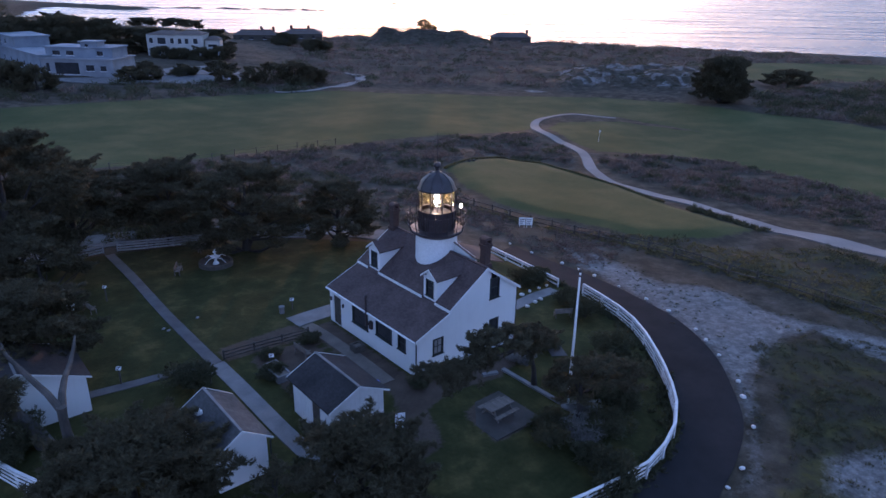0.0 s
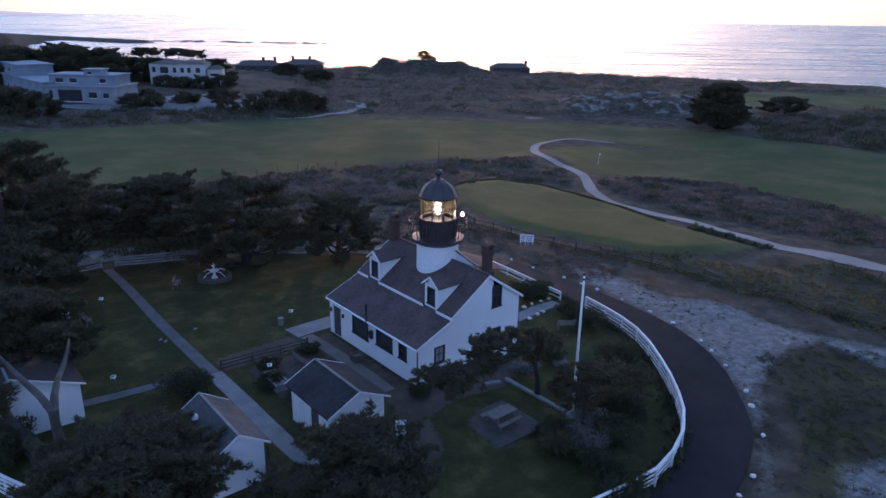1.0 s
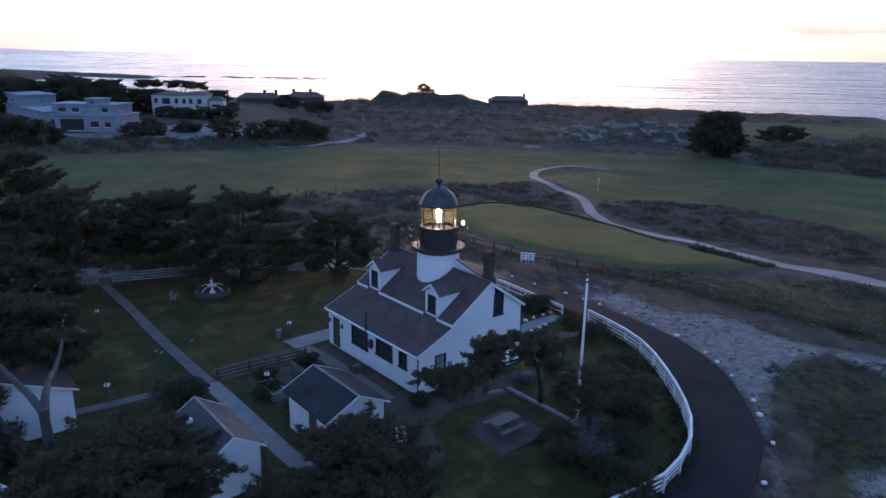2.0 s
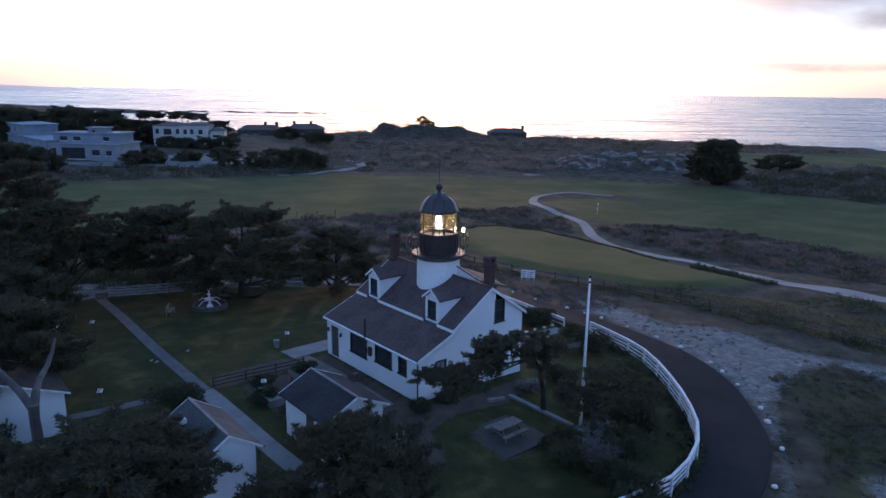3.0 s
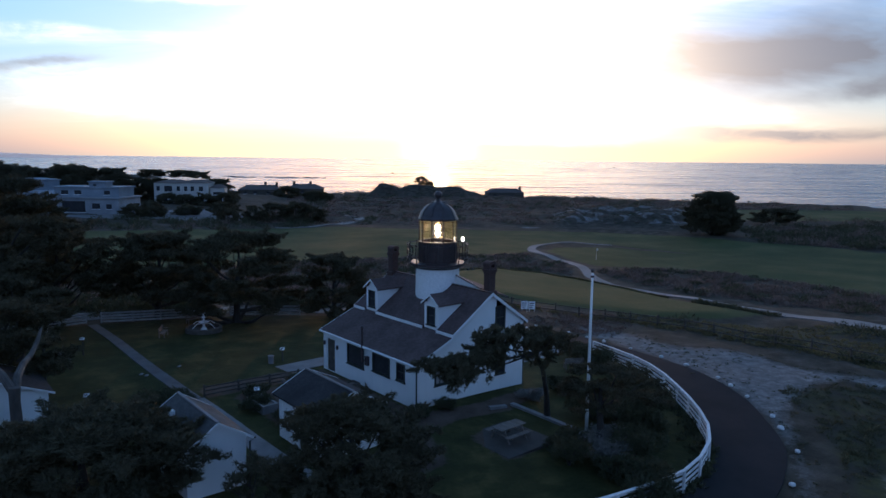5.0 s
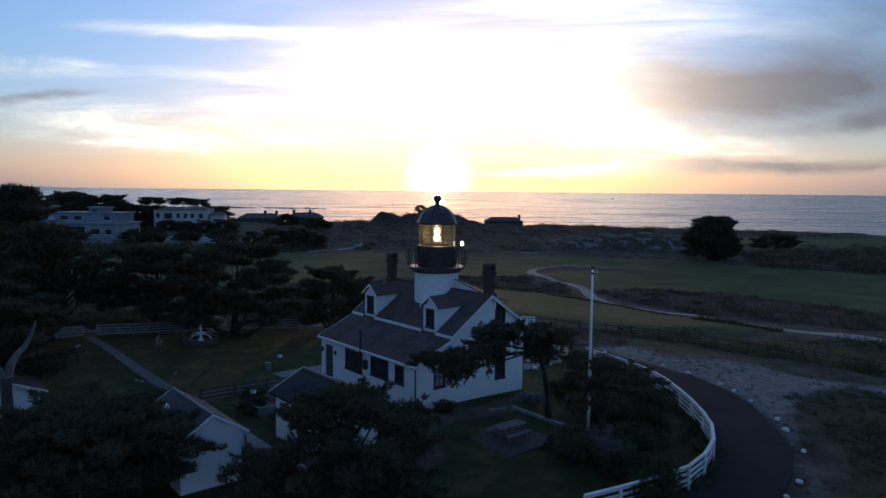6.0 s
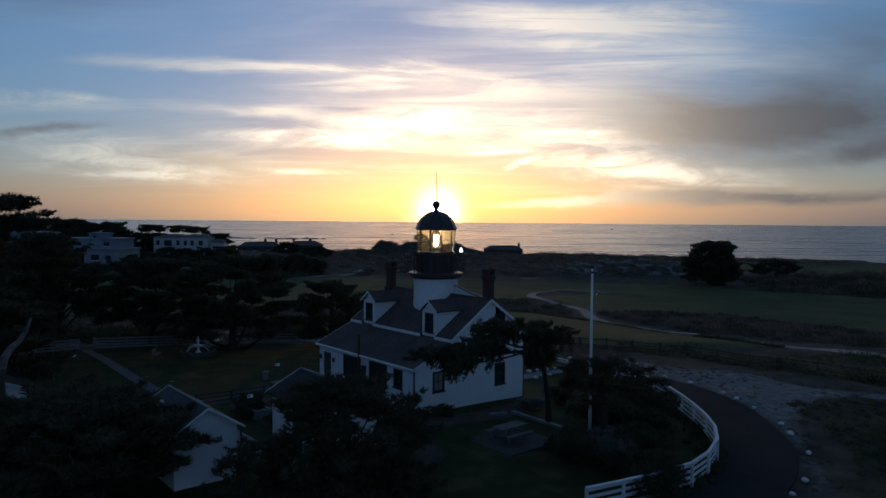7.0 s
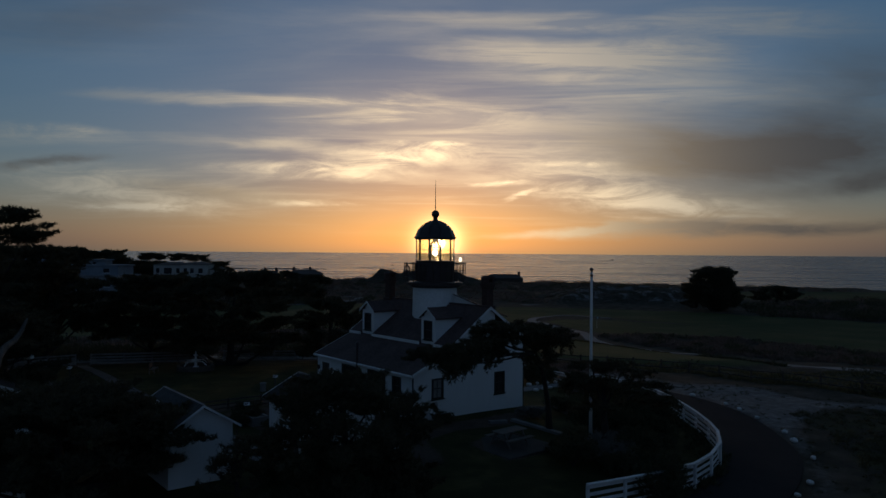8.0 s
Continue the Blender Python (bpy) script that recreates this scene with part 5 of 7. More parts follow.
def rail_fence(label, line, high, bay, rails, rail_h, rail_t, material, post_w, group="", cap=False, lean=0.0):
    """Posts along a line (x, y), with level boards from post to post."""
    pts = smooth_line([(p[0], p[1], 0) for p in line], 0.2)
    run = [0.0]
    for a, b in zip(pts, pts[1:]):
        run.append(run[-1] + (b - a).length)
    n = max(1, round(run[-1] / bay))
    where = []
    for k in range(n + 1):
        d = run[-1] * k / n
        i = min(np.searchsorted(run, d), len(pts) - 1)
        where.append(pts[i])
    zs = height([p.x for p in where], [p.y for p in where])
    f = thing("fence", where[0].x, where[0].y, float(zs[0]), label, "fence", group)
    inv = f.matrix_world.inverted()
    g = random.Random(int(abs(where[0].x * 31 + where[0].y * 17)) + n)
    for p, z in zip(where, zs):
        bm = bmesh.new()
        beam(bm, (p.x, p.y, z - 0.3), (p.x + g.uniform(-lean, lean), p.y + g.uniform(-lean, lean), z + high + g.uniform(-0.02, 0.03)), post_w, post_w)
        lay(part("post", bm, material, f), inv)
    for (p, z), (q, w) in zip(zip(where, zs), list(zip(where, zs))[1:]):
        for k in range(rails):
            hgt = high * (k + 0.75) / rails - 0.04
            bm = bmesh.new()
            j = [g.uniform(-0.012, 0.012) for _ in range(2)]
            side = (q - p).normalized().cross(Vector((0, 0, 1))) * (post_w / 2 + rail_t / 2)
            beam(bm, (p.x + side.x, p.y + side.y, z + hgt + j[0]), (q.x + side.x, q.y + side.y, w + hgt + j[1]), rail_t, rail_h)
            lay(part("rail", bm, material, f), inv)
        if cap:
            bm = bmesh.new()
            beam(bm, (p.x, p.y, z + high + 0.04), (q.x, q.y, w + high + 0.04), 0.16, 0.05)
            lay(part("cap_board", bm, material, f), inv)
    return f


def inset(line, d):
    """A line in r, s moved d metres towards the house."""
    return [P(r * (1 - d / 16.0) if r > 4 else r, s) for r, s in line]


rail_fence("white painted board fence curving along the drive", inset(ROAD_IN[2:13] + [(6.4, -20.8)], 0.35), 1.1, 2.4, 4, 0.13, 0.03, M_FENCEWHITE, 0.11, "white board fences", True)
rail_fence("white painted board fence beside the upper drive", [P(5.2, 17.3), P(8.2, 13.0), P(10.9, 9.1)], 0.75, 2.4, 2, 0.12, 0.03, M_FENCEWHITE, 0.11, "white board fences", True)
rail_fence("greyed white board fence behind the cypress grove", [(-25.5, 31.0), (-20.0, 31.4), (-15.6, 32.2)], 1.05, 2.4, 4, 0.16, 0.03, M_FENCEGREY, 0.11, "white board fences")
rail_fence("greyed white board fence at the back of the lawn", [(-14.4, 31.9), (-11.0, 30.8), (-4.9, 29.2)], 1.05, 2.4, 4, 0.16, 0.03, M_FENCEGREY, 0.11, "white board fences")
rail_fence("greyed white board fence past the cypress row", [(-3.2, 28.7), (-0.8, 27.6), (2.6, 25.1)], 1.05, 2.2, 4, 0.16, 0.03, M_FENCEGREY, 0.11, "white board fences")
rail_fence("white board fence below the forked tree", [P(-27, -15.6), P(-22.6, -18.4), P(-19.6, -19.9), P(-15, -22)], 1.1, 2.4, 4, 0.14, 0.03, M_FENCEWHITE, 0.11, "white board fences", True)
rail_fence("dark weathered split-rail fence along the tee", [(26.6, 28.5), (28.0, 17.5), (29.7, 7.8), (30.9, -0.2), (30.9, -8), (31.1, -14.9), (31.4, -22), (32, -34)], 1.15, 3.0, 2, 0.09, 0.07, M_DARKWOOD, 0.15, lean=0.06)
rail_fence("low dark picket rail round the garden bed", [(-15.0, 4.75), (-12.6, 4.6), (-10.2, 4.35), (-8.7, 4.25)], 0.75, 2.1, 3, 0.09, 0.03, M_DARKWOOD, 0.1)
rail_fence("dark post-and-wire fence along the fairway", [P(-70, 50.5), P(-52, 54), P(-36, 66), P(-20, 79)], 1.1, 4.0, 2, 0.03, 0.03, M_DARKWOOD, 0.1, lean=0.05)

# ---- foliage ----
def blade_mesh(centres, dirs, lengths, widths, rng):
    """Slender pointed sprays: one triangle each, wide at the root."""
    n = len(centres)
    d = dirs / (np.linalg.norm(dirs, axis=1, keepdims=True) + 1e-9)
    u = np.cross(d, rng.normal(size=(n, 3)))
    u /= np.linalg.norm(u, axis=1, keepdims=True) + 1e-9
    L, W = lengths[:, None], widths[:, None]
    v = np.stack([centres - d * L * 0.35 + u * W * 0.5, centres - d * L * 0.35 - u * W * 0.5, centres + d * L * 0.65], 1).reshape(-1, 3)
    return v, np.arange(3 * n).reshape(n, 3)


def clump_points(rng, centre, radius, flat, n, shell=0.45):
    """Points and outward directions in the outer part of a squashed ball."""
    a = rng.normal(size=(n, 3))
    a /= np.linalg.norm(a, axis=1, keepdims=True)
    k = (shell + (1 - shell) * rng.uniform(size=(n, 1)) ** 0.6) * rng.uniform(0.85, 1.15, (n, 1))
    p = a * k * radius * np.array([1, 1, flat])
    return np.asarray(centre) + p, a


def crown_mesh(name, clumps, rng, material, parent, blade, per, flat=0.5, lift=0.35, spread=0.6, label=""):
    """One crown: many sprays around uneven clumps, denser outside, with gaps between."""
    V, F, base = [], [], 0
    for c, r in clumps:
        n, k = int(per * r * r * 0.55) + 1, 6
        p, a = clump_points(rng, c, r, flat, n)
        p, a = np.repeat(p, k, 0), np.repeat(a + rng.normal(size=(n, 3)) * 0.35, k, 0)
        n *= k
        p = p + rng.normal(size=(n, 3)) * blade * 0.12
        dirs = a * np.array([1, 1, 0.45]) + rng.normal(size=(n, 3)) * spread * 0.75 + np.array([0, 0, lift])
        v, f = blade_mesh(p, dirs, rng.uniform(0.6, 1.4, n) * blade, rng.uniform(0.12, 0.24, n) * blade, rng)
        V.append(v); F.append(f + base); base += len(v)
    return raw(name, np.concatenate(V), np.concatenate(F), material, parent, label)


def tree(name, x, y, label, high, spread, seed, clump_n=16, layers=4, lean=(0, 0), flat=0.42, blade=0.4, per=150, trunk_r=0.3, bark=None, leaf=None, crown_low=0.45, tips=0.25, category="tree", group="", top_flat=0.75):
    """A cypress: tapered leaning trunk, limbs out to clumps that stand in rough layers."""
    rng = np.random.RandomState(seed)
    z0 = gz(x, y)
    t = thing(name, x, y, z0, label, category, group)
    lx, ly = lean
    bm = bmesh.new()
    pts, rad = [], []
    for k in range(7):
        u = k / 6
        pts.append((lx * u ** 1.3 + rng.normal() * 0.12 * u, ly * u ** 1.3 + rng.normal() * 0.12 * u, -0.2 + (high * 0.86 + 0.2) * u))
        rad.append(trunk_r * (1.25 - 1.1 * u) if k else trunk_r * 1.6)
    tube(bm, pts, rad, 8)
    trunk = part("trunk", bm, bark or M_DARKBARK, t)
    clumps = []
    near_by = blade < 0.6
    if blade >= 0.8:
        blade, per = blade * 0.66, per * 3.4
    for k in range(int(clump_n * 1.7) if near_by else clump_n):
        u = crown_low + (1 - crown_low) * ((k % layers) + rng.uniform(0.2, 0.8)) / layers
        ang = k * 2.399 + rng.uniform(-0.4, 0.4)
        reach = spread * (1 - top_flat * max(0, (u - 0.55) / 0.45) ** 2) * (0.35 + 0.65 * rng.uniform() ** 0.6)
        ax, ay = lx * u ** 1.3, ly * u ** 1.3
        c = np.array([ax + math.cos(ang) * reach, ay + math.sin(ang) * reach, high * u + rng.uniform(-0.2, 0.2)])
        r = spread * rng.uniform(0.2, 0.36) * (0.82 if near_by else 1.0)
        clumps.append((c, r))
        i = min(5, int(u * 0.72 * 6))
        st = Vector(pts[i])
        en = Vector(c) - Vector((0, 0, r * flat * 0.4))
        mid = st.lerp(en, 0.5) + Vector((0, 0, -0.15 * reach * 0.5))
        if k % 4 == 0:
            lb = bmesh.new()
            tube(lb, [st, mid, en], [rad[i] * 0.5, rad[i] * 0.3, 0.03], 6)
            part("limb", lb, bark or M_DARKBARK, trunk)
        # stray sprays past the clump, for the ragged outline
        if tips and rng.uniform() < 0.8:
            out = np.array([math.cos(ang), math.sin(ang), rng.uniform(-0.05, 0.45)])
            for j in range(3):
                clumps.append((c + out * r * (0.85 + 0.32 * j) + rng.normal(size=3) * 0.05, r * (0.4 - 0.1 * j)))
    clumps.append((np.array([lx, ly, high * 0.95]), spread * 0.3))
    crown_mesh("crown", clumps, rng, leaf or M_CYPRESS, t, blade, per, flat)
    return t


def bent_cypress(at, label, seed, trunk_line, girth, lobes):
    """A leaning cypress: flat ragged lobes on long limbs, with hanging sprays below; a lobe is x, y, z, half width, hang."""
    rng = np.random.RandomState(seed)
    x, y = at
    z0 = gz(x, y)
    t = thing("cypress", x, y, z0, label, "tree")
    bm = bmesh.new()
    tube(bm, trunk_line, [girth * k for k in (1.5, 1.0, 0.8, 0.5)], 9)
    trunk = part("trunk", bm, M_DARKBARK, t)
    clumps, hang = [], []
    for k, (lx, ly, lz, wide, droop) in enumerate(lobes):
        c = np.array([lx - x, ly - y, lz - z0])
        for j in range(int(5 + 4 * wide)):
            q, far = rng.uniform(0, math.tau), wide * rng.uniform() ** 0.5
            p = c + np.array([math.cos(q) * far, math.sin(q) * far, rng.uniform(-0.16, 0.16) - 0.22 * far * far])
            clumps.append((p, rng.uniform(0.16, 0.32)))
            if rng.uniform() < 0.5:
                for i in range(3):
                    clumps.append((p + np.array([math.cos(q), math.sin(q), 0.1]) * (0.2 + 0.16 * i), 0.2 - 0.04 * i))
            for i in range(int(droop * 1.5)):
                o = p + rng.normal(size=3) * np.array([0.25, 0.25, 0.05])
                for m in range(rng.randint(2, 6)):
                    hang.append((o - np.array([0.03 * m, 0, 0.17 * m]), 0.17 - 0.02 * m))
        if k % 2 == 0:
            lb = bmesh.new()
            st = Vector(trunk_line[3 if lz > 4.5 else 2])
            en = Vector(c) - Vector((0, 0, 0.15))
            tube(lb, [st, st.lerp(en, 0.5) + Vector((0, 0, -0.18)), en], [girth * 0.4, girth * 0.26, 0.03], 6)
            part("limb", lb, M_DARKBARK, trunk)
    crown_mesh("crown", clumps, rng, M_CYPRESS, t, 0.23, 520, 0.45, 0.3)
    if hang:
        crown_mesh("hanging_sprays", hang, rng, M_CYPRESS, t, 0.18, 700, 1.2, -0.7)
    return t


def shrub(x, y, label, w, h, seed, material, blade=0.18, per=650, name="shrub", flat=None, z=None):
    """A low bush: stems and a lumpy, spiky mass."""
    rng = np.random.RandomState(seed)
    s = thing(name, x, y, gz(x, y) if z is None else z, label, "bush")
    for k in range(5):
        bm = bmesh.new()
        a = k * 1.26 + rng.uniform(0, 0.6)
        tube(bm, [(0, 0, -0.1), (math.cos(a) * w * 0.15, math.sin(a) * w * 0.15, h * 0.35), (math.cos(a) * w * 0.32, math.sin(a) * w * 0.32, h * 0.7)], [0.05, 0.035, 0.01], 5)
        part("stem", bm, M_DARKBARK, s)
    clumps = [(np.array([0, 0, h * 0.5]), w * 0.36)]
    for k in range(9):
        a = k * 2.4 + rng.uniform(-0.3, 0.3)
        d = w * 0.5 * rng.uniform(0.4, 0.85)
        clumps.append((np.array([math.cos(a) * d, math.sin(a) * d, h * rng.uniform(0.3, 0.72)]), w * rng.uniform(0.17, 0.27)))
    crown_mesh("leaves", clumps, rng, material, s, blade, per, flat or min(1.0, h / w * 1.1), 0.45)
    return s


# large cypresses of the grove
G = "cypress grove"
x, y = P(-35.0, 4.6); tree("cypress", x, y, "tall dark cypress with layered crown over the lawn", 13.3, 5.4, 11, 44, 7, (0.6, 0.3), 0.4, 0.36, 235, 0.42, crown_low=0.22, group=G)
x, y = P(-34.6, 13.4); tree("cypress", x, y, "dark cypress with bare trunk by the white fence", 8.9, 4.6, 12, 34, 5, (0.4, 0.2), 0.4, 0.34, 235, 0.32, crown_low=0.36, group=G)
x, y = P(-27.6, 18.6); tree("cypress", x, y, "broad flat-topped dark cypress behind the fence", 8.2, 5.0, 13, 36, 5, (0.3, 0), 0.36, 0.34, 235, 0.3, crown_low=0.28, group=G)
x, y = P(-19.2, 16.4); tree("cypress", x, y, "broad layered cypress reaching over the lawn edge", 8.6, 5.0, 14, 40, 6, (0.4, -0.2), 0.36, 0.34, 235, 0.32, crown_low=0.14, group=G)
x, y = P(-10.6, 20.6); tree("cypress", x, y, "low rounded cypress at the lawn's seaward edge", 6.2, 3.7, 15, 34, 5, (0, 0), 0.5, 0.32, 310, 0.25, crown_low=0.1, group=G)
x, y = P(-42.5, 4.0); tree("cypress", x, y, "dark cypress at the edge of the grove", 11.5, 5.4, 16, 34, 5, (0.5, 0), 0.4, 0.5, 130, 0.36, crown_low=0.25, group=G)
x, y = P(-41.5, 17.0); tree("cypress", x, y, "dark cypress deep in the grove", 9.5, 5.0, 17, 30, 5, (0.5, 0), 0.4, 0.5, 130, 0.36, crown_low=0.3, group=G)
x, y = P(-30.0, 0.5); tree("cypress", x, y, "dark low cypress shading the lawn", 6.5, 3.0, 18, 24, 4, (-0.4, 0.3), 0.4, 0.42, 190, 0.22, crown_low=0.4, group=G)
# garden trees
bent_cypress((0.0, -10.5), "wind-bent cypress with a wide flat drooping crown before the gable", 21,
             [(0, 0, -0.2), (-0.7, -0.5, 1.6), (-2.0, -1.3, 3.6), (-3.4, -2.0, 5.0)], 0.15,
             ((-6.9, -11.8, 6.05, 0.8, 1), (-6.0, -12.2, 6.25, 0.95, 1), (-5.0, -12.7, 6.3, 1.05, 1), (-4.0, -13.1, 6.2, 1.1, 1), (-2.9, -13.2, 5.85, 1.05, 1), (-2.1, -13.0, 5.3, 0.95, 1), (-3.4, -12.3, 5.2, 1.1, 1),
              (-4.6, -12.4, 5.6, 0.9, 1), (-5.9, -11.9, 5.7, 0.8, 1), (-10.4, -11.6, 5.15, 0.45, 0), (-9.8, -11.9, 5.2, 0.6, 1), (-9.0, -12.2, 5.3, 0.75, 2), (-8.1, -12.4, 5.45, 0.8, 2), (-7.2, -12.4, 5.55, 0.75, 2), (-9.4, -12.5, 4.8, 0.55, 2), (-8.5, -12.7, 4.9, 0.55, 2), (-6.4, -12.3, 5.2, 0.6, 2), (-2.6, -12.2, 4.4, 0.9, 1)))
bent_cypress((-1.2, -15.2), "low broad dark cypress crowding round the flagpole", 27,
             [(0, 0, -0.2), (0.1, 0, 1.2), (-0.2, -0.1, 2.4), (-0.3, -0.2, 3.6)], 0.2,
             ((-2.3, -15.3, 4.3, 0.85, 0), (-1.4, -15.6, 4.4, 0.9, 0), (-0.2, -15.6, 4.15, 1.0, 0), (0.9, -15.7, 3.6, 1.0, 0), (1.9, -15.7, 3.0, 1.1, 0), (-1.9, -15.6, 3.4, 1.0, 1), (-0.5, -16.0, 3.1, 1.1, 1), (0.9, -16.3, 2.5, 1.1, 0), (-3.1, -15.3, 3.8, 0.75, 1), (-3.8, -15.0, 3.5, 0.6, 1), (-2.4, -15.8, 2.4, 0.9, 0), (2.4, -16.2, 2.2, 1.1, 0)))
x, y = P(-3.4, -20.2); tree("cypress", x, y, "dense bushy cypress beside the sheds", 4.8, 3.0, 22, 40, 5, (0.1, 0), 0.6, 0.25, 520, 0.2, crown_low=0.05)
x, y = P(-14.4, -21.0); tree("cypress", x, y, "low spreading dark cypress over the shed wall", 4.3, 4.2, 23, 40, 4, (0.4, 0.3), 0.42, 0.27, 420, 0.26, crown_low=0.2)
x, y = P(-7.7, -19.8); tree("cypress", x, y, "small bushy cypress against the shed", 2.1, 1.2, 24, 14, 3, (0, 0), 0.6, 0.28, 300, 0.1, crown_low=0.15)
# forked pale tree
ft = thing("forked_tree", -26.0, -2.3, 0.0, "grey forked trunk with bare crooked limbs and thin dark crown", "tree")
bm = bmesh.new()
tube(bm, [(0, 0, -0.2), (0.08, -0.2, 0.9), (0.05, -0.45, 2.0), (-0.1, -0.72, 3.4), (-0.16, -0.95, 4.5), (-0.14, -1.0, 5.15)], [0.46, 0.31, 0.27, 0.24, 0.22, 0.24], 11)
tube(bm, [(-0.14, -1.0, 4.85), (0.1, -0.2, 5.35), (0.5, 0.9, 5.6), (1.0, 1.9, 5.75), (1.4, 2.7, 6.1), (1.7, 3.3, 6.6)], [0.21, 0.18, 0.15, 0.12, 0.1, 0.05], 9)
tube(bm, [(-0.14, -1.0, 4.85), (-0.5, -0.2, 5.6), (-1.1, 0.9, 6.4), (-1.9, 2.4, 7.6)], [0.2, 0.17, 0.14, 0.08], 9)
part("trunk", bm, M_BARK, ft)
rng = np.random.RandomState(31)
crown_mesh("crown", [(np.array([-3.0 + rng.uniform(-1.6, 1.6), 2.6 + rng.uniform(-1.6, 2.2), 7.4 + rng.uniform(-0.5, 1.3)]), rng.uniform(0.6, 1.3)) for _ in range(12)], rng, M_CYPRESS, ft, 0.4, 150, 0.45)

# gnarled old trunk beside the far shed
gn = thing("gnarled_tree", -26.6, 1.9, gz(-26.6, 1.9), "thick gnarled grey trunk bending low before the shed", "tree")
bm = bmesh.new()
tube(bm, [(0, 0, -0.2), (-0.35, 0.2, 0.9), (-0.9, 0.5, 1.9), (-1.7, 0.6, 2.6), (-2.8, 0.3, 2.9), (-3.9, -0.2, 3.4)], [0.55, 0.42, 0.4, 0.33, 0.25, 0.1], 9)
tube(bm, [(-0.9, 0.5, 1.9), (-1.0, 0.2, 2.8), (-1.5, -0.3, 3.7)], [0.3, 0.2, 0.1], 7)
part("trunk", bm, M_BARK, gn)
crown_mesh("crown", [(np.array([-1.2 + rng.uniform(-1.8, 0.8), 0.3 + rng.uniform(-1.0, 1.2), 3.6 + rng.uniform(-0.6, 1.0)]), rng.uniform(0.6, 1.2)) for _ in range(14)], rng, M_CYPRESS, gn, 0.34, 220, 0.45)
x, y = -25.6, 10.4; tree("cypress", x, y, "dark cypress hanging over the far shed", 6.8, 3.7, 26, 40, 5, (-0.2, -1.2), 0.42, 0.3, 320, 0.24, crown_low=0.36, group=G)

# shrubs of the garden
x, y = P(9.8, -18.7); shrub(x, y, "dark shrub hanging over the white fence", 2.8, 1.9, 71, M_SHRUB)
x, y = P(8.9, 9.6); shrub(x, y, "dark shrub before the upper fence", 2.4, 1.3, 72, M_SHRUB)
for x, y, w, h, m, lab in (
        (-18.0, 2.6, 3.3, 1.9, M_SHRUB, "round clipped dark shrub beside the path"),
        (-27.8, 2.3, 2.8, 2.6, M_SHRUB, "tall dark shrub before the far shed wall"),
        (-28.8, 1.0, 2.6, 2.2, M_SHRUB, "dark shrub at the foot of the gnarled tree"),
        (-9.2, 3.2, 1.7, 0.9, M_SHRUB, "low dark shrub in the garden bed"),
        (-12.4, 2.9, 1.8, 0.8, M_SHRUB, "low shrub in the garden bed"),
        (-13.4, 0.8, 2.0, 0.9, M_SHRUB, "low shrub in the garden bed"),
        (-12.9, -2.0, 1.6, 0.8, M_SHRUB, "low shrub beside the garden shed"),
        (-6.4, -6.2, 1.6, 0.8, M_SHRUB, "low shrub at the house corner"),
        (-4.4, -6.2, 1.4, 0.6, M_SHRUB, "low shrub under the gable wall"),
        (11.6, 1.9, 2.6, 1.6, M_SHRUB, "dark shrub beside the entry path"),
        (13.9, 2.2, 2.2, 1.3, M_SHRUB, "dark shrub by the white fence"),
        (12.2, -3.0, 2.6, 1.5, M_SHRUB, "dark shrub between lawn and fence"),
        (11.2, -5.6, 2.6, 1.9, M_SHRUB, "dark shrub between lawn and fence"),
        (2.2, -12.2, 3.4, 1.9, M_SHRUB, "dense dark shrub by the flagpole"),
        (3.4, -12.9, 3.0, 1.7, M_SHRUB, "dense dark shrub by the flagpole"),
        (7.3, -11.4, 3.2, 2.3, M_SHRUB, "dense dark shrub inside the fence"),
        (5.0, -13.9, 3.2, 2.3, M_SHRUB, "dense dark shrub inside the fence"),
        (2.6, -15.4, 3.2, 2.0, M_SHRUB, "dark shrub inside the fence"),
        (-2.0, -16.2, 2.6, 1.3, M_SILVER, "pale silvery shrub beside the lawn"),
        (-0.2, -15.0, 2.2, 1.2, M_SILVER, "pale silvery shrub beside the lawn"),
        (-4.1, -15.6, 2.0, 1.7, M_SHRUB, "dark shrub at the foot of the bent cypress"),
        (-3.0, -14.6, 2.4, 1.3, M_SHRUB, "dark shrub at the foot of the bent cypress"),
        (-0.6, -16.8, 3.0, 1.8, M_SHRUB, "dark shrub between lawn and fence"),
        (-3.3, -19.5, 2.4, 1.9, M_SHRUB, "dark shrub at the bend of the fence"),
        (-3.2, -17.8, 2.4, 1.2, M_SHRUB, "dark shrub at the bend of the fence"),
        (-16.6, -9.4, 1.6, 1.2, M_SHRUB, "low dark shrub beside the shed corner"),
        (4.6, -7.6, 2.0, 1.0, M_SHRUB, "low shrub by the gable wall"),
        (1.4, -8.0, 1.8, 0.8, M_SILVER, "pale shrub by the gable wall"),
        (6.4, 6.5, 3.2, 2.2, M_SHRUB, "dark shrub behind the house"),
        (9.2, 5.2, 2.6, 1.7, M_SHRUB, "dark shrub behind the house")):
    shrub(x, y, lab, w, h, int(abs(x * 13 + y * 7)) + 3, m)

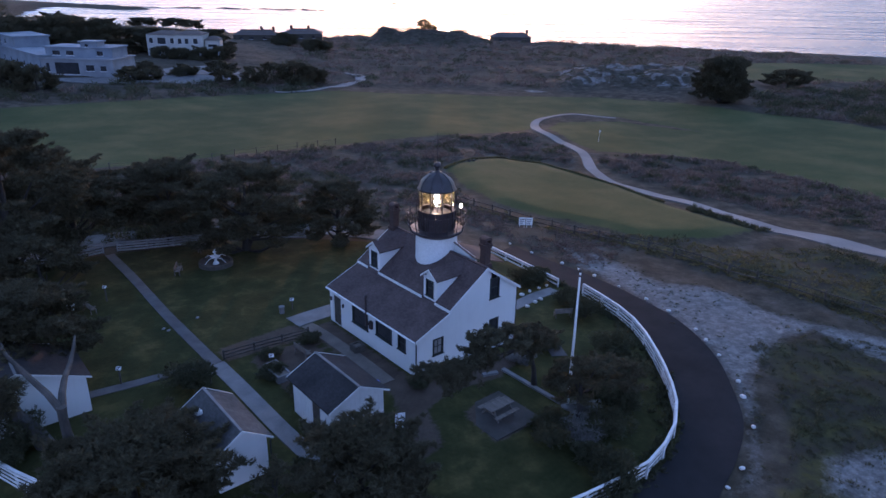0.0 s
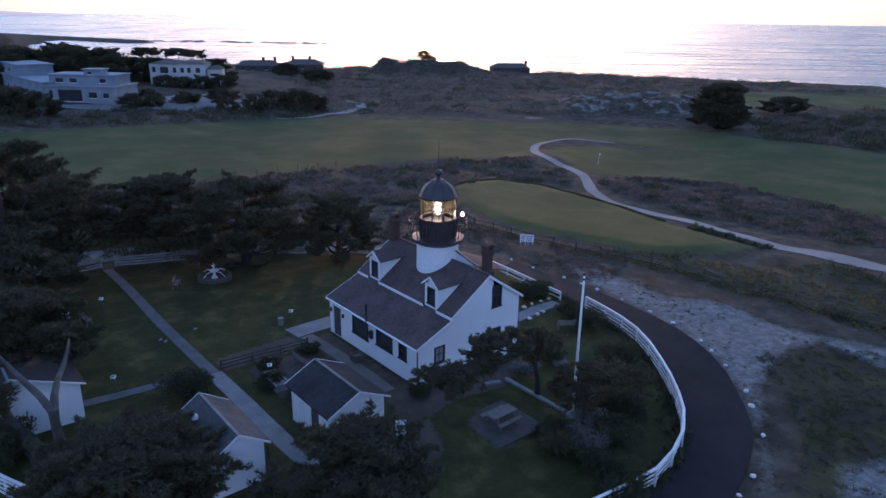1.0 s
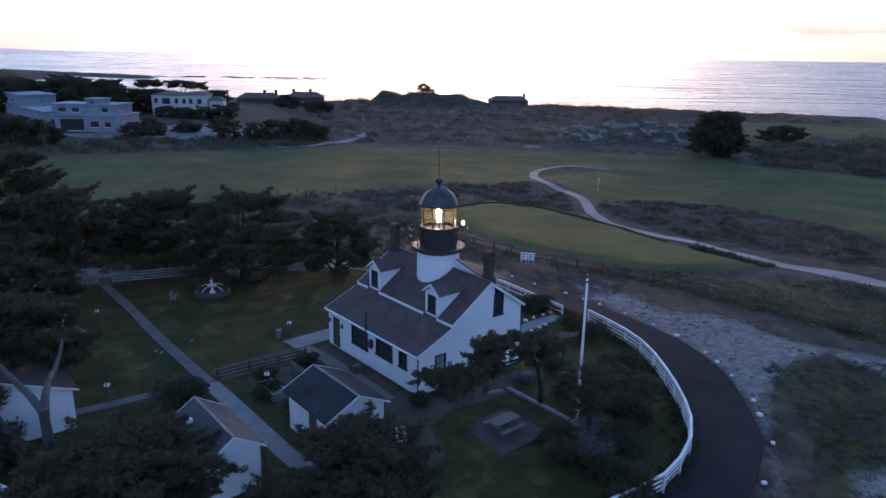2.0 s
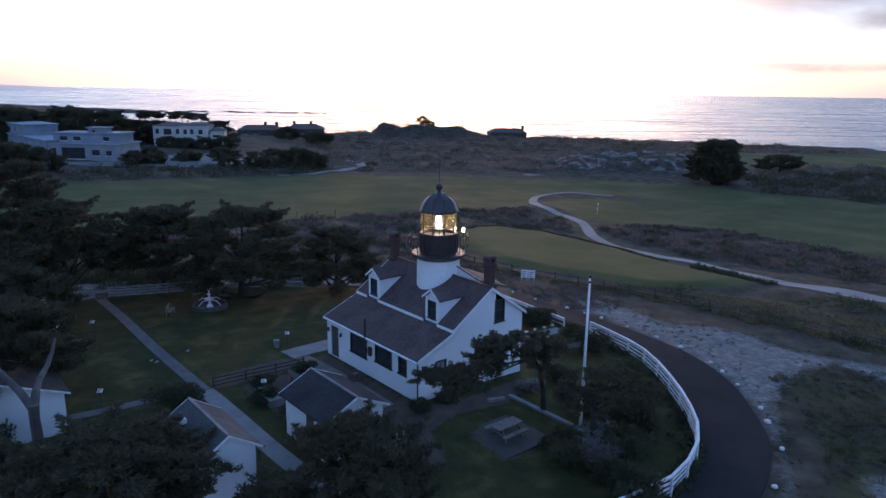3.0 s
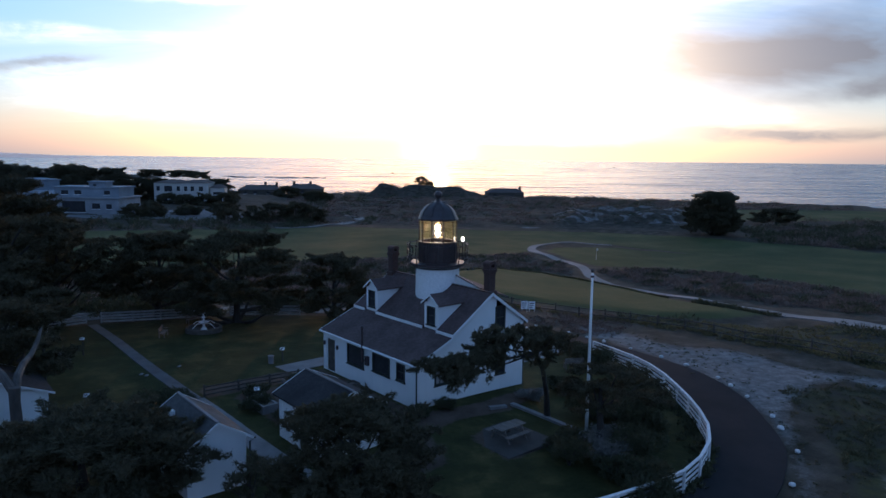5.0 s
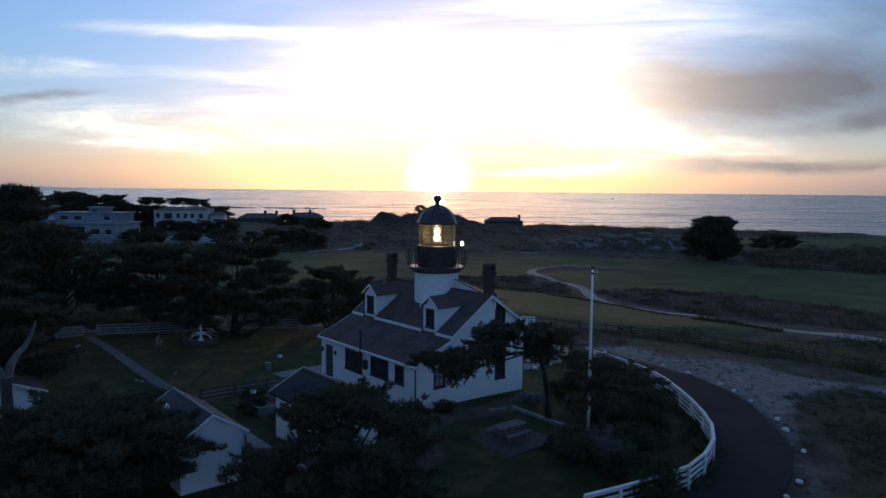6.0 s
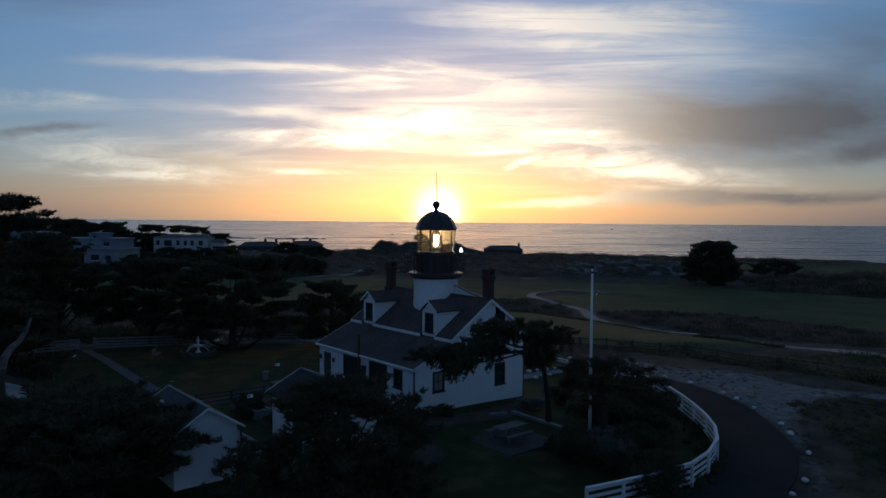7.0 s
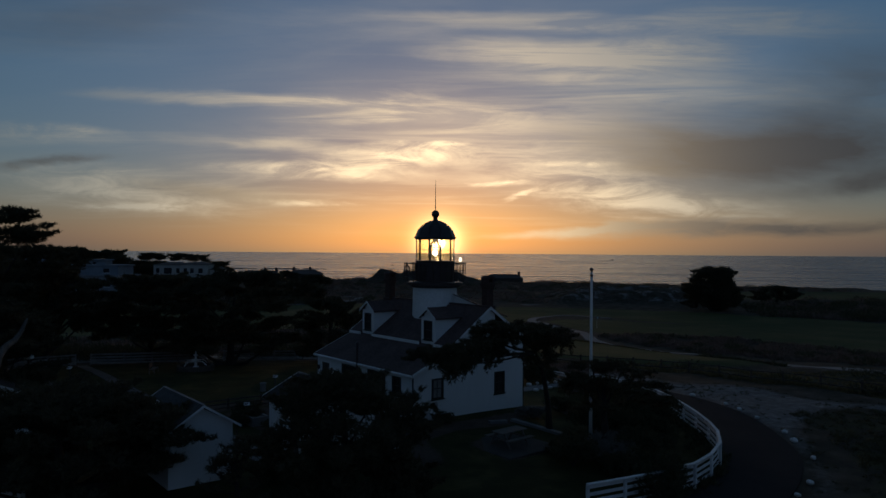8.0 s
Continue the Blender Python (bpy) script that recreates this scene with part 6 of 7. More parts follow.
# tree by the far fairway, and others of the distance
x, y = P(79, 151); tree("round_tree", x, y, "large dense round dark tree beside the fairway", 11.6, 6.4, 41, 84, 6, (0, 0), 0.75, 0.9, 30, 0.5, crown_low=0.12, tips=0.1, top_flat=0.55)
x, y = P(113, 184); tree("round_tree", x, y, "low wide dark tree on the dunes", 5.2, 6.4, 42, 22, 3, (0, 0), 0.45, 0.9, 30, 0.3, crown_low=0.2, tips=0.1)
for k, (r, s, h, w) in enumerate(((-124, 247, 12.6, 6.5), (-112, 250, 12.8, 7.0), (-103, 247, 11.6, 5.0))):
    x, y = P(r, s); tree("umbrella_pine", x, y, "tall flat-topped pine with bare trunks behind the mansion", h, w, 50 + k, 18, 2, (0, 0), 0.3, 1.0, 22, 0.4, crown_low=0.76, tips=0.1, group="far pines")
for k, (r, s, h, w) in enumerate(((-150, 190, 14, 8), (-165, 200, 15, 9), (-137, 206, 13.5, 8), (-128, 215, 12.5, 7.5), (-176, 178, 12, 9), (-92, 236, 8.5, 6), (-150, 232, 13, 9), (-190, 215, 14, 10), (-205, 190, 13, 10), (-120, 233, 8.5, 6), (-131, 229, 10, 6.5), (-116, 240, 8, 6), (-143, 221, 12, 7), (-158, 214, 13, 8))):
    x, y = P(r, s); tree("cypress", x, y, "dark cypress in the belt behind the buildings", h, w, 60 + k, 40, 5, (0, 0), 0.6, 1.2, 20, 0.5, crown_low=0.12, tips=0.1, top_flat=0.55, group="far tree belt")

# ---- scrub and grass, as stuff ----
def scatter(name, label, polys, count, size, blades, blade, material, seed, rs_space=True, keep_off=(), rise=0.55, squash=0.7):
    """Low bushes strewn over polygons: each a small spiky dome set on the ground."""
    rng = np.random.RandomState(seed)
    px, py = [], []
    for poly, n in zip(polys, count):
        a = np.array(poly)
        lo, hi = a.min(0), a.max(0)
        c = rng.uniform(lo, hi, (n * 3, 2))
        ok = poly_dist(c[:, 0], c[:, 1], poly) > 0
        lump = waves(c[:, 0], c[:, 1], 14, seed + 1) + rng.uniform(-1, 1, len(c)) > -0.25
        c = c[ok & lump][:n]
        if rs_space:
            c = np.stack([c[:, 0] * RX + c[:, 1] * FX, c[:, 0] * RY + c[:, 1] * FY], -1)
        px.append(c[:, 0]); py.append(c[:, 1])
    px, py = np.concatenate(px), np.concatenate(py)
    for line, d in keep_off:
        m = line_dist(px, py, line) > d
        px, py = px[m], py[m]
    r_, s_ = px * RX + py * RY, px * FX + py * FY
    m = np.maximum.reduce([poly_dist(r_, s_, f) for f in FAIRWAYS + [GREEN]]) < 0.6
    px, py = px[m], py[m]
    n = len(px)
    pz = height(px, py)
    w = rng.uniform(size[0], size[1], n) * rng.uniform(0.6, 1.0, n)
    k = int(blades * 1.35)
    a = rng.normal(size=(n * k, 3))
    a[:, 2] = np.abs(a[:, 2]) * 0.8
    a /= np.linalg.norm(a, axis=1, keepdims=True)
    W = np.repeat(w, k)
    rad = W * 0.5 * rng.uniform(0.55, 1.05, n * k)
    pos = np.repeat(np.stack([px, py, pz], -1), k, 0) + a * rad[:, None] * np.array([1, 1, squash])
    dirs = a + rng.normal(size=(n * k, 3)) * 0.5 + np.array([0, 0, rise])
    v, f = blade_mesh(pos, dirs, W * blade * rng.uniform(0.6, 1.4, n * k), W * blade * rng.uniform(0.16, 0.34, n * k), rng)
    ob = raw(name, v, f, material)
    return tagged(ob, label, "scrub", kind="stuff")


CART = [P(50, 21), P(44, 28.7), P(40.6, 32.5), P(36.3, 41.5), P(31, 49.2), P(26.6, 55), P(25.1, 64.5), P(25.9, 78.2), P(22.9, 91.3), P(20.2, 102), P(22.7, 115)]
MID_SCRUB = [(-70, 48), (-52, 53), (-37, 64), (-23, 74), (-9, 82), (8, 91), (18, 97), (22, 88), (23.5, 76), (22, 66), (18, 69), (9, 72), (3, 68), (-1, 60), (2, 48), (5, 38), (3, 28), (-10, 29), (-20, 26), (-32, 24), (-48, 26)]
SCRUB_R = [(29.4, 78), (44, 78), (51, 74), (59.5, 62.7), (66, 49), (56, 30), (45, 40), (35, 52), (29, 62), (27.5, 70)]
SCRUB_FAR_R = [(84, 132), (96, 124), (112, 104), (150, 112), (160, 160), (120, 182), (95, 168)]
FAR_SCRUB = [(-60, 170), (-30, 165), (20, 170), (36, 172), (36, 235), (100, 236), (112, 190), (150, 175), (200, 215), (190, 300), (110, 372), (0, 385), (-90, 385), (-80, 300), (-60, 240)]
LEFT_EDGE = [(-140, 112), (-100, 108), (-78, 115), (-56, 142), (-36, 158), (-45, 176), (-62, 168), (-88, 142), (-103, 130), (-130, 132)]
scatter("dune_scrub", "grey-brown dune scrub beyond the lawn", [MID_SCRUB, SCRUB_R], [2600, 1100], (0.7, 2.2), 34, 0.24, M_SCRUB, 101, keep_off=((CART, 2.0),))
scatter("dark_scrub", "dark green coyote brush among the dunes", [MID_SCRUB, SCRUB_R, ROUGH_R], [420, 110, 60], (1.0, 3.4), 80, 0.17, M_SHRUB, 102, keep_off=((CART, 2.5),))
scatter("low_plants", "low dark plants in the sandy verge", [NEAR_R], [3200], (0.2, 0.75), 22, 0.3, M_HERB, 103, keep_off=(([P(*q) for q in ROAD_OUT], 2.6),))
scatter("verge_grass", "dry tufted grass between fence and tee", [ROUGH_R], [2600], (0.2, 0.6), 14, 0.6, M_GRASS, 104, keep_off=((CART, 2.6),))
scatter("far_scrub", "far dune scrub towards the shore", [FAR_SCRUB, SCRUB_FAR_R, LEFT_EDGE], [2600, 500, 120], (2.0, 5.5), 46, 0.15, M_SCRUB, 105)
scatter("far_dark_scrub", "far dark brush on the dunes and round the car park", [FAR_SCRUB, SCRUB_FAR_R, LEFT_EDGE], [460, 460, 300], (2.5, 7.0), 80, 0.14, M_SHRUB, 106)
FAR_LEFT = [(-420, 300), (-170, 230), (-125, 262), (-118, 400), (-230, 500), (-400, 620), (-620, 950), (-700, 700)]
scatter("far_woods", "dark far woods along the left shore", [FAR_LEFT], [650], (6.0, 15.0), 110, 0.12, M_CYPRESS, 110, squash=0.9)
scatter("belt_brush", "dark undergrowth of the far tree belt", [[(-182, 190), (-150, 184), (-122, 226), (-90, 240), (-88, 264), (-125, 264), (-190, 225)]], [170], (5.0, 9.0), 110, 0.13, M_CYPRESS, 116, squash=0.9)
scatter("dune_growth", "pale dry growth on the sand dunes", [DUNES], [600], (0.8, 2.2), 40, 0.16, M_SCRUB, 107)
scatter("dune_brush", "dark low brush between the sand dunes", [DUNES], [520], (0.8, 2.4), 60, 0.16, M_SHRUB, 108)
scatter("sand_plants", "small dark plants scattered over the sandy verge", [SAND[0]], [650], (0.12, 0.5), 20, 0.34, M_HERB, 117, keep_off=(([P(*q) for q in ROAD_OUT], 0.6),))
GROVE = [(-50, 14), (-36, 17), (-24, 21), (-13, 24), (-12, 32), (-30, 33), (-52, 30)]
scatter("grove_brush", "dark brush under the cypress grove", [GROVE], [240], (1.4, 3.6), 90, 0.17, M_SHRUB, 109)
scatter("sandy_grass", "thin grey dune grass beside the drive", [[(8, 22), (11, 18.2), (15, 14), (18, 16), (20, 22), (19, 27), (12, 32), (4, 36), (3, 28)]], [900], (0.3, 0.9), 20, 0.34, M_SCRUB, 115)


def tuft_line(name, label, line, width, count, size, material, seed, blade=0.7, blades=16):
    """Tufts along a line (x, y)."""
    rng = np.random.RandomState(seed)
    pts = smooth_line([(*p, 0) for p in line], 0.3)
    i = rng.randint(0, len(pts), count)
    px = np.array([pts[j].x for j in i]) + rng.normal(size=count) * width
    py = np.array([pts[j].y for j in i]) + rng.normal(size=count) * width
    pz = height(px, py)
    n, k = count, blades
    a = rng.normal(size=(n * k, 3)) * np.array([0.6, 0.6, 0.4]) + np.array([0, 0, 0.7])
    a /= np.linalg.norm(a, axis=1, keepdims=True)
    w = np.repeat(rng.uniform(size[0], size[1], n), k)
    pos = np.repeat(np.stack([px, py, pz], -1), k, 0) + a * w[:, None] * 0.45
    v, f = blade_mesh(pos, a + rng.normal(size=(n * k, 3)) * 0.25, w * blade, w * 0.12 * blade * 2, rng)
    return tagged(raw(name, v, f, material), label, "grass", kind="stuff")


tuft_line("fringe_grass", "tall dry grass along the crest of the tee", [P(*q) for q in [(0.5, 59.5), (4, 66), (9.6, 69.6), (17, 67.2), (23, 58.2), (26.4, 53.4), (30.8, 44)]], 0.14, 900, (0.22, 0.5), M_GRASS, 111)
tuft_line("path_hedge", "low dark brush along the cart path", [P(33.5, 40.5), P(36, 36.5), P(38.4, 32.2), P(39, 31)], 0.5, 200, (0.4, 0.9), M_HERB, 112, 0.6)
tuft_line("fence_weeds", "rough weeds under the split-rail fence", [(26.6, 28.5), (28.0, 17.5), (29.7, 7.8), (30.9, -0.2), (30.9, -8), (31.1, -14.9), (31.4, -22)], 0.6, 700, (0.2, 0.5), M_GRASS, 113, 0.6)
tuft_line("fence_weeds", "weeds under the white fence", inset(ROAD_IN[1:12], 0.7), 0.4, 500, (0.25, 0.6), M_SHRUB, 114, 0.6)

# ---- rocks along the drive ----
def rock(x, y, w, seed, label, group, material, sink=0.25):
    rng = random.Random(seed)
    z = gz(x, y)
    bm = bmesh.new()
    bmesh.ops.create_icosphere(bm, subdivisions=2, radius=0.5)
    for v in bm.verts:
        n = noise.noise(v.co * 2.2 + Vector((seed, seed * 0.7, 0)))
        v.co *= 1 + 0.35 * n
    m = Matrix.Translation((0, 0, w * 0.28 - w * sink * 0.4)) @ Matrix.Rotation(rng.uniform(0, 6), 4, "Z") @ Matrix.Diagonal((w, w * rng.uniform(0.7, 0.95), w * rng.uniform(0.55, 0.75), 1))
    bmesh.ops.transform(bm, matrix=m, verts=bm.verts)
    ob = part("rock", bm, material)
    ob.location = (x, y, z + 0.03)
    return tagged(ob, label, "rock", group)


for k, (r, s) in enumerate(((7.6, 20.9), (9.6, 18.3), (12.3, 15.5), (13.7, 14.0), (14.9, 12.4), (16.6, 9.8), (18.3, 6.9), (19.5, 4.4), (20.6, 1.0), (20.8, -0.8), (21.0, -3.0), (21.0, -6.6), (20.6, -8.5), (19.9, -11.8), (17.6, -15.8), (16.2, -17.4))):
    x, y = P(r, s)
    rock(x, y, 0.3 + 0.12 * ((k * 7) % 5) / 4, k + 1, "whitewashed boulder edging the asphalt drive", "white boulders", M_ROCK)
for k, (x, y) in enumerate(((8.6, -0.1), (9.8, 0.2), (11.0, 0.4), (12.3, 0.5), (13.4, 0.6), (8.4, -1.8), (9.7, -1.5), (10.6, -1.3), (12.6, -1.3))):
    rock(x, y, 0.34 + 0.1 * ((k * 3) % 4) / 3, k + 40, "small whitewashed rock lining the entry path", "entry path rocks", M_ROCK)

# ---- flagpole ----
x, y = -0.1, -13.5
z = gz(x, y)
fp = thing("flagpole", x, y, z, "tall white painted flagpole with a dark finial", "flagpole")
bm = bmesh.new(); tube(bm, [(0, 0, 0), (0, 0, 3), (0, 0, 6), (0, 0, 9.3)], [0.1, 0.09, 0.075, 0.055], 10); part("pole", bm, M_WHITE, fp, smooth=True)
bm = bmesh.new(); lathe(bm, [(0.42, -0.1), (0.42, 0.1), (0.3, 0.16), (0.13, 0.2), (0.13, 0.3), (0, 0.3)], 16); part("base", bm, M_CONCRETE, fp, "round concrete footing")
bm = bmesh.new(); bmesh.ops.create_uvsphere(bm, u_segments=10, v_segments=8, radius=0.11, matrix=Matrix.Translation((0, 0, 9.42))); part("finial", bm, M_IRON, fp)
bm = bmesh.new(); lathe(bm, [(0.09, 9.05), (0.1, 9.08), (0.1, 9.14), (0.06, 9.16)], 10); part("truck", bm, M_IRON, fp)
bm = bmesh.new(); tube(bm, [(0.12, 0.02, 9.1), (0.14, 0.02, 1.2)], [0.008, 0.008], 4); part("halyard", bm, M_WHITE, fp)
bm = bmesh.new(); beam(bm, (0.1, -0.1, 1.2), (0.1, 0.12, 1.2), 0.03, 0.03); part("cleat", bm, M_IRON, fp)


# ---- picnic tables, benches, signs ----
def picnic_table(x, y, turn, label):
    t = thing("picnic_table", x, y, gz(x, y) + 0.06, label, "picnic table", "picnic tables", turn=turn)
    for k in range(5):
        part("top_plank", boxed(-0.95, 0.95, -0.4 + k * 0.162, -0.4 + k * 0.162 + 0.15, 0.72, 0.76, 0.005), M_WOOD, t)
    for s in (-1, 1):
        for k in range(2):
            y0 = s * 0.75 - 0.15 + k * 0.155
            part("seat_plank", boxed(-0.95, 0.95, y0, y0 + 0.145, 0.42, 0.46, 0.005), M_WOOD, t)
    for xx in (-0.65, 0.65):
        for s in (-1, 1):
            bm = bmesh.new(); beam(bm, (xx, s * 0.7, 0), (xx, s * 0.25, 0.72), 0.05, 0.1); part("leg", bm, M_WOOD, t)
        part("seat_brace", boxed(xx - 0.02, xx + 0.02, -0.9, 0.9, 0.34, 0.42), M_WOOD, t)
    return t


bm = boxed(-1.85, 1.85, -1.85, 1.85, -0.12, 0.06, 0.02)
pad = part("paved_pad", bm, M_PAD); pad.location = (-4.45, -11.65, gz(-4.45, -11.65)); tagged(pad, "square gravel pad under the picnic table", "pad", kind="structure")
picnic_table(-4.45, -11.65, 0, "weathered wooden picnic table on a dirt pad")
picnic_table(5.6, -12.2, -75, "weathered wooden picnic table among the shrubs")


def bench(x, y, turn, label, material):
    b = thing("bench", x, y, gz(x, y), label, "bench", "garden benches", turn=turn)
    for k in range(3):
        part("seat_slat", boxed(-0.75, 0.75, -0.2 + k * 0.14, -0.08 + k * 0.14, 0.42, 0.45), material, b)
    for k in range(3):
        part("back_slat", boxed(-0.75, 0.75, 0.24, 0.27, 0.52 + k * 0.13, 0.62 + k * 0.13), material, b)
    for xx in (-0.68, 0.62):
        part("leg", boxed(xx, xx + 0.06, -0.2, -0.14, 0, 0.42), material, b)
        part("leg", boxed(xx, xx + 0.06, 0.2, 0.26, 0, 0.9), material, b)
        part("armrest", boxed(xx, xx + 0.06, -0.2, 0.24, 0.62, 0.66), material, b)
    return b


bench(9.6, -4.6, 150, "grey wooden garden bench facing the house", M_WOOD)
bench(-11.8, 22.3, 60, "pale wooden bench by the garden fountain", M_WOOD)
bench(-7.6, 26.7, 10, "pale wooden bench near the back fence", M_WOOD)
bench(-20.2, 18.3, 100, "pale wooden bench under the cypresses", M_WOOD)
bench(-10.4, 1.9, 95, "low wooden bench in the garden bed", M_WOOD)


def sign_post(x, y, high, turn, label):
    """A slanted reading panel on a post, its print shown as bars."""
    s = thing("sign", x, y, gz(x, y), label, "sign", "garden signs", turn=turn)
    part("post", boxed(-0.045, 0.045, -0.045, 0.045, -0.1, high), M_DARKWOOD, s)
    bm = boxed(-0.16, 0.16, -0.13, 0.13, -0.02, 0.02, 0.006)
    bmesh.ops.transform(bm, matrix=Matrix.Translation((0, -0.03, high + 0.06)) @ Matrix.Rotation(radians(32), 4, "X"), verts=bm.verts)
    board = part("panel", bm, M_WHITE, s, "white reading panel")
    for k in range(3):
        bm = boxed(-0.13, 0.11 - 0.05 * k, 0.035 - k * 0.07, 0.08 - k * 0.07, 0.021, 0.024)
        bmesh.ops.transform(bm, matrix=Matrix.Translation((0, -0.03, high + 0.06)) @ Matrix.Rotation(radians(32), 4, "X"), verts=bm.verts)
        part("print_bar", bm, M_IRON, board)
    return s


sign_post(-21.47, 5.85, 1.15, -40, "white reading panel on a dark post in the lawn")
sign_post(-18.64, 19.6, 1.25, -40, "white reading panel on a dark post under the cypresses")
sign_post(-12.76, 2.0, 0.75, -20, "white reading panel on a short post in the garden bed")
sign_post(-16.9, 2.4, 0.7, -30, "white reading panel on a short post beside the path")
sign_post(-7.5, 8.95, 0.9, -40, "white reading panel on a dark post by the porch pad")
bm = bmesh.new(); lathe(bm, [(0.2, -0.05), (0.2, 0.5), (0.24, 0.52), (0.24, 0.58), (0.1, 0.62), (0, 0.62)], 14)
st = part("bollard", bm, M_CONCRETE); st.location = (-8.43, 8.95, gz(-8.43, 8.95)); tagged(st, "short round concrete bollard by the porch pad", "bollard")
for x, y in ((-16.7, 11.9), (-16.5, 11.4), (-14.0, 12.2)):
    ob = part("marker_stone", boxed(-0.17, 0.17, -0.1, 0.1, -0.05, 0.05, 0.02), M_CONCRETE)
    ob.location = (x, y, gz(x, y)); ob.rotation_euler = (0.1, 0, 0.8)
    tagged(ob, "flat pale marker stone in the lawn", "marker stone", "lawn marker stones")

# boards by the drive
for k, dx in enumerate((-0.42, 0.42)):
    x, y = 26.2 + dx * RX, 15.5 + dx * RY
    b = thing("notice_board", x, y, gz(x, y), "white notice panel on two legs by the split-rail fence", "notice board", "notice boards", turn=-40)
    board = part("panel", boxed(-0.38, 0.38, -0.02, 0.02, 0.35, 1.25), M_WHITE, b)
    for sx in (-0.3, 0.26):
        part("leg", boxed(sx, sx + 0.05, -0.03, 0.03, -0.1, 0.35), M_WHITE, b)
    for i in range(3):
        part("print_bar", boxed(-0.28, 0.1 + 0.08 * i, -0.026, -0.021, 0.5 + i * 0.24, 0.58 + i * 0.24), M_IRON, board)

# fountain
x, y = -8.3, 22.4
fz = gz(x, y)
fo = thing("fountain", x, y, fz, "white tiered garden fountain in a round stone basin", "fountain")
bm = bmesh.new(); lathe(bm, [(1.55, -0.1), (1.55, 0.4), (1.5, 0.46), (1.3, 0.46), (1.25, 0.15), (0, 0.12)], 28); part("basin", bm, M_DARKWOOD, fo, "low dark basin wall")
bm = bmesh.new(); lathe(bm, [(0.3, 0.12), (0.24, 0.3), (0.12, 0.4), (0.1, 0.7), (0.14, 0.74), (0.42, 0.84), (0.46, 0.9), (0.4, 0.9), (0.1, 0.86), (0.07, 1.2), (0.12, 1.24), (0.22, 1.3), (0.2, 1.34), (0.05, 1.34), (0.05, 1.5), (0.08, 1.56), (0, 1.64)], 18); part("tier", bm, M_WHITE, fo, "white tiered column")
for k in range(4):
    a = k * math.pi / 2 + 0.4
    bm = bmesh.new(); tube(bm, [(0.2 * math.cos(a), 0.2 * math.sin(a), 0.75), (0.8 * math.cos(a), 0.8 * math.sin(a), 0.82), (1.3 * math.cos(a), 1.3 * math.sin(a), 0.5)], [0.035, 0.035, 0.03], 6); part("arched_pipe", bm, M_WHITE, fo)
# white box on a tall post behind the far shed
bx = thing("post_box", -22.4, 12.5, gz(-22.4, 12.5), "white wooden box with a small roof on a tall dark post", "box on post", turn=-40)
part("post", boxed(-0.06, 0.06, -0.06, 0.06, -0.2, 3.1), M_DARKWOOD, bx)
body = part("box", boxed(-0.24, 0.24, -0.2, 0.2, 3.1, 3.85, 0.015), M_WHITE, bx)
for z in (3.25, 3.55):
    part("panel", boxed(-0.13, 0.13, -0.212, -0.202, z, z + 0.18), M_DARKWOOD, body)
bm = bmesh.new()
hexa(bm, [(-0.31, -0.27, 3.85), (0.31, -0.27, 3.85), (0.31, 0.27, 3.85), (-0.31, 0.27, 3.85), (-0.31, -0.03, 4.05), (0.31, -0.03, 4.05), (0.31, 0.03, 4.05), (-0.31, 0.03, 4.05)])
part("roof", bm, M_WHITE, bx)
# water butt, crates beside the garden shed
bm = bmesh.new(); lathe(bm, [(0.26, -0.05), (0.32, 0.3), (0.32, 0.55), (0.28, 0.85), (0.3, 0.88), (0, 0.88)], 16)
bt = part("barrel", bm, M_DARKWOOD); bt.location = (-9.25, -5.3, gz(-9.25, -5.3)); tagged(bt, "dark barrel standing beside the garden shed", "barrel")
bm = bmesh.new(); lathe(bm, [(0.34, 0.0), (0.36, 0.03), (0.2, 0.07), (0, 0.08)], 16)
lid = part("basin_lid", bm, M_BLUE); lid.location = (-9.25, -5.3, gz(-9.25, -5.3) + 0.88); tagged(lid, "blue dished lid resting on the barrel", "lid")
x, y = -9.9, -8.9
ch = thing("folding_sign", x, y, gz(x, y), "small white folding sign beside the shed corner", "sign", turn=-30)
for s in (-1, 1):
    bm = bmesh.new(); hexa(bm, [(-0.3, s * 0.28, 0), (0.3, s * 0.28, 0), (0.3, s * 0.25, 0), (-0.3, s * 0.25, 0), (-0.3, s * 0.04, 0.85), (0.3, s * 0.04, 0.85), (0.3, s * 0.01, 0.85), (-0.3, s * 0.01, 0.85)])
    lf = part("leaf", bm, M_WHITE, ch)
    if s < 0:
        for i in range(3):
            bm = boxed(-0.2, 0.2 - i * 0.06, -0.006, 0.0, 0.2 + i * 0.18, 0.27 + i * 0.18)
            bmesh.ops.transform(bm, matrix=Matrix.Translation((0, -0.285, 0)) @ Matrix.Rotation(radians(-15.8), 4, "X"), verts=bm.verts)
            part("print_bar", bm, M_IRON, lf)
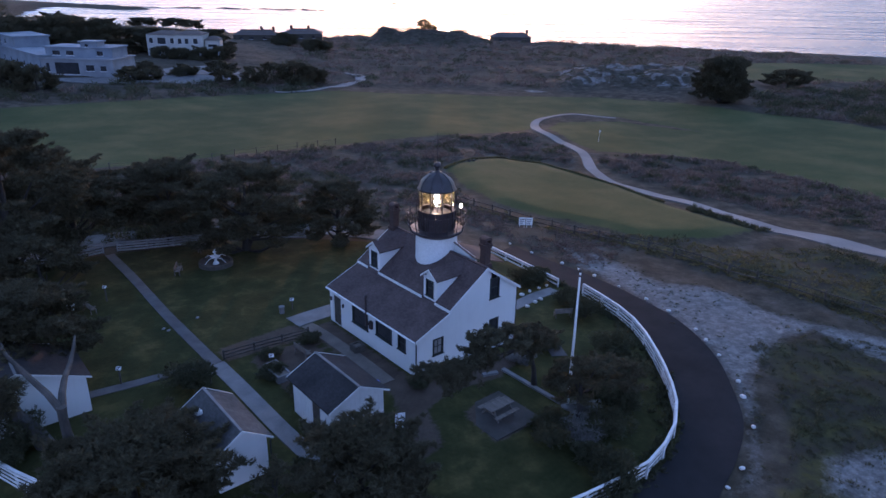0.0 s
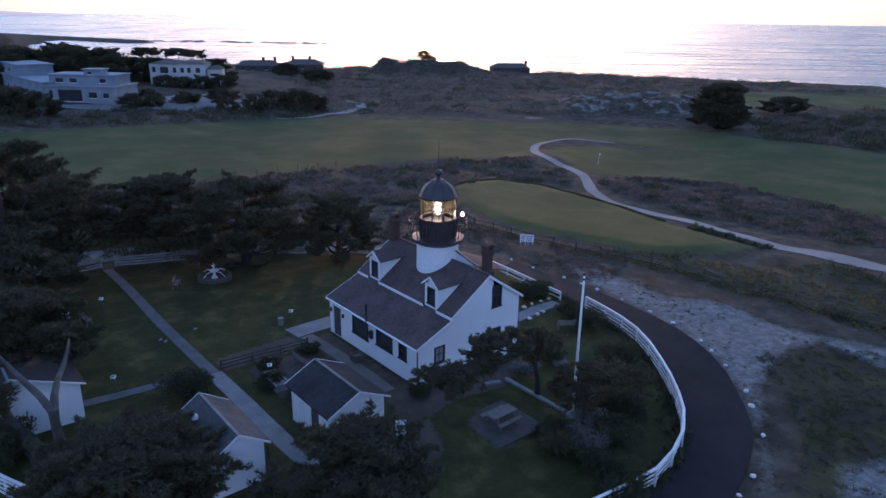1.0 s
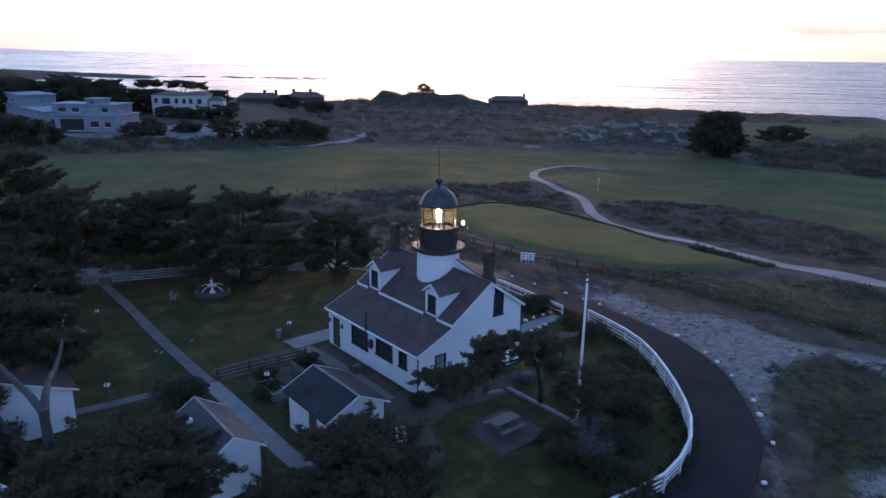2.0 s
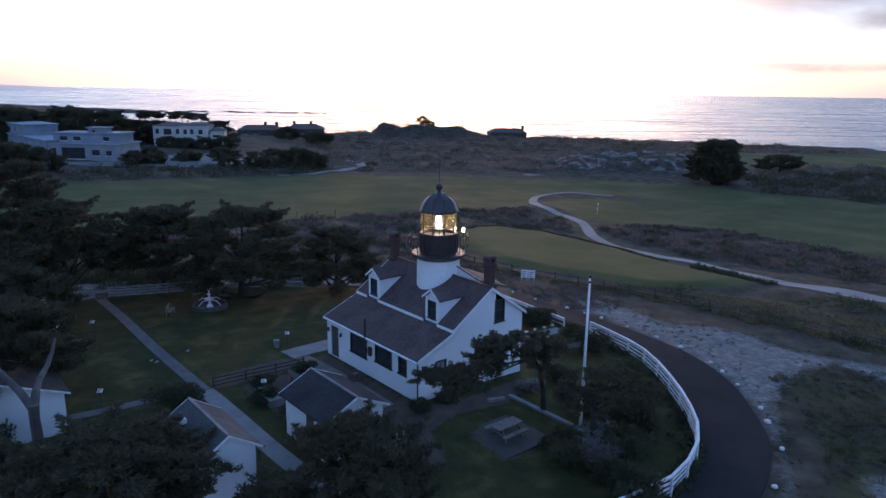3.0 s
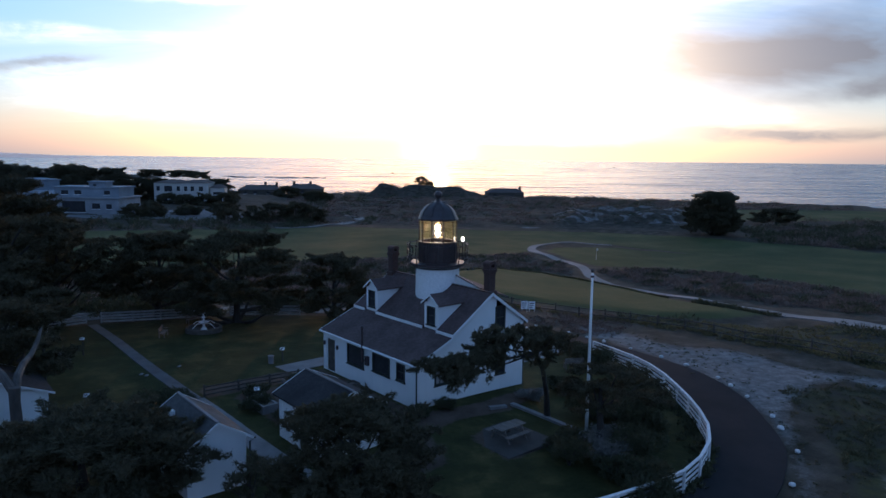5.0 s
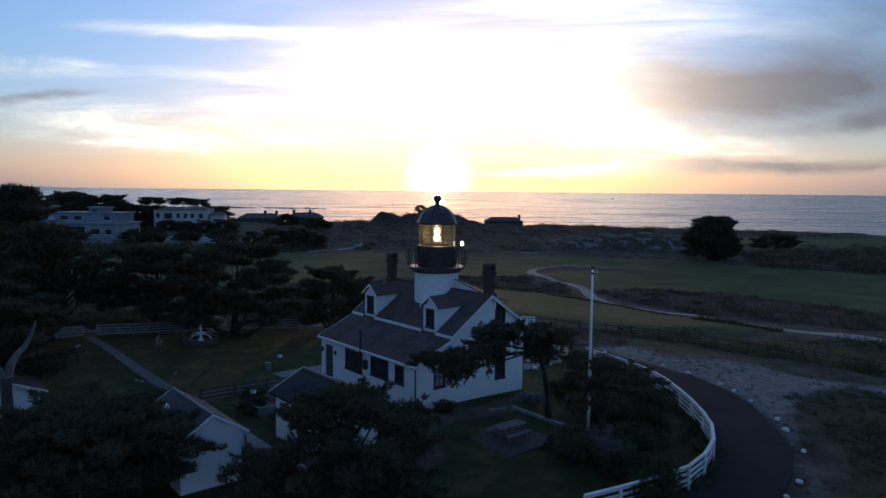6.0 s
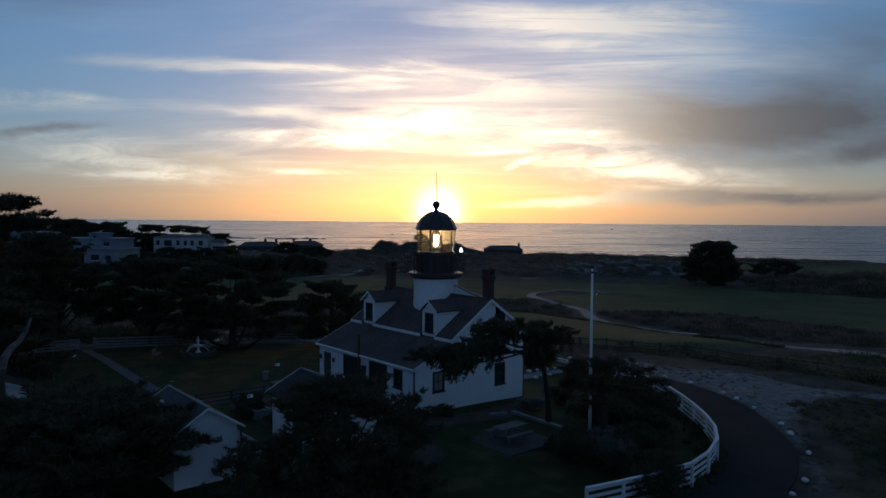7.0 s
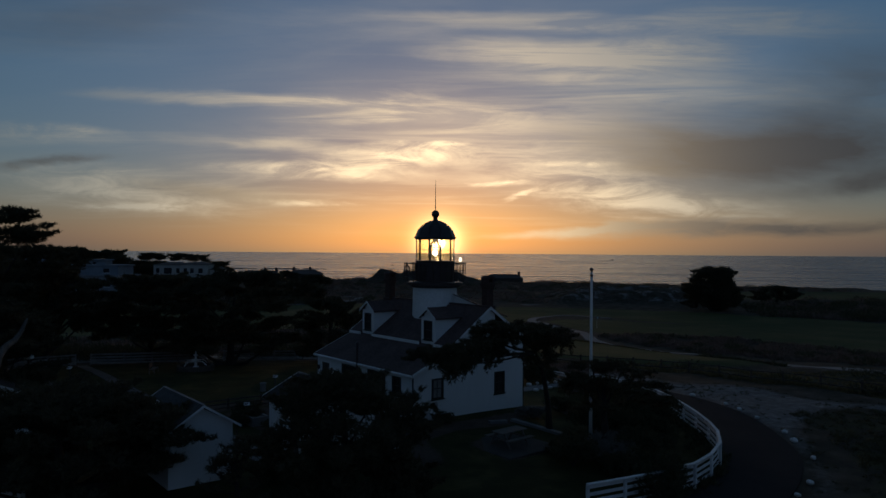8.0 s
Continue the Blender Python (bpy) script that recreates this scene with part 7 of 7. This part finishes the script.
# planter boxes and kerb of the bed
for x0, x1, y0, y1, lab in ((-13.5, -12.5, -0.4, 1.8, "long pale planter wall at the bed's edge"), (-7.4, -6.6, -0.2, 0.6, "square wooden planter by the house wall")):
    pl = thing("planter", (x0 + x1) / 2, (y0 + y1) / 2, gz((x0 + x1) / 2, (y0 + y1) / 2), lab, "planter")
    hx, hy = (x1 - x0) / 2, (y1 - y0) / 2
    mat_ = M_CONCRETE if x0 < -10 else M_DARKWOOD
    for a in (boxed(-hx, -hx + 0.12, -hy, hy, -0.05, 0.5), boxed(hx - 0.12, hx, -hy, hy, -0.05, 0.5), boxed(-hx + 0.12, hx - 0.12, -hy, -hy + 0.12, -0.05, 0.5), boxed(-hx + 0.12, hx - 0.12, hy - 0.12, hy, -0.05, 0.5)):
        part("side", a, mat_, pl)
    part("soil", boxed(-hx + 0.12, hx - 0.12, -hy + 0.12, hy - 0.12, 0.0, 0.4), M_DIRT, pl)
# low pale kerb along the picnic lawn
for (xa, ya), (xb, yb) in (((-0.5, -8.0), (-0.35, -10.6)), ((-0.35, -10.62), (-0.2, -13.0)), ((-2.2, -7.8), (-1.1, -8.1))):
    bm = bmesh.new(); beam(bm, (xa, ya, gz(xa, ya) + 0.06), (xb, yb, gz(xb, yb) + 0.06), 0.3, 0.2)
    tagged(part("kerb", bm, M_CONCRETE), "low pale concrete kerb beside the picnic lawn", "kerb", kind="structure")
# flag on the green beyond the cart path
x, y = 81.5, 48.4
fl = thing("golf_flag", x, y, gz(x, y), "thin white golf flagstick with a pale flag", "golf flag")
bm = bmesh.new(); tube(bm, [(0, 0, 0), (0, 0, 2.4)], [0.03, 0.02], 6); part("stick", bm, M_WHITE, fl)
bm = bmesh.new(); hexa(bm, [(0.02, 0, 1.9), (0.5, 0.05, 1.95), (0.5, 0.07, 1.95), (0.02, 0.02, 1.9), (0.02, 0, 2.35), (0.5, 0.05, 2.3), (0.5, 0.07, 2.3), (0.02, 0.02, 2.35)]); part("flag", bm, M_WHITE, fl)
# two tee markers on the crest
for r, s in ((4.6, 64.5), (5.3, 64.7)):
    x, y = P(r, s)
    ob = part("tee_marker", boxed(-0.3, 0.3, -0.15, 0.15, 0.0, 0.35, 0.08), M_DARKWOOD); ob.location = (x, y, gz(x, y)); tagged(ob, "small dark tee marker on the crest", "tee marker", "tee markers")

# ---- far buildings ----
def far_block(parent, a, b, depth, z0, z1, mat_, windows, roof=None, name="wing", roof_over=0.4, roof_h=0.35):
    """A building wing with its front from a to b (r, s), going back by depth; windows as (u, w, z, h) on the front."""
    ax, ay = P(*a); bx, by = P(*b)
    L = math.hypot(bx - ax, by - ay)
    ang = math.atan2(by - ay, bx - ax)
    m = Matrix.Translation((ax, ay, z0)) @ Matrix.Rotation(ang, 4, "Z")
    inv = parent.matrix_world.inverted()
    h = z1 - z0
    wing = wall_run(name, "x", 0, L, 0, 0.3, -1.0, [(0, h), (L, h)], [(u, u + w, z, z + q) for u, w, z, q in windows], mat_, parent)
    wing.matrix_parent_inverse = inv @ m
    for bm, nm, mt in ((boxed(0, 0.3, 0.3, depth, -1, h), "wall_end", mat_), (boxed(L - 0.3, L, 0.3, depth, -1, h), "wall_end", mat_), (boxed(0.3, L - 0.3, depth - 0.3, depth, -1, h), "wall_rear", mat_)):
        part(nm, bm, mt, wing)
    if roof is None:
        part("roof", boxed(-roof_over, L + roof_over, -roof_over, depth + roof_over, h, h + roof_h), mat_, wing)
    else:
        bm = bmesh.new()
        o, t = roof_over, min(depth, L) * 0.28
        hexa(bm, [(-o, -o, h), (L + o, -o, h), (L + o, depth + o, h), (-o, depth + o, h), (t, depth / 2 - 0.2, h + roof_h), (L - t, depth / 2 - 0.2, h + roof_h), (L - t, depth / 2 + 0.2, h + roof_h), (t, depth / 2 + 0.2, h + roof_h)])
        part("roof", bm, roof, wing)
    for u, w, z, q in windows:
        wd = part("window", boxed(u, u + w, 0.12, 0.16, z, z + q), M_PANE_DARK, wing)
        part("sill", boxed(u - 0.1, u + w + 0.1, -0.06, 0.1, z - 0.12, z), M_WHITE, wd)
    return wing


x, y = P(-115, 153)
wb = thing("office_building", x, y, gz(x, y), "two-storey pale flat-roofed building beside a car park", "building")
zb = gz(*P(-106, 156))
far_block(wb, (-115, 153), (-94, 152), 13, zb, zb + 4.6, M_STUCCO, [(1.4, 1.0, 1.2, 2.4), (4, 7, 0.6, 3.2), (13, 2.4, 1.6, 1.6), (17.2, 1.7, 1.6, 1.4)])
far_block(wb, (-114.5, 155.5), (-95, 154.6), 9, zb + 4.9, zb + 7.6, M_BLUESTUCCO, [(2, 2.2, 0.7, 1.2), (6, 2.2, 0.7, 1.2), (15, 1.8, 0.7, 1.2)])
far_block(wb, (-146, 184), (-115.4, 153.2), 12, zb - 0.2, zb + 5.4, M_BLUESTUCCO, [(u, 1.4, 1.6, 1.5) for u in (6, 13, 20, 27, 33, 39)])
far_block(wb, (-104, 155.2), (-99, 155), 4, zb + 7.7, zb + 9.2, M_BLUESTUCCO, [(1.2, 1.0, 0.3, 0.7)])
far_block(wb, (-147, 186), (-133, 172), 10, zb + 5.6, zb + 8.8, M_BLUESTUCCO, [(3, 1.4, 0.8, 1.4), (9, 1.4, 0.8, 1.4)])
strip("car_park", [P(-108, 141), P(-92, 149), P(-76, 163), P(-64, 178)], [8, 12, 16, 14], 0.25, M_GRAVEL, "pale concrete car park before the buildings")
strip("car_park_rear", [P(-97, 160), P(-84, 176), P(-73, 190)], [6, 14, 20], 0.3, M_GRAVEL, "pale concrete yard behind the low brush")
x, y = P(-113, 222)
mans = thing("mansion", x, y, gz(x, y), "large two-storey pale mansion with hipped brown roofs", "house")
zm = gz(*P(-100, 224)) + 0.2
far_block(mans, (-113, 222), (-101.5, 221), 12, zm, zm + 7.6, M_PALESTUCCO, [(1, 1.5, 0.6, 2.2), (3.6, 1.6, 0.4, 2.4), (6.6, 1.6, 0.4, 2.4), (9.4, 1.4, 0.6, 2.2), (1, 1.4, 4.5, 1.9), (4.2, 3.2, 4.2, 2.3), (9.2, 1.4, 4.5, 1.9)], M_TILE, roof_h=1.2)
far_block(mans, (-101.3, 220), (-91.5, 221), 12, zm, zm + 7.8, M_PALESTUCCO, [(0.8, 1.3, 0.6, 2.2), (3.2, 1.5, 0.4, 2.4), (6.0, 2.2, 0.4, 2.4), (0.8, 1.3, 4.5, 1.9), (3.3, 1.3, 4.5, 1.9), (6.4, 1.6, 4.5, 1.9)], M_TILE, roof_h=1.1)
far_block(mans, (-91.3, 223), (-86, 224), 9, zm, zm + 5.8, M_PALESTUCCO, [(0.9, 1.1, 0.6, 2.0), (3.2, 1.2, 0.6, 2.0), (1.0, 3.2, 3.2, 1.0)], M_TILE, roof_h=1.2)
for lab, a, b, top, depth, chims in (("low dark house with brick chimneys by the shore", (-110, 322), (-88, 326), -3.0, 14, (14, 20)), ("dark gabled shore house with two chimneys", (-86, 330), (-66, 333), -2.6, 16, (4, 13)), ("long low house on the bluff with an end chimney", (28, 374), (50, 377), -5.6, 12, (21,))):
    x, y = P(*a)
    z0 = top - 3.0
    hs = thing("shore_house", x, y, z0, lab, "house", "shore houses")
    wg = far_block(hs, a, b, depth, z0, top, M_DARKWOOD, [(3, 1.6, 0.9, 1.3), (8, 2.0, 0.9, 1.3), (15, 1.6, 0.9, 1.3)], M_TILE, roof_h=2.4)
    for u in chims:
        part("chimney", boxed(u - 0.7, u + 0.7, depth / 2 - 0.6, depth / 2 + 0.6, top - z0 - 1, top - z0 + 3.9), M_BRICK, wg)
    part("porch_roof", boxed(16, 19, -3, -0.4, 2.0, 2.2), M_TILE, wg)
# trees on the bluff, brush round the mansion
for k, (r, s, h, w) in enumerate(((-13, 370, 5.2, 3.4), (-8, 371, 2.6, 2.6))):
    x, y = P(r, s); tree("bluff_tree", x, y, "wind-shaped tree on the shore bluff", h, w, 80 + k, 30, 4, (0, 0), 0.7, 0.9, 30, 0.2, crown_low=0.12, tips=0.1, top_flat=0.5, group="bluff trees")
for k, (r, s, h, w) in enumerate(((-104, 214, 3.5, 4), (-97, 213, 3.2, 4), (-90, 214, 3.6, 4.4), (-84, 216, 4.0, 4.4), (-63.5, 157, 4.2, 2.8), (-58, 163, 4.8, 3.2), (-53, 170, 5.6, 4.6), (-47, 172, 5.8, 5.0), (-42, 171, 4.8, 4.4), (-108, 126, 6.2, 5.0), (-101, 125, 5.4, 4.6), (-115, 130, 6.4, 5.4), (-88, 148, 3.6, 3.2), (-84, 153, 3.0, 2.6), (-72, 178, 4.2, 4), (-88, 160, 4.2, 3.6), (-80, 168, 3.0, 3.4), (-78, 300, 5, 6), (-60, 282, 4, 6))):
    x, y = P(r, s); tree("brush_tree", x, y, "dense dark brush below the mansion", h, w, 90 + k, 30, 4, (0, 0), 0.75, 0.9, 26, 0.2, crown_low=0.08, tips=0.1, top_flat=0.5, group="far brush")

# ---- sea rocks, boats, headland ----
rng = np.random.RandomState(7)
V, F = [], []
for k in range(90):
    if k < 55:
        r = rng.uniform(-440, -160); s = 935 + rng.uniform(-14, 14)
    else:
        r = rng.uniform(60, 420)
        s = float(np.interp(r, [c[0] for c in COAST], [c[1] for c in COAST])) + rng.uniform(0, 40)
    x, y = P(r, s)
    bm = bmesh.new()
    bmesh.ops.create_icosphere(bm, subdivisions=2, radius=1.0)
    for v in bm.verts:
        v.co *= 1 + 0.4 * noise.noise(v.co * 1.7 + Vector((k, 0, 0)))
        v.co = Vector((v.co.x * rng.uniform(2.5, 3.0), v.co.y * 1.6, v.co.z * 0.45)) * (0.7 + (k % 5) * 0.2) * (1.8 if k < 55 else 1.0)
    base = sum(len(q) for q in V)
    bm.verts.index_update()
    V.append([(v.co.x + x, v.co.y + y, v.co.z + SEA_Z) for v in bm.verts])
    F += [[q.index + base for q in f.verts] for f in bm.faces]
    bm.free()
tagged(raw("sea_rocks", [q for v in V for q in v], F, M_STONE), "dark rocks awash in the surf", "rocks", kind="stuff")


def boat(r, s, size, label):
    x, y = P(r, s)
    z = float(sea_height(np.array([x]), np.array([y]))[0])
    b = thing("boat", x, y, z, label, "boat", "far boats", turn=-40)
    bm = bmesh.new()
    L, W, H = 8 * size, 3 * size, 1.6 * size
    hexa(bm, [(-L * 0.8, -W * 0.3, -0.5), (L * 0.7, -W * 0.15, -0.5), (L * 0.7, W * 0.15, -0.5), (-L * 0.8, W * 0.3, -0.5), (-L, -W / 2, H), (L, -W * 0.2, H * 1.4), (L, W * 0.2, H * 1.4), (-L, W / 2, H)])
    part("hull", bm, M_DARKWOOD, b)
    part("cabin", boxed(-L * 0.4, L * 0.2, -W * 0.3, W * 0.3, H * 1.02, H * 2.3, 0.2), M_DARKWOOD, b)
    bm = bmesh.new(); tube(bm, [(-L * 0.1, 0, H * 2), (-L * 0.1, 0, H * 4)], [0.2, 0.1], 6); part("mast", bm, M_IRON, b)


boat(590, 2350, 0.8, "small dark fishing boat far out at sea")
boat(-95, 1250, 0.5, "small dark boat off the shore")
hr = np.linspace(-3600, -900, 60)
hv = np.linspace(3300, 3900, 10)


def head_height(X, Y):
    r, s = X * RX + Y * RY, X * FX + Y * FY
    return SEA_Z - 6 + 50 * step(3300, 3600, s) * (1 - step(3700, 3900, s)) * step(1300, 2500, -r) * (0.8 + 0.12 * waves(r, s, 500, 21))


# backdrop headland: glows by itself to look paled by distance
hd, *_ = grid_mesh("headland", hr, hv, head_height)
tagged(mesh_object("backdrop_headland", hd, M_HAZE_GLOW), "low headland on the horizon, its haze put in as a faint glow", "headland", kind="structure")
